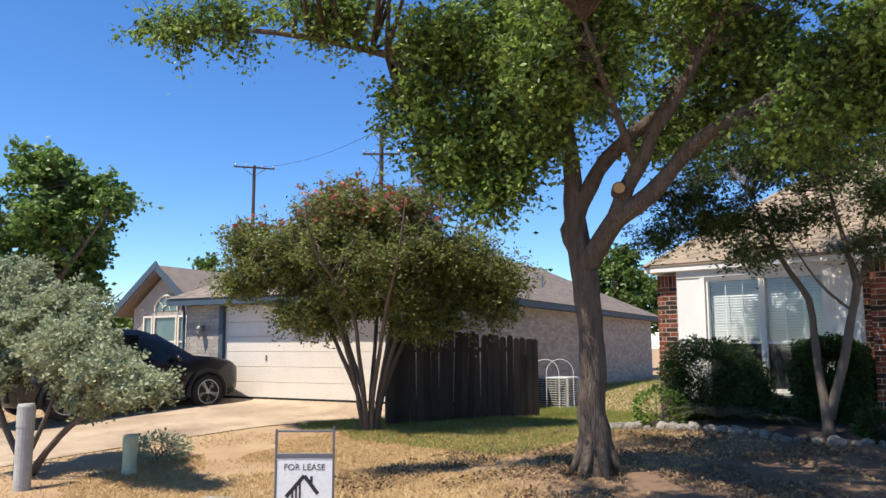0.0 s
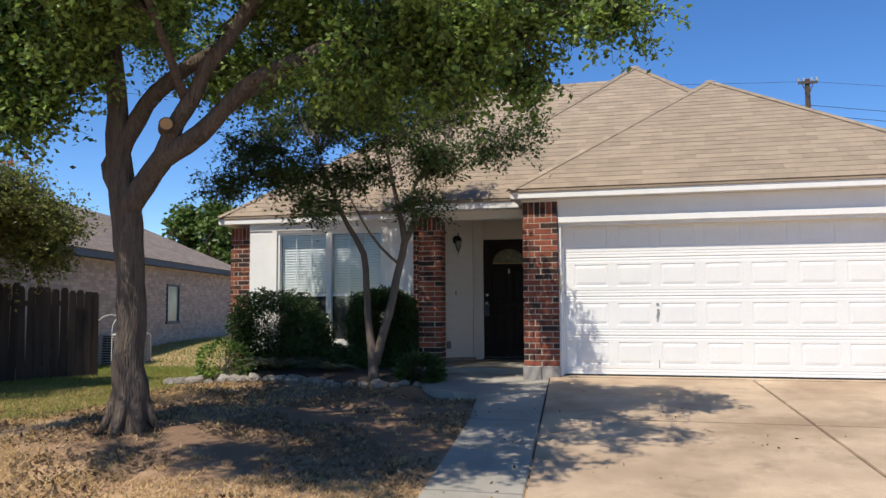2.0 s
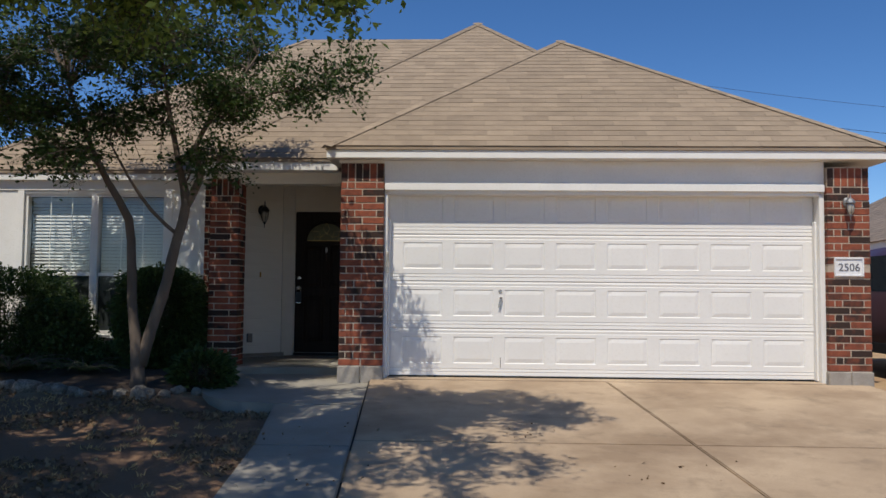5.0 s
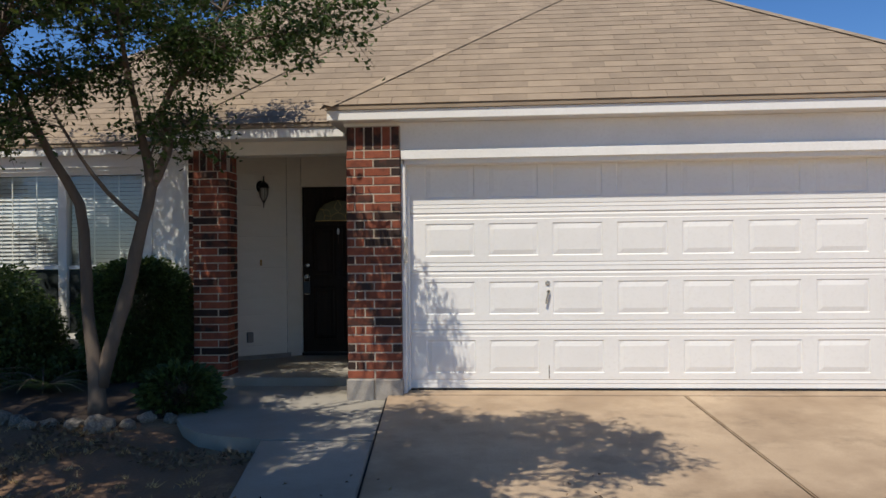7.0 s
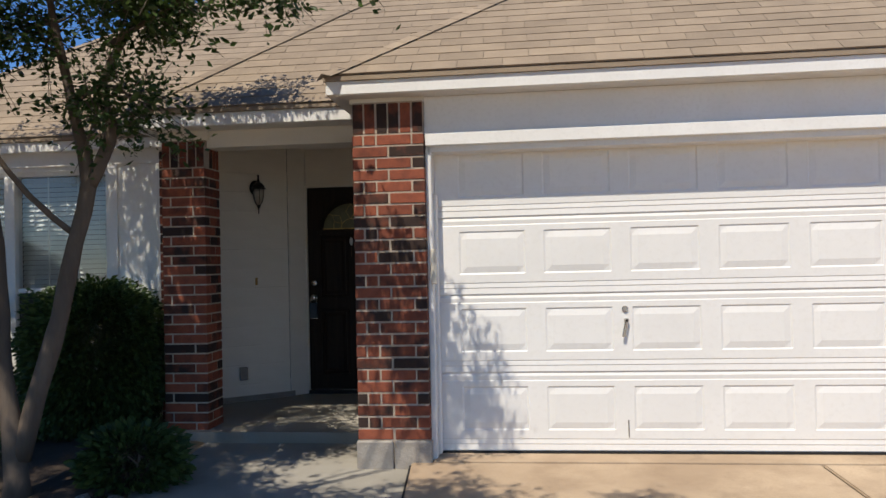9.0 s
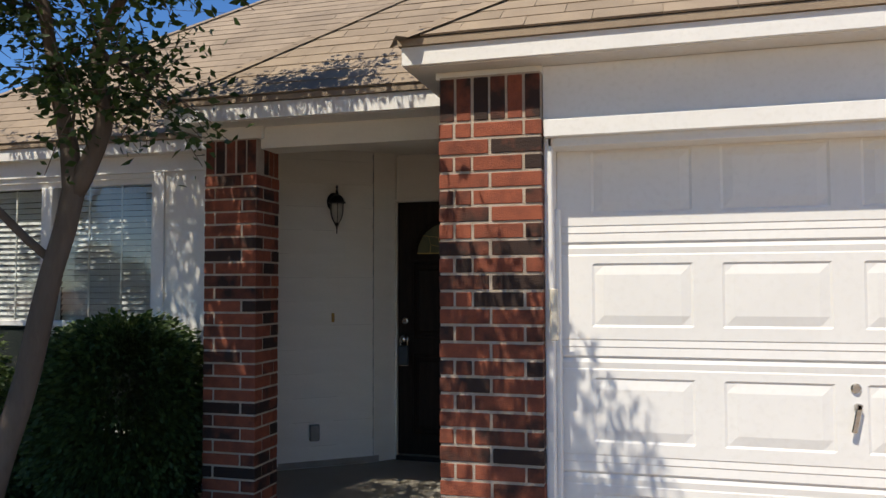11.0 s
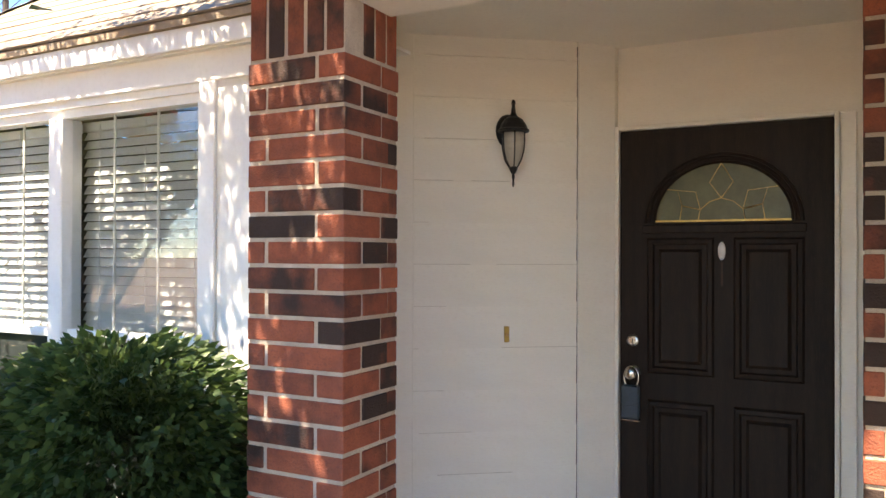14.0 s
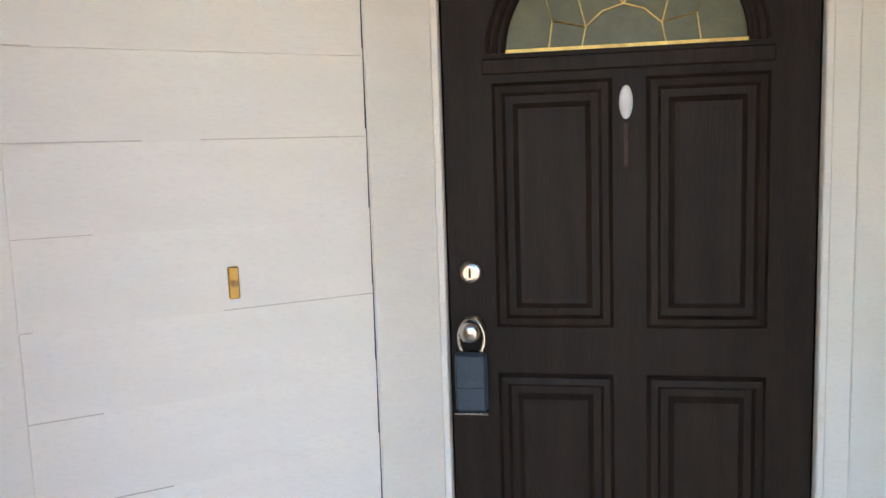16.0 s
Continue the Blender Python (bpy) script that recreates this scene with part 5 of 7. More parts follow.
tree("yaupon_tree", "small twin-stemmed tree with sparse dark leaves in the bed", [
    ([(-2.48, -0.96, -0.08), (-2.50, -0.96, 0.25), (-2.56, -0.95, 0.7), (-2.60, -0.93, 1.25), (-2.64, -0.95, 1.7), (-2.86, -0.98, 2.1), (-3.1, -1.0, 2.6), (-3.3, -1.0, 3.1)], [0.085, 0.065, 0.052, 0.046, 0.044, 0.034, 0.025, 0.012]),
    ([(-2.47, -0.95, 0.18), (-2.38, -0.92, 0.55), (-2.25, -0.87, 1.05), (-2.16, -0.82, 1.5), (-2.09, -0.78, 1.88), (-2.18, -0.78, 2.3), (-2.30, -0.80, 2.9), (-2.40, -0.8, 3.5)], [0.062, 0.060, 0.056, 0.052, 0.050, 0.034, 0.024, 0.010]),
    ([(-2.09, -0.78, 1.85), (-2.00, -0.76, 2.05), (-1.955, -0.75, 2.25), (-2.02, -0.74, 2.5), (-1.85, -0.72, 2.85), (-1.6, -0.75, 3.15), (-1.35, -0.8, 3.5)], [0.044, 0.042, 0.040, 0.030, 0.024, 0.017, 0.008]),
    ([(-2.16, -0.82, 1.55), (-2.42, -0.9, 1.8), (-2.62, -1.0, 2.12), (-2.8, -1.1, 2.5)], [0.022, 0.018, 0.014, 0.008]),
    ([(-1.85, -0.95, 2.7), (-1.5, -1.0, 2.85), (-1.1, -1.1, 3.0), (-0.75, -1.1, 3.05)], [0.018, 0.014, 0.010, 0.005]),
    ([(-3.1, -1.0, 2.6), (-3.6, -1.1, 2.8), (-4.2, -1.2, 2.9), (-4.8, -1.2, 2.85)], [0.02, 0.016, 0.010, 0.005]),
], [
    # clumps up by the eaves are added to shade the window wall and column
    ((-2.95, 0.0, 3.95), (0.6, 0.45, 0.35), 0.45), ((-3.5, 0.2, 4.0), (0.9, 0.45, 0.35), 0.95), ((-4.4, 0.15, 3.9), (0.6, 0.4, 0.3), 0.85), ((-1.75, 0.0, 3.75), (0.65, 0.3, 0.25), 0.55), ((-3.0, 0.65, 4.15), (0.55, 0.22, 0.2), 0.45), ((-2.6, -0.9, 3.4), (0.9, 0.7, 0.4), 0.5), ((-2.35, -0.55, 3.05), (0.5, 0.4, 0.3), 0.14), ((-1.0, -1.1, 3.15), (0.5, 0.4, 0.22), 0.18), ((-0.40, -1.35, 3.0), (0.25, 0.2, 0.1), 0.12), ((-0.18, -1.5, 3.15), (0.22, 0.2, 0.15), 0.14), ((-2.4, -0.25, 3.45), (0.6, 0.4, 0.3), 0.22), ((-4.2, -1.2, 3.2), (0.9, 0.7, 0.3), 0.7), ((-2.7, -0.8, 2.8), (0.9, 0.5, 0.3), 0.45), ((-3.6, -1.1, 2.85), (1.1, 0.8, 0.28), 1.3), ((-4.5, -1.2, 2.65), (0.7, 0.6, 0.22), 0.6), ((-1.5, -1.0, 2.95), (0.75, 0.6, 0.28), 0.8),
    ((-0.85, -1.05, 3.0), (0.45, 0.4, 0.18), 0.16), ((-2.1, -0.8, 3.8), (0.9, 0.8, 0.4), 0.6), ((-1.9, -0.9, 2.35), (0.5, 0.4, 0.2), 0.35), ((-3.0, -1.0, 3.6), (0.9, 0.8, 0.4), 0.65), ((-3.3, -1.3, 2.35), (0.9, 0.5, 0.15), 0.5),
], BARK2, LEAF_SMALL, 0.056, 18, 2150, 23, 0.36, 0.004, aspect=0.5, droop=0.15, segs=10, branch_r=0.012, start=0.5)


def flowers(t, lp, rng):
    tops = [p for p in lp if p[2] > 3.1 and rng.random() < 0.05]
    leaves("blossoms", tops, 0.10, FLOWER, t, 5, 0.8, -0.3, "faded pinkish-red blossoms")


CMB = (-9.27, -2.63)
cm_rng = random.Random(4)
cm_stems = []
for k in range(9):
    a = 2 * math.pi * k / 9 + 0.2
    r1, r2 = cm_rng.uniform(0.6, 1.15), cm_rng.uniform(1.2, 2.0)
    x, y = CMB
    cm_stems.append(([(x + 0.10 * math.cos(a), y + 0.10 * math.sin(a), -0.35), (x + 0.22 * math.cos(a), y + 0.22 * math.sin(a), 0.3), (x + r1 * 0.6 * math.cos(a), y + r1 * 0.6 * math.sin(a), 1.0), (x + r1 * math.cos(a), y + r1 * math.sin(a), 1.7), (x + r2 * math.cos(a), y + r2 * math.sin(a), 2.6), (x + r2 * 1.15 * math.cos(a), y + r2 * 1.15 * math.sin(a), 3.3)], [0.05, 0.042, 0.036, 0.030, 0.020, 0.008]))
tree("crape_myrtle", "multi-stemmed crape myrtle with fading reddish blossoms", cm_stems, [
    ((-9.27, -2.63, 2.7), (2.0, 2.0, 0.9), 4.0), ((-9.3, -2.6, 2.0), (1.6, 1.6, 0.4), 1.3), ((-10.4, -3.6, 2.6), (1.0, 1.0, 0.75), 1.5), ((-8.2, -1.7, 2.4), (1.1, 1.0, 0.75), 1.6), ((-9.3, -2.6, 3.5), (1.5, 1.4, 0.5), 1.6), ((-11.0, -4.1, 2.9), (0.5, 0.5, 0.5), 0.4), ((-7.5, -1.1, 2.2), (0.5, 0.5, 0.5), 0.4), ((-10.1, -3.3, 1.6), (0.8, 0.8, 0.4), 0.7), ((-8.5, -2.0, 1.6), (0.8, 0.8, 0.4), 0.7), ((-11.0, -4.1, 2.2), (0.6, 0.6, 0.5), 0.5), ((-7.7, -1.2, 1.8), (0.5, 0.5, 0.4), 0.35),
], BARK2, LEAF_CRAPE, 0.064, 32, 5600, 31, 0.42, 0.005, aspect=0.5, extra=flowers, branch_r=0.018, droop=0.1)


def bush(name, label, boxes_, leaf, size, n, seed, category="bush", shell=0.75, aspect=0.6, twig=BARK2, droop=0.1, at=None):
    """A shrub: short stems and leaves packed near the surface of rounded volumes: (centre, radii, power)."""
    rs = np.random.RandomState(seed)
    t = thing(name, label, category)
    pts = []
    vol = [r[0] * r[1] + r[1] * r[2] + r[0] * r[2] for c, r, p in boxes_]
    bv, bf = [], []
    rng = random.Random(seed)
    for (c, r, p), w in zip(boxes_, vol):
        k = int(n * w / sum(vol))
        d = rs.normal(size=(k, 3))
        d /= (np.abs(d) ** p).sum(axis=1)[:, None] ** (1 / p)
        rad = rs.uniform(shell, 1.0, k) ** 0.6
        lump = np.array([1 + 0.16 * noise.noise(Vector(q) * 3.5 + Vector(c)) for q in d])
        pts.append(np.array(c) + d * rad[:, None] * lump[:, None] * np.array(r))
        for q in range(10):
            e = Vector(c) + Vector((rng.uniform(-.6, .6) * r[0], rng.uniform(-.6, .6) * r[1], rng.uniform(-.1, .7) * r[2]))
            b = Vector((c[0] + rng.uniform(-.3, .3) * r[0], c[1] + rng.uniform(-.3, .3) * r[1], ground_z(c[0], c[1]) - 0.02))
            tube([b, b.lerp(e, 0.5) + Vector((0, 0, 0.05)), e], [0.014, 0.010, 0.004], 4, 0, None, bv, bf)
    link_mesh("branchwork", bv, bf, twig, t)
    leaves("foliage", np.concatenate(pts), size, leaf, t, seed, aspect, droop)
    return t


bush("hedge", "clipped dark green hedge under the front window", [((-4.72, 0.55, 0.55), (0.72, 0.48, 0.66), 4), ((-4.15, 0.55, 0.42), (0.42, 0.45, 0.50), 3), ((-3.65, 0.5, 0.10), (0.35, 0.35, 0.26), 2)], LEAF_HEDGE, 0.045, 38000, 41, "hedge", 0.3, droop=0.4)
bush("hedge", "clipped glossy green hedge beside the porch column", [((-2.88, 0.58, 0.60), (0.52, 0.40, 0.63), 3.4)], LEAF_HEDGE, 0.043, 46000, 42, "hedge", 0.3, droop=0.5)
bush("shrub", "low leafy green shrub at the bed's corner", [((-5.15, -0.25, 0.12), (0.42, 0.35, 0.32), 2)], LEAF_OAK, 0.06, 1500, 43)
bush("shrub", "low round shrub at the end of the bed by the walk", [((-1.95, -0.55, 0.06), (0.36, 0.32, 0.26), 2)], LEAF_HEDGE, 0.065, 2600, 44, shell=0.3)


def sago(x, y, z, n, length, seed):
    """A clump of arching feathered fronds."""
    rng = random.Random(seed)
    t = thing("fern_clump", "dark arching fern fronds in the shaded bed", "fern")
    sv, sf, lp = [], [], []
    fv, ff = [], []
    for k in range(n):
        a = 2 * math.pi * k / n + rng.uniform(-.2, .2)
        L = length * rng.uniform(0.7, 1.1)
        up = rng.uniform(0.4, 0.9)
        pts = []
        for i in range(8):
            s = i / 7
            pts.append(Vector((x + math.cos(a) * L * s, y + math.sin(a) * L * s, z + up * L * (s - s * s * 0.9))))
        tube(pts, [0.008 - 0.0007 * i for i in range(8)], 4, 0, None, sv, sf)
        side = Vector((-math.sin(a), math.cos(a), 0))
        for i in range(1, 26):
            s = i / 26 * 6.9
            j = int(s)
            p = pts[j].lerp(pts[j + 1], s - j)
            w = 0.14 * math.sin(math.pi * (0.12 + 0.86 * i / 26))
            for sg in (-1, 1):
                q = len(fv)
                tip = p + side * sg * w + Vector((math.cos(a), math.sin(a), 0)) * 0.04 + Vector((0, 0, -0.02))
                fv.extend([p, p + Vector((math.cos(a), math.sin(a), 0)) * 0.012, tip])
                ff.append((q, q + 1, q + 2))
    link_mesh("rachis", sv, sf, BARK2, t)
    link_mesh("fronds", fv, ff, LEAF_HEDGE, t)


sago(-4.25, -0.25, 0.05, 22, 0.75, 3)
sago(-3.45, -0.15, 0.03, 16, 0.6, 4)

# mulch bed and its rock border
bed_poly = [(-5.9, -0.55), (-5.0, -0.75), (-4.0, -0.85), (-3.0, -1.15), (-2.2, -1.25), (-1.75, -0.75), (-1.98, 0.0), (-2.0, 0.5), (-2.3, 1.16), (-5.95, 1.16)]


def inside(poly, x, y):
    hit = False
    for (xa, ya), (xb, yb) in zip(poly, poly[1:] + poly[:1]):
        if (ya > y) != (yb > y) and x < xa + (y - ya) / (yb - ya) * (xb - xa):
            hit = not hit
    return hit


def bed_sheet(step=0.12):
    """Loose mulch heaped a little above the soil, as a sheet with a skirt that reaches under the ground."""
    verts, faces, index = [], [], {}

    def at(i, j):
        if (i, j) not in index:
            x, y = -5.95 + i * step, -1.3 + j * step
            deep = all(inside(bed_poly, x + dx * step, y + dy * step) for dx, dy in ((1, 0), (-1, 0), (0, 1), (0, -1)))
            index[i, j] = len(verts)
            verts.append((x, y, ground_z(x, y) + (0.045 + 0.02 * noise.noise((x * 6, y * 6, 3)) if deep else -0.04)))
        return index[i, j]

    for i in range(36):
        for j in range(21):
            if inside(bed_poly, -5.95 + (i + 0.5) * step, -1.3 + (j + 0.5) * step):
                faces.append((at(i, j), at(i + 1, j), at(i + 1, j + 1), at(i, j + 1)))
    return link_mesh("bed_ground", verts, faces, MULCH, smooth=True)


bed = bed_sheet()
tagged(bed, "dark mulch planting bed below the window", "planting bed", kind="structure")


def rock_mesh(seed):
    rng = random.Random(seed)
    bm = bmesh.new()
    bmesh.ops.create_icosphere(bm, subdivisions=2, radius=1)
    off = Vector((rng.uniform(0, 50), rng.uniform(0, 50), rng.uniform(0, 50)))
    for v in bm.verts:
        k = 1 + 0.42 * noise.noise(v.co * 1.4 + off) + 0.22 * noise.noise(v.co * 4 + off)
        v.co = Vector((v.co.x, v.co.y * 0.75, v.co.z * 0.62)) * k
    me = bpy.data.meshes.new("rock")
    bm.to_mesh(me)
    bm.free()
    me.materials.append(ROCK)
    return me


ROCKS = [rock_mesh(s) for s in range(7)]
rk = random.Random(9)
edge = bed_poly[:6]
for (xa, ya), (xb, yb) in zip(edge, edge[1:]):
    L = math.hypot(xb - xa, yb - ya)
    cnt = int(L / 0.17)
    for i in range(cnt):
        s = (i + rk.uniform(0.1, 0.6)) / cnt
        x, y = xa + (xb - xa) * s + rk.uniform(-.04, .04), ya + (yb - ya) * s + rk.uniform(-.06, .06)
        sc = rk.uniform(0.065, 0.14)
        o = new("border_rock", ROCKS[rk.randrange(7)])
        o.matrix_basis = pose(x, y, ground_z(x, y) + sc * 0.28, 0, 0, rk.uniform(0, 360)) @ Matrix.Diagonal((sc, sc, sc, 1))
        tagged(o, "rough pitted limestone rock edging the bed", "rock", "rocks round the bed")

# ---- front lawn things ----
def lease_sign():
    m = Matrix.Translation((-5.325, -7.02, 0)) @ Matrix.Rotation(math.atan2(0.35, 0.39), 4, "Z")
    t = thing("lease_sign", "white for-lease yard sign in a grey metal frame", "sign", at=m)
    w, zt, zr, zb = 0.262, 0.325, 0.055, -0.42
    part("frame", boxes((-w - 0.02, -w, -0.012, 0.012, -0.75, zt), (w, w + 0.02, -0.012, 0.012, -0.75, zt + 0.02), (-w, w, -0.010, 0.010, zt - 0.03, zt - 0.01), bevel=0.003), SIGNGREY, t)
    part("top_rail", boxes((-w, w, -0.012, 0.012, zr, zr + 0.045), bevel=0.003), SIGNGREY, t)
    part("board", boxes((-w, w, -0.006, 0.006, zb, zr)), SIGNWHITE, t)
    text_mesh("lettering", "FOR LEASE", 0.082, pose(0, -0.0075, -0.03, 90, 0, 0), SIGNDARK, t, 0.0008)
    bm = bmesh.new()
    for p, q in (((-0.17, -0.30), (0.0, -0.105)), ((0.0, -0.105), (0.13, -0.27))):
        d = Vector((q[0] - p[0], 0, q[1] - p[1]))
        n = Vector((-d.z, 0, d.x)).normalized() * 0.018
        v = [bm.verts.new(Vector((a[0], -0.0085, a[1])) + s * n) for a, s in ((p, -1), (q, -1), (q, 1), (p, 1))]
        bm.faces.new(v)
    for x, h in ((-0.11, -0.24), (-0.075, -0.20), (-0.04, -0.17)):
        v = [bm.verts.new(c) for c in ((x - 0.009, -0.0085, -0.38), (x + 0.009, -0.0085, -0.38), (x + 0.009, -0.0085, h), (x - 0.009, -0.0085, h))]
        bm.faces.new(v)
    v = [bm.verts.new(c) for c in ((0.055, -0.0085, -0.17), (0.08, -0.0085, -0.17), (0.08, -0.0085, -0.11), (0.055, -0.0085, -0.11))]
    bm.faces.new(v)
    part("house_mark", bm, SIGNDARK, t)


lease_sign()


def pedestal():
    x, y = -9.03, -6.92
    t = thing("utility_pedestal", "pale green round-topped utility pedestal", "pedestal", at=(x, y, ground_z(x, y)))
    bm = bmesh.new()
    lathe(bm, [(0.095, -0.1), (0.095, 0.05), (0.088, 0.06), (0.086, 0.36), (0.088, 0.37), (0.096, 0.37), (0.096, 0.45), (0.085, 0.485), (0.045, 0.50)], 20)
    part("body", bm, PEDGREEN, t, smooth=False)
    part("band", tube_bm([(0.092 * math.cos(a), 0.092 * math.sin(a), 0.365) for a in [2 * math.pi * i / 20 for i in range(21)]], 0.005, 5), PEDGREEN, t)


pedestal()
post = thing("marker_post", "weathered white round marker post beside the sage bush", "post", at=(-9.30, -8.09, ground_z(-9.30, -8.09)))
bm = bmesh.new()
lathe(bm, [(0.098, -0.1), (0.098, 0.72), (0.103, 0.73), (0.103, 0.97), (0.088, 1.0)], 18)
part("body", bm, POSTWHITE, post)
lid = thing("meter_lid", "flat pale concrete meter lid in the lawn", "meter lid", at=(-6.74, -7.09, ground_z(-6.74, -7.09)))
bm = bmesh.new()
lathe(bm, [(0.20, -0.05), (0.20, 0.015), (0.19, 0.022)], 24)
part("cover", bm, FOUND, lid)

tree("sage_bush", "big silvery-green sage bush with twisted stems", [
    ([(-10.2, -7.7, -0.58), (-9.7, -7.6, -0.1), (-9.0, -7.5, 0.3), (-8.0, -7.45, 0.62)], [0.05, 0.042, 0.032, 0.01]),
    ([(-10.3, -7.8, -0.58), (-10.3, -7.8, 0.1), (-10.4, -7.8, 0.8), (-10.6, -7.8, 1.5)], [0.05, 0.04, 0.03, 0.01]),
    ([(-10.1, -7.9, -0.58), (-9.6, -7.8, 0.1), (-9.2, -7.7, 0.9)], [0.04, 0.03, 0.01]),
    ([(-10.4, -7.6, -0.58), (-10.8, -7.9, 0.3), (-11.0, -8.0, 1.6)], [0.05, 0.04, 0.015]),
], [((-10.5, -7.7, 1.35), (1.0, 0.8, 0.65), 2.6), ((-9.2, -7.6, 1.05), (0.9, 0.7, 0.55), 2.6), ((-8.5, -7.5, 0.80), (0.65, 0.5, 0.36), 1.6), ((-7.75, -7.4, 0.62), (0.45, 0.35, 0.18), 0.6), ((-11.0, -7.8, 2.0), (0.6, 0.7, 0.5), 1.2), ((-9.9, -7.3, 1.6), (0.7, 0.6, 0.35), 1.0), ((-10.6, -8.2, 0.7), (0.8, 0.6, 0.5), 1.0), ((-9.2, -7.4, 0.45), (0.9, 0.5, 0.2), 0.5)],
    BARK2, LEAF_SAGE, 0.052, 30, 3600, 51, 0.22, 0.004, aspect=0.6, category="bush", branch_r=0.014, droop=-0.2, start=0.3)
bush("shrub", "scraggly grey-green shrub behind the pedestal", [((-9.75, -6.15, -0.32), (0.55, 0.4, 0.26), 2)], LEAF_SAGE, 0.05, 1500, 47, shell=0.2)


# ---- the house next door ----
NM = pose(-15.01, -1.92, 0.0, 0, 0, 14)
neighbour = thing("neighbour_house", "pale brick house with slate-blue trim and brown shingles", "house", at=NM)


def pale_bricks(x_axis, origin, length, height, seed, out, holes=()):
    """Courses of pale bricks on one wall, joined."""
    rng = random.Random(seed)
    verts, faces = [], []
    o, ax, on = Vector(origin), Vector(x_axis), Vector(out)
    bl, bh = 0.257, 0.0794
    for k in range(int(height / bh)):
        x = -(k % 2) * bl / 2
        z = k * bh
        while x < length:
            a, b = max(0, x + 0.005), min(length, x + bl - 0.005)
            x += bl
            if b - a < 0.03 or any(h0 < (a + b) / 2 < h1 and v0 < z + bh / 2 < v1 for h0, h1, v0, v1 in holes):
                continue
            i = len(verts)
            d = 0.012 + rng.uniform(-0.002, 0.003)
            p = [o + ax * a + Vector((0, 0, z + 0.005)), o + ax * b + Vector((0, 0, z + 0.005)), o + ax * b + Vector((0, 0, z + bh - 0.005)), o + ax * a + Vector((0, 0, z + bh - 0.005))]
            verts += [q + on * 0.001 for q in p] + [q + on * d for q in p]
            faces += [(i + 4, i + 5, i + 6, i + 7), (i, i + 1, i + 5, i + 4), (i + 1, i + 2, i + 6, i + 5), (i + 2, i + 3, i + 7, i + 6), (i + 3, i, i + 4, i + 7)]
    return verts, faces


part("side_wall", boxes((5.30, 5.50, 0.2, 17.0, -0.6, 2.2)), NMORTAR, neighbour)
part("front_wall", boxes((4.90, 5.50, 0.0, 0.2, -0.6, 2.2), (-1.17, -0.02, 0.0, 0.2, -0.6, 2.2), (-0.02, 4.90, 0.0, 0.2, 2.03, 2.2)), NMORTAR, neighbour)
part("left_return", boxes((-1.17, -0.97, 0.2, 1.5, -0.6, 2.2)), NMORTAR, neighbour)
part("gable_wall", prism([(-4.75, 1.5, -0.6), (-1.0, 1.5, -0.6), (-1.0, 1.5, 2.1), (-2.3, 1.5, 2.1), (-3.55, 1.5, 3.10), (-4.75, 1.5, 2.12)], (0, 0.2, 0)), NMORTAR, neighbour)
brick_sets = [pale_bricks((0, 1, 0), (5.50, 0, -0.4), 17.0, 2.55, 1, (1, 0, 0), [(9.2, 10.2, 0.95, 2.0)]), pale_bricks((1, 0, 0), (-1.17, 0, -0.4), 1.15, 2.55, 2, (0, -1, 0)), pale_bricks((1, 0, 0), (4.92, 0, -0.4), 0.58, 2.55, 3, (0, -1, 0)), pale_bricks((1, 0, 0), (-4.75, 1.5, -0.4), 3.6, 2.55, 4, (0, -1, 0), [(0.5, 2.0, 0.7, 3.2)])]
for v, f in brick_sets:
    o = link_mesh("bricks", v, f, NBRICK, neighbour)
    o["kind"] = "stuff"
nd = part("garage_door", boxes((-0.02, 4.90, 0.10, 0.14, 0.0, 2.05)), NDOOR, neighbour, "almond sectional garage door")
for k in range(6):
    part("door_panel", boxes((0.0, 4.88, 0.06, 0.10, 0.01 + 0.33 * k, 0.01 + 0.33 * k + 0.322), bevel=0.004), NDOOR, nd)
part("door_handle", boxes((1.22, 1.25, 0.04, 0.06, 0.80, 0.92)), CHROME, nd)
part("door_seal", boxes((0, 4.88, 0.05, 0.10, -0.04, 0.012)), FELT, neighbour)
part("door_trim", boxes((-0.12, 0.0, -0.03, 0.10, -0.1, 2.05)), NBLUE, neighbour)
part("door_trim", boxes((4.88, 4.95, -0.03, 0.10, -0.1, 2.05)), NBLUE, neighbour)
part("side_fascia", boxes((5.77, 5.81, -0.30, 17.3, 2.05, 2.20)), NBLUE, neighbour)
part("front_fascia", boxes((-1.50, 5.77, -0.34, -0.30, 2.05, 2.20)), NBLUE, neighbour)
part("soffit", boxes((5.50, 5.77, -0.30, 17.3, 2.06, 2.08), (-1.45, 5.50, -0.30, 0.0, 2.06, 2.08)), NBLUE, neighbour)
part("downspout", tube_bm([(-1.2, -0.10, 2.05), (-1.2, -0.05, 1.85), (-1.2, -0.05, -0.2)], 0.035, 6), NBLUE, neighbour)
nw = thing("window_2", "side window of the pale brick house", "window", kind="structure", at=NM)
part("window_frame", boxes((5.50, 5.545, 9.2, 9.26, 0.55, 1.6), (5.50, 5.545, 10.14, 10.2, 0.55, 1.6), (5.50, 5.545, 9.26, 10.14, 1.54, 1.6), (5.50, 5.56, 9.15, 10.25, 0.48, 0.55)), NBLUE, nw)
part("pane", boxes((5.502, 5.51, 9.26, 10.14, 0.55, 1.54)), CURTAINED, nw)


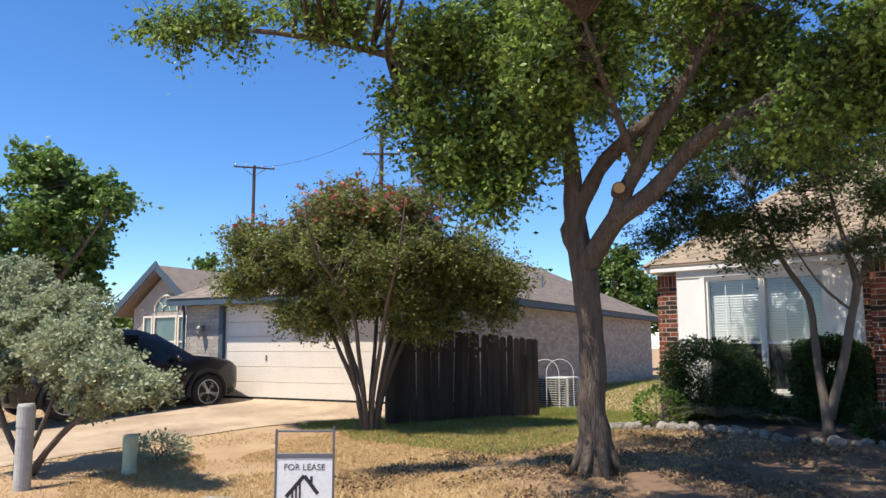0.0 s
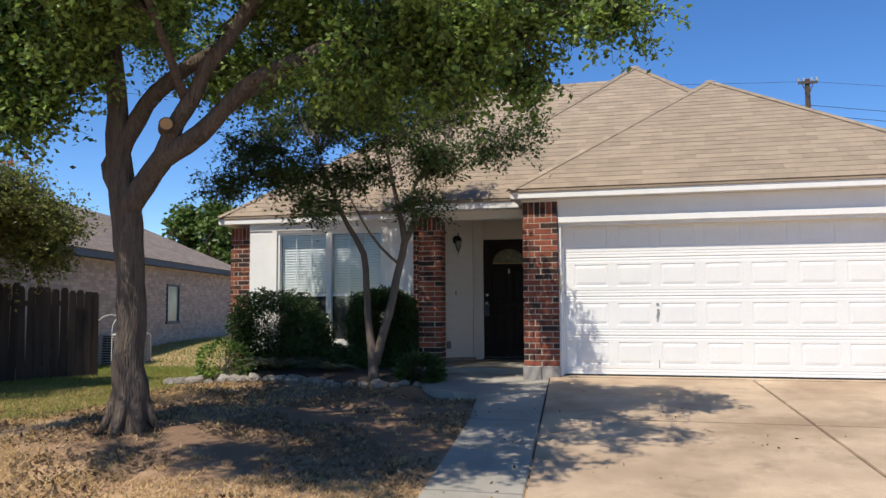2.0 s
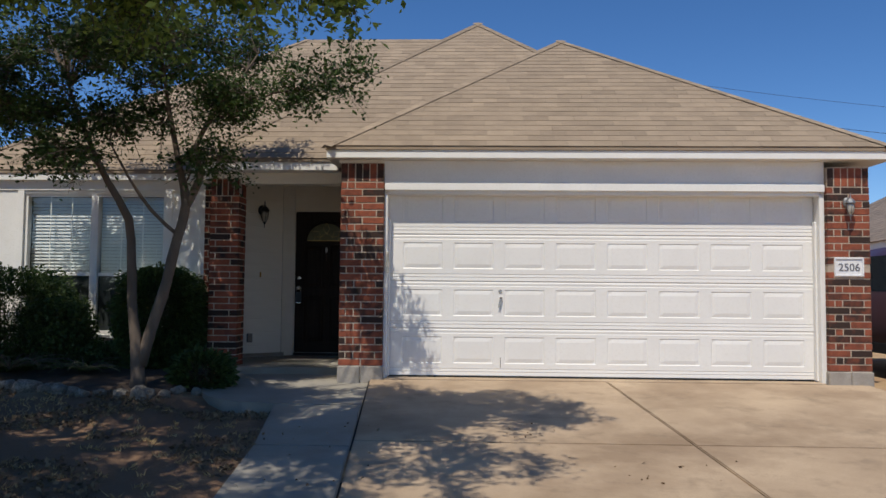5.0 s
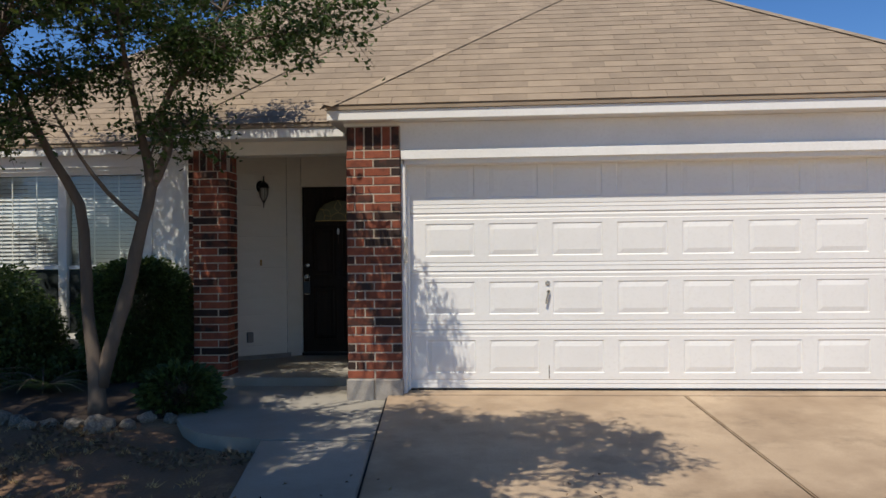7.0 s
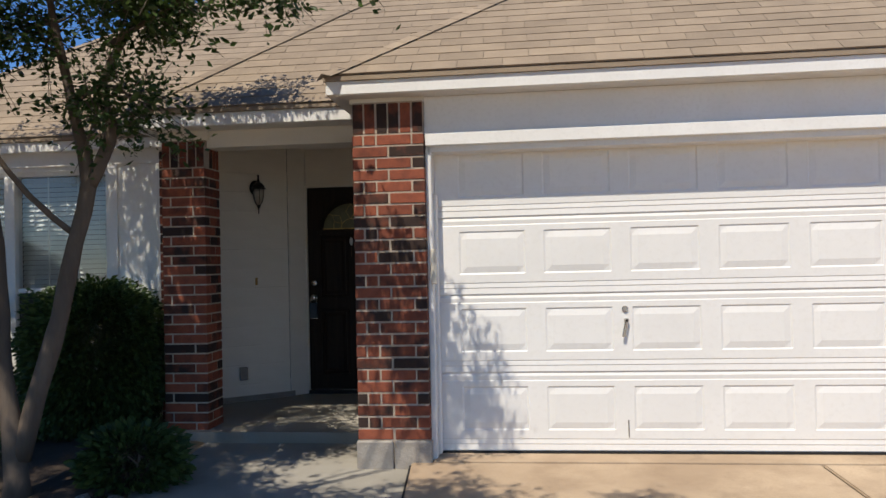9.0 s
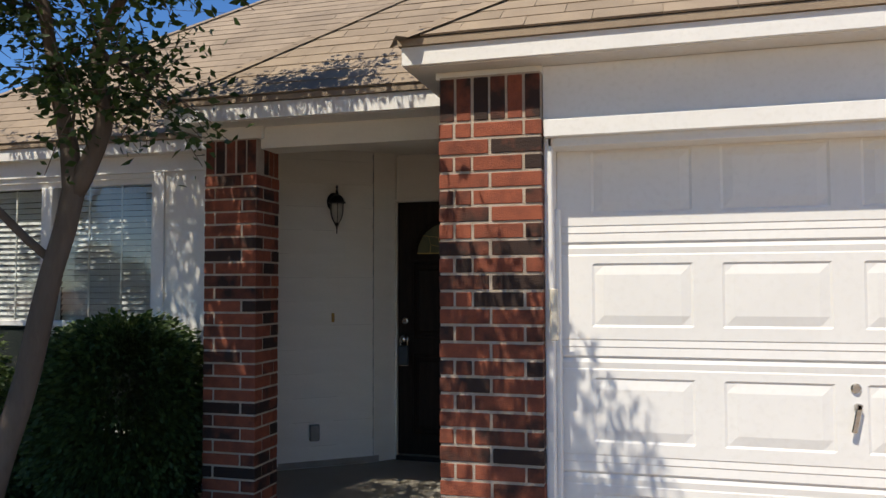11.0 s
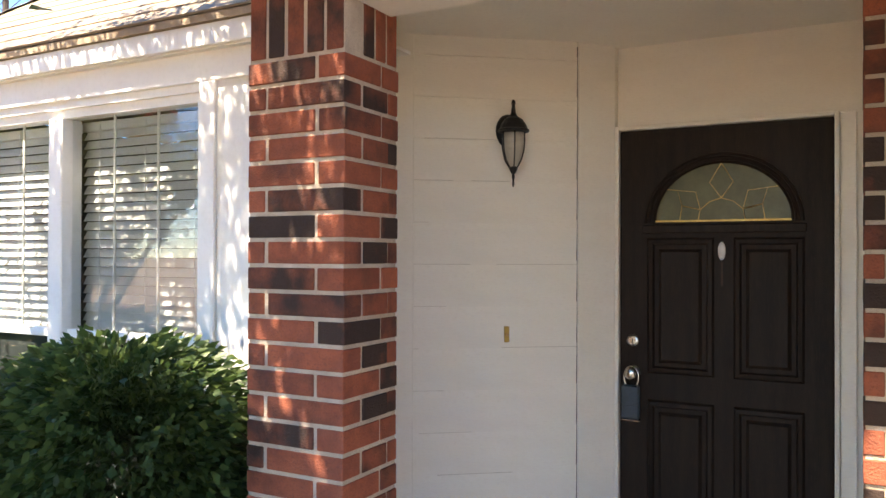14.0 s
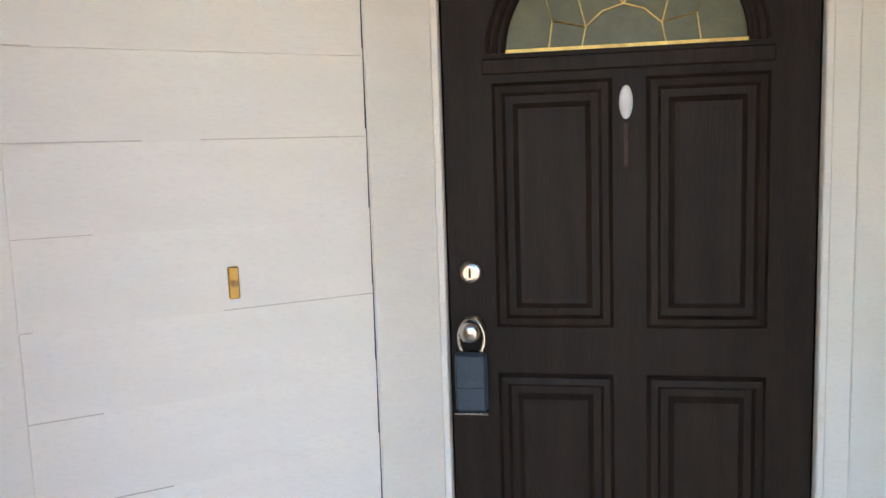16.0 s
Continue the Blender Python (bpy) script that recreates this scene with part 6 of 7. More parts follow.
def n_roof():
    z = 2.20
    base = [(-1.55, -0.36, z), (5.83, -0.36, z), (5.83, 17.5, z), (-9.0, 17.5, z), (-9.0, 5.0, z), (-1.55, 5.0, z)]
    a1, a2 = (2.15, 3.3, 4.0), (2.15, 13.9, 4.0)
    a3, a4 = (-5.3, 8.6, 4.0), (-5.3, 13.9, 4.0)
    v = base + [a1, a2, a3]
    f = [(0, 1, 6), (1, 2, 7, 6), (2, 3, 7), (5, 0, 6), (4, 5, 6, 7), (3, 4, 7), (5, 4, 3, 2, 1, 0)]
    r = link_mesh("roof", v, f, SHINGLE_N, neighbour)
    tabs = shingle_rows(((5.83, -0.36, z), (5.83, 17.5, z), a2, a1), tab=0.33, seed=3) + shingle_rows(((-1.55, -0.36, z), (5.83, -0.36, z), a1, a1), tab=0.33, seed=4)
    tv, tf = tab_geometry(tabs)
    o = link_mesh("shingles", tv, tf, SHINGLE_N, r)
    o["kind"] = "stuff"
    part("vent_pipe", tube_bm([(4.6, 8.0, 2.7), (4.6, 8.0, 3.15)], 0.05, 8), GALV, r)
    # front gable
    p = (-3.55, 1.2, 3.25)
    g = bmesh.new()
    for side in (-1, 1):
        e = (-3.55 + side * 1.62, 1.2, 1.98)
        q = [g.verts.new(c) for c in (p, e, (e[0], 6.0, e[2]), (p[0], 6.0, p[2]))]
        g.faces.new(q)
        q2 = [g.verts.new((c[0], c[1], c[2] - 0.06)) for c in (p, e, (e[0], 6.0, e[2]), (p[0], 6.0, p[2]))]
        g.faces.new(q2[::-1])
        g.faces.new((q[0], q2[0], q2[1], q[1]))
    part("gable_roof", g, SHINGLE_N, r)
    g = bmesh.new()
    for side in (-1, 1):
        d = Vector((side * 1.62, 0, -1.27))
        L = d.length
        box(g, 0, L, -0.02, 0.02, -0.17, 0.0, 0, Matrix.Translation((-3.55, 1.19, 3.24)) @ Matrix.Rotation(-math.atan2(d.z, d.x), 4, "Y"))
    part("barge_board", g, NBLUE, r)


n_roof()


def n_arch_window():
    w = thing("window_3", "arched window group in the pale brick gable", "window", kind="structure", at=NM)
    cx, y, zs = -3.50, 1.49, 2.05
    n = 14
    bm = bmesh.new()
    vs = [bm.verts.new((cx + 0.40 * math.cos(math.pi * i / n), y, zs + 0.40 * math.sin(math.pi * i / n))) for i in range(n + 1)]
    bm.faces.new(vs)
    part("arch_pane", bm, CURTAINED, w)
    for r, mt in ((0.42, NDOOR), (0.15, NDOOR)):
        part("arch_frame", tube_bm([(cx + r * math.cos(math.pi * i / n), y - 0.02, zs + r * math.sin(math.pi * i / n)) for i in range(n + 1)], 0.028 if r > 0.3 else 0.014, 6), mt, w)
    for a in (45, 90, 135):
        c, s = math.cos(radians(a)), math.sin(radians(a))
        part("arch_bar", tube_bm([(cx + 0.14 * c, y - 0.02, zs + 0.14 * s), (cx + 0.41 * c, y - 0.02, zs + 0.41 * s)], 0.012, 5), NDOOR, w)
    for xa, xb in ((cx - 0.78, cx - 0.52), (cx - 0.38, cx + 0.38), (cx + 0.52, cx + 0.78)):
        part("pane", boxes((xa, xb, y - 0.01, y + 0.005, 0.6, 1.88)), CURTAINED, w)
        part("window_frame", boxes((xa - 0.05, xa, y - 0.05, y + 0.01, 0.55, 1.93), (xb, xb + 0.05, y - 0.05, y + 0.01, 0.55, 1.93), (xa, xb, y - 0.05, y + 0.01, 1.88, 1.93), (xa, xb, y - 0.04, y + 0.01, 1.22, 1.26)), NDOOR, w)


n_arch_window()
carriage_lamp("wall_lantern", "small dark wall lantern on the pale brick wall", NM @ Vector((-0.62, -0.02, 1.50)), (NM.to_3x3() @ Vector((0, -1, 0))), GALV)
ndrive = thing("neighbour_driveway", "pale concrete driveway of the house next door", "driveway", kind="structure")
bm = bmesh.new()
NX, NY = 12, 26
grid = []
for j in range(NY + 1):
    row = []
    for i in range(NX + 1):
        k, f = i / NX, j / NY
        head = NM @ Vector((-0.8 + 5.75 * k, 0.05, 0))
        foot = Vector((-15.6 + 4.45 * k, -13.4, 0))
        mid = Vector((-15.7 + 4.60 * k, -3.9 + 0.5 * k, 0))
        p = head.lerp(mid, f * 5) if f < 0.2 else mid.lerp(foot, (f - 0.2) / 0.8)
        row.append(bm.verts.new((p.x, p.y, max(ground_z(p.x, p.y) + 0.014, -0.03 if j == 0 else -9))))
    grid.append(row)
for j in range(NY):
    for i in range(NX):
        bm.faces.new((grid[j][i], grid[j][i + 1], grid[j + 1][i + 1], grid[j + 1][i]))
part("slab", bm, CONCRETE, ndrive)


def fence():
    a, b = Vector((-9.55, -1.95, 0)), Vector((-8.33, 0.82, 0))
    d = (b - a)
    L = d.length
    t = thing("wooden_fence", "dark weathered leaning picket fence beside the pale brick house", "fence", at=Matrix.Translation(a) @ Matrix.Rotation(math.atan2(d.y, d.x), 4, "Z"))
    rng = random.Random(3)
    x = 0.0
    while x < L:
        w = rng.uniform(0.125, 0.145)
        h = 1.50 - 0.24 * x / L + rng.uniform(-0.035, 0.03)
        bm = bmesh.new()
        z0 = -0.42
        vs = [(-w / 2, z0), (w / 2, z0), (w / 2, h - 0.05), (w / 2 - 0.03, h), (-w / 2 + 0.03, h), (-w / 2, h - 0.05)]
        f = [bm.verts.new((p[0], 0, p[1])) for p in vs]
        g = [bm.verts.new((p[0], 0.018, p[1])) for p in vs]
        bm.faces.new(f)
        bm.faces.new(g[::-1])
        for k in range(6):
            bm.faces.new((f[k], g[k], g[(k + 1) % 6], f[(k + 1) % 6]))
        o = part("picket", bm, FENCEWOOD, t)
        o.matrix_basis = pose(x + w / 2, rng.uniform(-0.006, 0.006), 0, rng.uniform(-1.5, 1.5), rng.uniform(-1.2, 1.2), rng.uniform(-3, 3))
        x += w + rng.uniform(0.001, 0.012)
    for z in (0.0, 1.0):
        part("rail", boxes((0, L, 0.025, 0.065, z, z + 0.09)), FENCEWOOD, t)
    for xx in (0.05, L / 2, L - 0.06):
        part("post", boxes((xx - 0.045, xx + 0.045, 0.065, 0.155, -0.45, 1.25)), FENCEWOOD, t)


fence()


def condenser():
    x, y = -9.62, 3.45
    z = ground_z(x, y)
    t = thing("air_conditioner", "grey outdoor air conditioning condenser on a pad", "air conditioner", at=pose(x, y, z, 0, 0, 14))
    s, h = 0.38, 0.66
    part("pad", boxes((-0.48, 0.48, -0.48, 0.48, -0.1, 0.03)), FOUND, t)
    part("core", boxes((-s + 0.03, s - 0.03, -s + 0.03, s - 0.03, 0.04, h - 0.03)), BLACK, t)
    part("top", boxes((-s, s, -s, s, h - 0.04, h), bevel=0.01), LOUVRE, t)
    for cx in (-s, s):
        for cy in (-s, s):
            part("corner_post", boxes((cx - 0.025, cx + 0.025, cy - 0.025, cy + 0.025, 0.03, h - 0.04)), LOUVRE, t)
    for k in range(11):
        z0 = 0.06 + k * 0.052
        part("louvre", boxes((-s + 0.03, s - 0.03, -s - 0.004, -s + 0.012, z0, z0 + 0.018), (s - 0.012, s + 0.004, -s + 0.03, s - 0.03, z0, z0 + 0.018), (-s - 0.004, -s + 0.012, -s + 0.03, s - 0.03, z0, z0 + 0.018)), LOUVRE, t)
    for k in range(7):
        xx = -s + 0.06 + k * 0.107
        part("guard_bar", boxes((xx - 0.004, xx + 0.004, -s - 0.012, -s - 0.004, 0.05, h - 0.03)), LOUVRE, t)


condenser()
for k, dx in enumerate((0.0, 0.34)):
    t = thing("garden_hoop", "thin pale wire garden hoop in front of the condenser", "wire hoop", "garden hoops")
    x, y = -9.45 + dx * 0.7, 2.75 + dx * 0.65
    z = ground_z(x, y)
    pts = [(x + 0.30 * math.cos(a) * 0.74, y + 0.30 * math.cos(a) * 0.68, z + 0.78 + 0.30 * math.sin(a)) for a in [math.pi * i / 12 for i in range(13)]]
    pts = [(pts[0][0], pts[0][1], z - 0.05)] + pts + [(pts[-1][0], pts[-1][1], z - 0.05)]
    part("wire", tube_bm(pts, 0.008, 5), SIGNWHITE, t)


# ---- vehicles ----
def car(name, label, at, paint, length=4.7, width=1.9, height=1.68):
    """A tall family car: lofted body, glass, bumpers, lights, four wheels. Nose towards +y."""
    t = thing(name, label, "car", at=at)
    h2 = width / 2
    # stations along y from the tail (-) to the nose (+): y, sill z, belt z, roof z or None, half width
    st = [(-0.50, 0.45, 0.85, 0.86, 0.78), (-0.485, 0.30, 0.98, 1.10, 0.90), (-0.44, 0.24, 1.02, 1.50, 0.96), (-0.36, 0.22, 1.02, 1.63, 1.0), (-0.15, 0.20, 1.0, 1.68, 1.0), (0.02, 0.20, 0.98, 1.65, 1.0), (0.12, 0.20, 0.97, 1.50, 1.0), (0.26, 0.20, 1.0, 1.12, 1.0), (0.36, 0.22, 0.99, 1.07, 0.99), (0.45, 0.25, 0.94, 1.0, 0.96), (0.485, 0.30, 0.84, 0.92, 0.90), (0.50, 0.40, 0.70, 0.78, 0.80)]
    bm = bmesh.new()
    rings = []
    for fy, zs, zb, zr, fw in st:
        w = h2 * fw
        wr = w * (0.78 if zr - zb > 0.2 else 0.86)
        prof = [(w * 0.80, zs), (w * 0.97, zs + 0.10), (w, zs + (zb - zs) * 0.5), (w * 0.985, zb), (wr + (w * 0.97 - wr) * 0.35, zb + (zr - zb) * 0.7), (wr, zr - 0.03 * (zr - zb)), (wr * 0.7, zr)]
        full = [(x, z) for x, z in prof] + [(-x, z) for x, z in reversed(prof)]
        rings.append([bm.verts.new((x, fy * length, z * height / 1.68)) for x, z in full])
    n = len(rings[0])
    for a, b in zip(rings, rings[1:]):
        for i in range(n):
            bm.faces.new((a[i], a[(i + 1) % n], b[(i + 1) % n], b[i]))
    bm.faces.new(rings[0])
    bm.faces.new(rings[-1][::-1])
    body = part("body", bm, paint, t, smooth=True)
    for sx in (-1, 1):
        for ya, yb, za, zb2 in ((-0.36, -0.17, 1.06, 1.50), (-0.155, 0.00, 1.05, 1.53), (0.015, 0.15, 1.04, 1.44)):
            bm = bmesh.new()
            xa, xb = h2 * 0.965, h2 * 0.855
            top = yb if yb < 0.1 else 0.06
            vs = [bm.verts.new((sx * (xa + 0.012), ya * length, za)), bm.verts.new((sx * (xa + 0.012), yb * length + (0.25 if yb > 0.1 else 0), za)), bm.verts.new((sx * (xb + 0.012), top * length, zb2)), bm.verts.new((sx * (xb + 0.012), ya * length, zb2))]
            bm.faces.new(vs)
            bmesh.ops.solidify(bm, geom=bm.faces[:], thickness=0.01)
            part("side_window", bm, CARGLASS, body)
        bm = bmesh.new()
        bmesh.ops.create_uvsphere(bm, u_segments=10, v_segments=7, radius=1, matrix=Matrix.Translation((sx * (h2 + 0.09), 0.16 * length, 1.06)) @ Matrix.Diagonal((0.11, 0.06, 0.08, 1)))
        part("mirror", bm, paint, t, smooth=True)
        part("sill", boxes((sx * h2 * 0.97 - 0.02, sx * h2 * 0.97 + 0.02, -0.26 * length, 0.22 * length, 0.22, 0.36), bevel=0.008), BLACK, t)
        part("headlight", boxes((sx * h2 * 0.72 - 0.16, sx * h2 * 0.72 + 0.16, 0.455 * length, 0.475 * length, 0.66, 0.80), bevel=0.02), LAMPGLASS, t)
        part("door_handle", boxes((sx * h2 - 0.012, sx * h2 + 0.02, -0.02 * length, 0.03 * length, 0.93, 0.96), bevel=0.005), paint, t)
        for fy in (-0.305, 0.315):
            wheel = new("wheel")
            wheel.parent = t
            wheel.matrix_basis = pose(sx * (h2 - 0.045), fy * length, 0.36, 0, 90 * sx, 0)
            bm = bmesh.new()
            lathe(bm, [(0.25, -0.11), (0.33, -0.11), (0.36, -0.08), (0.365, 0.0), (0.36, 0.09), (0.33, 0.115), (0.25, 0.115)], 32)
            part("tyre", bm, RUBBER, wheel, smooth=False)
            bm = bmesh.new()
            lathe(bm, [(0.25, 0.0), (0.25, 0.118), (0.235, 0.12), (0.22, 0.06), (0.05, 0.055)], 28)
            for k in range(5):
                for dd in (-7, 7):
                    box(bm, 0.02, 0.235, -0.021, 0.021, 0.07, 0.115, 0.0, pose(0, 0, 0, 0, 0, 72 * k + dd))
            lathe(bm, [(0.06, 0.05), (0.06, 0.112), (0.04, 0.118)], 14)
            part("rim", bm, ALLOY, wheel)
            bm = bmesh.new()
            pts = [(sx * (h2 + 0.004), fy * length + 0.43 * math.cos(a), 0.36 + 0.43 * math.sin(a)) for a in [math.pi * (-0.06 + 1.12 * i / 16) for i in range(17)]]
            part("wheel_arch", tube_bm(pts, 0.055, 8), BLACK, t)
            part("wheel_well", boxes((sx * (h2 - 0.13) - 0.12, sx * (h2 - 0.13) + 0.115, fy * length - 0.40, fy * length + 0.40, 0.22, 0.74), bevel=0.06), BLACK, t)
    bm = bmesh.new()
    vs = [bm.verts.new(c) for c in ((-h2 * 0.78, 0.262 * length, 1.07), (h2 * 0.78, 0.262 * length, 1.07), (h2 * 0.66, 0.105 * length, 1.56), (-h2 * 0.66, 0.105 * length, 1.56))]
    bm.faces.new(vs)
    bmesh.ops.solidify(bm, geom=bm.faces[:], thickness=0.01)
    part("windscreen", bm, CARGLASS, body)
    part("front_bumper", boxes((-h2 * 0.74, h2 * 0.74, 0.478 * length, 0.506 * length, 0.34, 0.52), bevel=0.03), BLACK, t)
    part("rear_bumper", boxes((-h2 * 0.8, h2 * 0.8, -0.507 * length, -0.48 * length, 0.36, 0.60), bevel=0.03), BLACK, t)
    return t


car("parked_car", "glossy black family car parked on the pale driveway", pose(-14.98, -4.36, -0.20, 0.8, 0, 2), CARBLACK)
car("parked_car", "dark maroon car parked beyond the garage corner", pose(7.35, 2.2, -0.02, 0, 0, 0), CARRED)

# ---- the house on the other side ----
RM = pose(9.2, 6.6, 0, 0, 0, -6)
right_house = thing("far_side_house", "low tan house with a brown hip roof past the garage", "house", at=RM)
part("wall", boxes((0.4, 10.0, 0.4, 11.0, -0.3, 2.0)), NBRICK, right_house)
part("fascia", boxes((0.0, 10.4, 0.0, 0.04, 1.92, 2.06), (0.0, 0.04, 0.04, 11.4, 1.92, 2.06)), WHITE, right_house)
part("garage_door", boxes(*[(1.4, 6.2, 0.33, 0.39, 0.02 + 0.45 * k, 0.02 + 0.45 * k + 0.44) for k in range(4)], bevel=0.01), NDOOR, right_house)
v, f = [(-0.05, -0.05, 2.06), (10.45, -0.05, 2.06), (10.45, 11.45, 2.06), (-0.05, 11.45, 2.06), (5.2, 5.2, 5.0), (5.2, 6.2, 5.0)], [(0, 1, 4), (1, 2, 5, 4), (2, 3, 5), (3, 0, 4, 5), (3, 2, 1, 0)]
rr = link_mesh("roof", v, f, SHINGLE_N, right_house)
tv, tf = tab_geometry(shingle_rows((v[0], v[1], v[4], v[4]), tab=0.33, seed=8) + shingle_rows((v[3], v[0], v[4], v[5]), tab=0.33, seed=9))
o = link_mesh("shingles", tv, tf, SHINGLE_N, rr)
o["kind"] = "stuff"

# ---- distance: poles, wires, trees ----
def utility_pole(label, x, y, top, arms, yaw):
    t = thing("utility_pole", label, "utility pole", at=pose(x, y, 0, 0, 0, yaw))
    part("pole", tube_bm([(0, 0, -0.6), (0, 0, top * 0.5), (0, 0, top)], [0.17, 0.15, 0.12], 10), POLEWOOD, t)
    for z, w, tilt in arms:
        bm = bmesh.new()
        box(bm, -w / 2, w / 2, -0.16, -0.10, -0.06, 0.06, 0.008, pose(0, 0, z, 0, tilt, 0))
        arm = part("cross_arm", bm, POLEWOOD, t)
        for k in (-0.46, -0.2, 0.2, 0.46):
            bm = bmesh.new()
            lathe(bm, [(0.03, 0.06), (0.06, 0.10), (0.045, 0.15), (0.06, 0.19), (0.03, 0.24)], 8, pose(0, 0, z, 0, tilt, 0) @ Matrix.Translation((w * k, -0.13, 0)))
            part("insulator", bm, LAMPGLASS, arm)
        for s in (-1, 1):
            part("brace", tube_bm([(s * w * 0.3, -0.13, z), (0, -0.13, z - 0.7)], 0.025, 5), POLEWOOD, t)
    return t


utility_pole("dark wooden utility pole with a wide cross arm", -50.7, 22.5, 15.2, [(15.0, 3.1, 0)], 60)
utility_pole("brown wooden utility pole with two cross arms", -32.3, 18.95, 14.0, [(13.6, 1.6, 18), (12.3, 2.2, 0)], 45)
utility_pole("pale utility pole top behind the roof", 9.35, 30.5, 12.1, [(11.9, 0.9, 0)], 0)


def wire(a, b, sag, r=0.012):
    a, b = Vector(a), Vector(b)
    pts = [a.lerp(b, i / 20) - Vector((0, 0, sag * 4 * (i / 20) * (1 - i / 20))) for i in range(21)]
    t = thing("overhead_wire", "thin dark overhead power line", "wire", "overhead wires")
    part("cable", tube_bm(pts, r, 5), SIGNDARK, t)


for dz, s in ((0.0, 0.7), (-1.2, 0.8), (-1.65, 0.9)):
    wire((9.35, 30.5, 12.0 + dz), (48, 36, 10.6 + dz * 1.3), s, 0.009 if dz > -1 else 0.014)
wire((-32.3, 18.95, 13.9), (9.35, 30.5, 12.0), 0.9, 0.009)
wire((-32.3, 18.95, 12.4), (9.35, 30.5, 10.8), 1.0, 0.012)
wire((-50.7, 22.5, 15.1), (-32.3, 18.95, 13.9), 0.6, 0.014)
wire((-32.3, 18.95, 12.3), (-27.0, 12.0, 6.0), 0.3, 0.02)


def far_tree(label, x, y, h, w, leaf, seed, twigs=420, size=0.28, low=0.25, name="background_tree"):
    z = ground_z(x, y)
    rng = random.Random(seed)
    stems = [([(x, y, z - 0.2), (x, y, z + h * 0.3), (x + 0.1 * w, y, z + h * 0.6), (x, y, z + h * 0.9)], [0.05 * h * 0.5, 0.018 * h, 0.012 * h, 0.03])]
    for k in range(4):
        a = 1.57 * k + rng.uniform(0, 1)
        stems.append(([(x, y, z + h * 0.25), (x + 0.4 * w * math.cos(a) * 0.5, y + 0.4 * w * math.sin(a) * 0.5, z + h * 0.45), (x + 0.4 * w * math.cos(a), y + 0.4 * w * math.sin(a), z + h * 0.65)], [0.012 * h, 0.009 * h, 0.02]))
    cl = [((x, y, z + h * 0.62), (w * 0.36, w * 0.36, h * 0.30), 2.0)]
    for k in range(9):
        a, q = rng.uniform(0, 6.28), rng.uniform(0.2, 0.42) * w
        cl.append(((x + q * math.cos(a), y + q * math.sin(a), z + h * rng.uniform(low + 0.08, 0.82)), (w * 0.17, w * 0.17, h * 0.13), 0.6))
    cl.append(((x, y, z + h * 0.88), (w * 0.2, w * 0.2, h * 0.1), 0.7))
    tree(name, label, stems, cl, BARK, leaf, size, 16, twigs, seed, w * 0.10, 0.02, aspect=0.65, branch_r=0.06, links=False, segs=7)


far_tree("tall dark leafy tree beyond the house next door", -31.0, -0.3, 9.2, 7.5, LEAF_PEAR, 61, 2000, 0.24, 0.12)
far_tree("rounded green tree behind the back yards", -18.3, 22.4, 6.4, 6.5, LEAF_FAR, 62, 700, 0.26)
far_tree("rounded green tree behind the back yards", -22.5, 20.5, 5.3, 5.5, LEAF_FAR, 63, 500, 0.26)
far_tree("rounded green tree behind the back yards", -13.5, 25.0, 6.2, 6.0, LEAF_FAR, 64, 500, 0.26)
far_tree("green tree behind the pale brick house", -33.0, 8.5, 5.6, 6.5, LEAF_FAR, 65, 450, 0.28)
far_tree("green tree behind the pale brick house", -27.5, 12.0, 5.2, 6.0, LEAF_FAR, 66, 450, 0.28)
far_tree("green tree past the far side of the garage", 16.0, 22.0, 5.0, 6.0, LEAF_FAR, 67, 450, 0.26)
far_tree("green tree past the far side of the garage", 21.5, 24.0, 5.4, 6.0, LEAF_FAR, 68, 350, 0.28)
far_tree("green tree far behind the side yard", -9.0, 34.0, 6.6, 8.0, LEAF_FAR, 69, 450, 0.32)
far_tree("green tree far behind the side yard", -38.0, 3.5, 6.0, 7.0, LEAF_FAR, 70, 400, 0.32)


# ---- grass and litter ----
def blades(name, label, n, region, material, height, seed, keep, lean=0.5):
    rs = np.random.RandomState(seed)
    x = rs.uniform(region[0], region[1], n * 3)
    y = rs.uniform(region[2], region[3], n * 3)
    pts = []
    for a, b in zip(x, y):
        if keep(a, b):
            pts.append((a, b, ground_z(a, b) + 0.008))
            if len(pts) >= n:
                break
    p = np.array(pts)
    n = len(p)
    h = height * rs.uniform(0.5, 1.4, n)[:, None]
    a = rs.uniform(0, 2 * np.pi, n)
    w = np.stack([np.cos(a), np.sin(a), np.zeros(n)], axis=1) * 0.006
    d = rs.normal(size=(n, 3)) * lean
    d[:, 2] = 1
    v = np.stack([p - w, p + w, p + d * h], axis=1).reshape(-1, 3)
    me = bpy.data.meshes.new(name)
    me.vertices.add(3 * n)
    me.vertices.foreach_set("co", v.reshape(-1))
    me.loops.add(3 * n)
    me.loops.foreach_set("vertex_index", np.arange(3 * n, dtype=np.int32))
    me.polygons.add(n)
    me.polygons.foreach_set("loop_start", np.arange(0, 3 * n, 3, dtype=np.int32))
    me.polygons.foreach_set("loop_total", np.full(n, 3, dtype=np.int32))
    me.materials.append(material)
    me.update(calc_edges=True)
    return tagged(new(name, me), label, "grass", kind="stuff")


def in_bed(x, y):
    return -5.95 < x < -1.75 and y > -0.75 - 0.15 * (x + 5) * (x > -5)


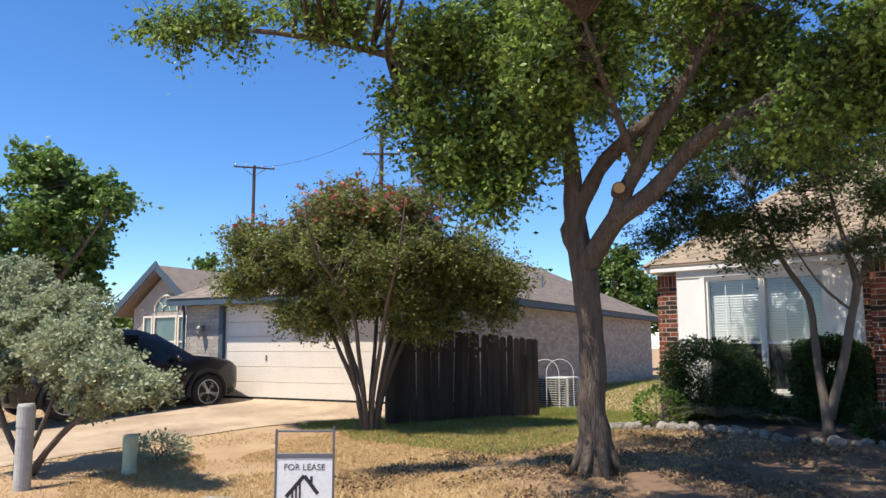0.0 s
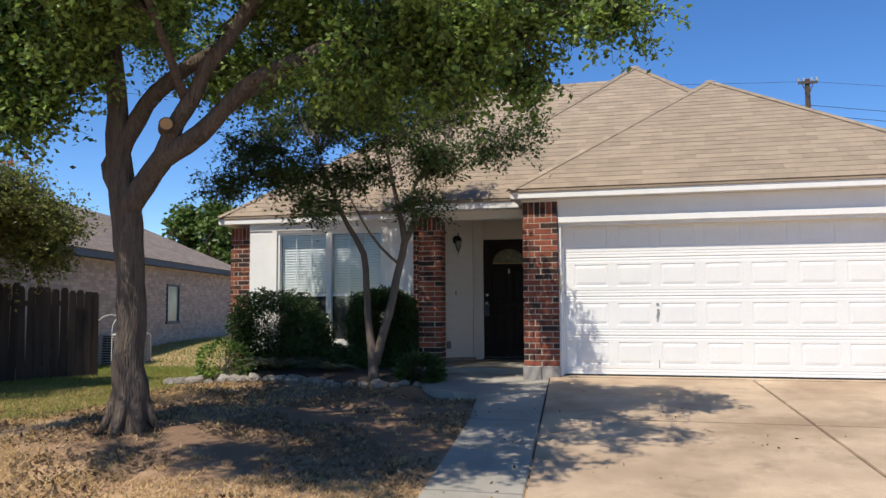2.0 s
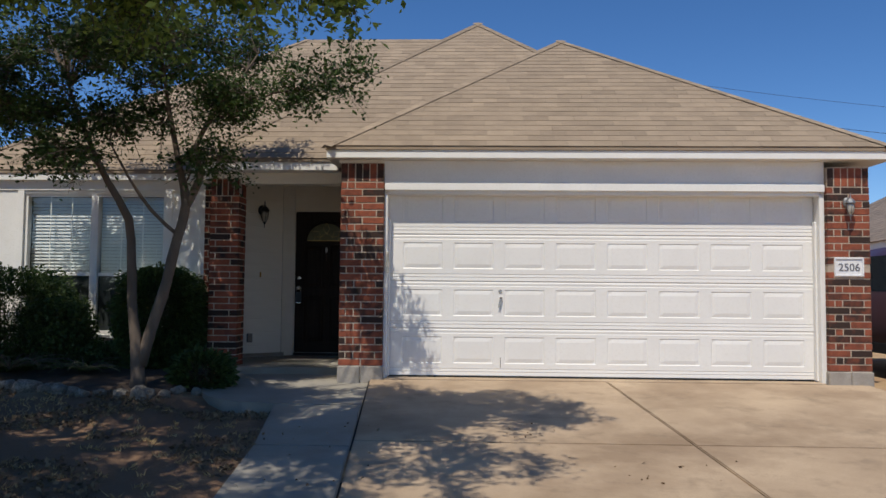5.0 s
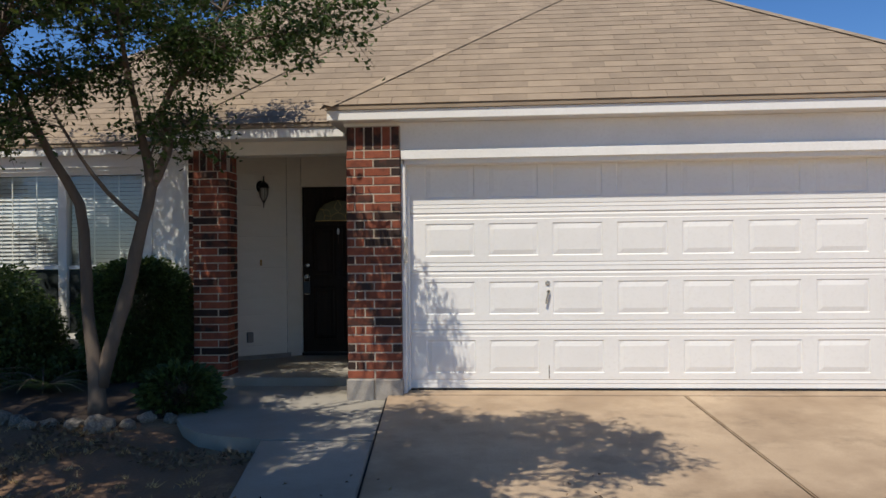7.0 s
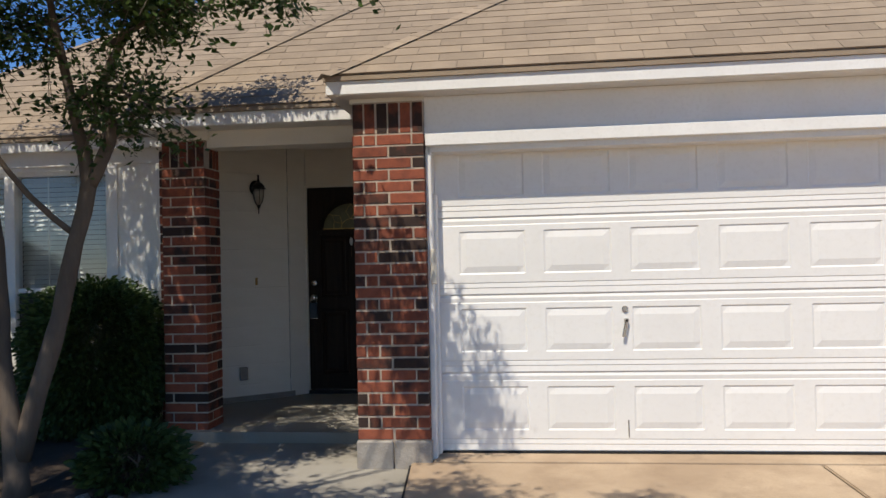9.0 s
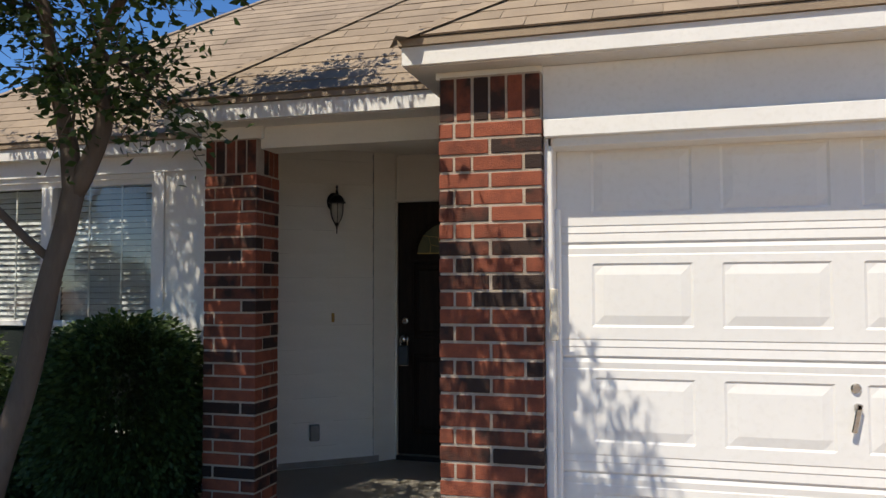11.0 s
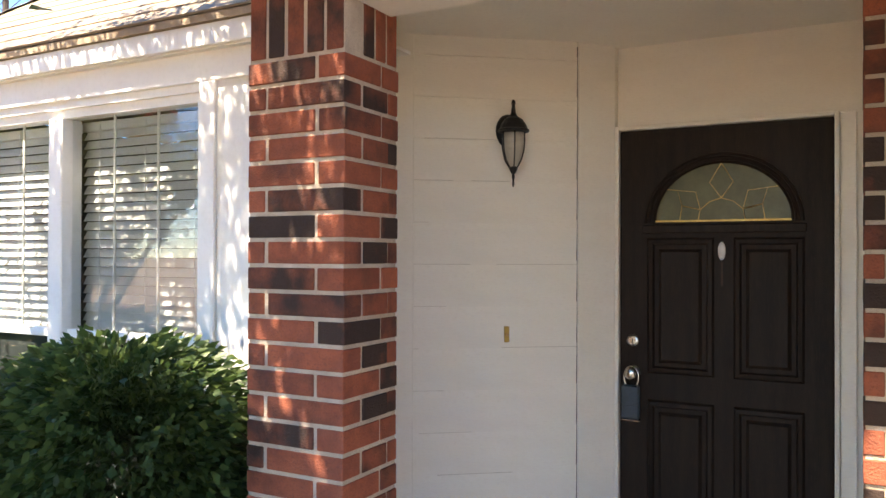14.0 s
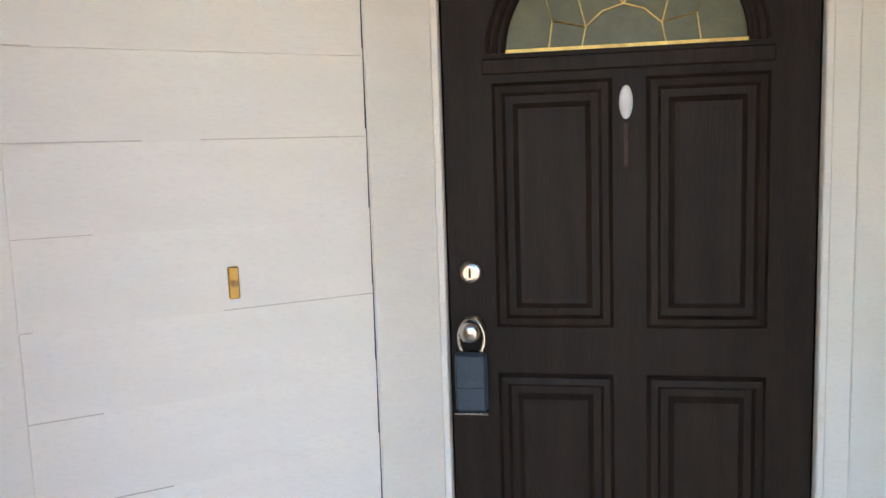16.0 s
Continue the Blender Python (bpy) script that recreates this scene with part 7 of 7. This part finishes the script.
def on_lawn(x, y):
    if x > -0.19 - 0.078 * y - 0.02 or in_bed(x, y):
        return False
    if y > -1.56 and x > -2.1:
        return False
    wx = np.interp(-y, [1.5, 3.03, 5.5, 8.6, 12.6], [-0.93, -0.72, -0.54, -0.32, 0.0])
    if y < -1.5 and x > wx:
        return False
    if y > 1.1 and x > -6.0:
        return False
    q = NM.inverted() @ Vector((x, y, 0))
    if -15.75 < x < -11.1 + 0.7 * max(0.0, min(1.0, (y + 3.4) / 2.4)) and y < 1.0 and q.y < 0.3:
        return False
    if -4.8 < q.x < 5.55 and q.y > 0:
        return False
    return True


def patchy(s, k, seed):
    return lambda x, y: on_lawn(x, y) and noise.noise((x * s + seed, y * s, seed)) > k


def bare(x, y):
    return (x + 2.6) ** 2 + (y + 3.2) ** 2 < 6.5 + 3.0 * noise.noise((x * 0.9, y * 0.9, 4.0))


def sparse_lawn(s, k, seed):
    thin = patchy(s, k, seed)
    return lambda x, y: thin(x, y) and (not bare(x, y) or noise.noise((x * 7.0, y * 7.0, 2.0)) > 0.34)


blades("dry_grass", "short dry straw-coloured lawn grass", 90000, (-9.5, 0, -9.5, -0.8), BLADE_DRY, 0.030, 71, sparse_lawn(0.8, -0.25, 3.0), 0.9)
blades("dry_grass", "short dry straw-coloured lawn grass", 30000, (-18, -3, -12, 1.5), BLADE_DRY, 0.035, 72, patchy(0.6, -0.2, 8.0), 0.9)
blades("green_grass", "greener grass along the fence and side yard", 45000, (-11.5, -5.5, -3.6, 3.0), BLADE_GREEN, 0.045, 73, lambda x, y: on_lawn(x, y) and y > -3.4 - 0.25 * (x + 9) + noise.noise((x, y, 2)) * 0.8, 0.6)
blades("green_grass", "bright green side yard grass", 30000, (-12.0, -5.9, 1.5, 14.0), BLADE_GREEN, 0.05, 74, on_lawn, 0.5)


def litter(n, region, seed, size, keep):
    rs = np.random.RandomState(seed)
    pts = []
    while len(pts) < n:
        x, y = rs.uniform(region[0], region[1]), rs.uniform(region[2], region[3])
        if keep(x, y):
            pts.append((x, y, ground_z(x, y) + 0.018))
    return tagged(leaves("fallen_leaves", pts, size, LITTER, None, seed, 0.6, 0.0), "dry fallen leaves scattered on the lawn", "leaf litter", kind="stuff")


litter(11000, (-6.5, -0.6, -6.5, -0.8), 81, 0.045, lambda x, y: on_lawn(x, y) and noise.noise((x * 1.1, y * 1.1, 5.0)) > -0.05)
litter(260, (-1.9, 3.2, -6.0, 0.3), 82, 0.035, lambda x, y: not on_lawn(x, y) and (x < 0.4 or noise.noise((x, y, 1.0)) > 0.1))

# ---- pieces of walls and roofs ----
for args in PIERS:
    lay_pier(*args)
for roof, face_list, single in SHINGLE_JOBS:
    rest = []
    done = 0
    for i, fc in enumerate(face_list):
        for tb in shingle_rows(fc, seed=7 + i):
            if single and i == 0 and done < 290:
                done += 1
                v, f = tab_geometry([tb])
                link_mesh("shingle", v, f, SHINGLE, roof)
            else:
                rest.append(tb)
    v, f = tab_geometry(rest)
    o = link_mesh("shingles", v, f, SHINGLE, roof)
    o["kind"] = "stuff"
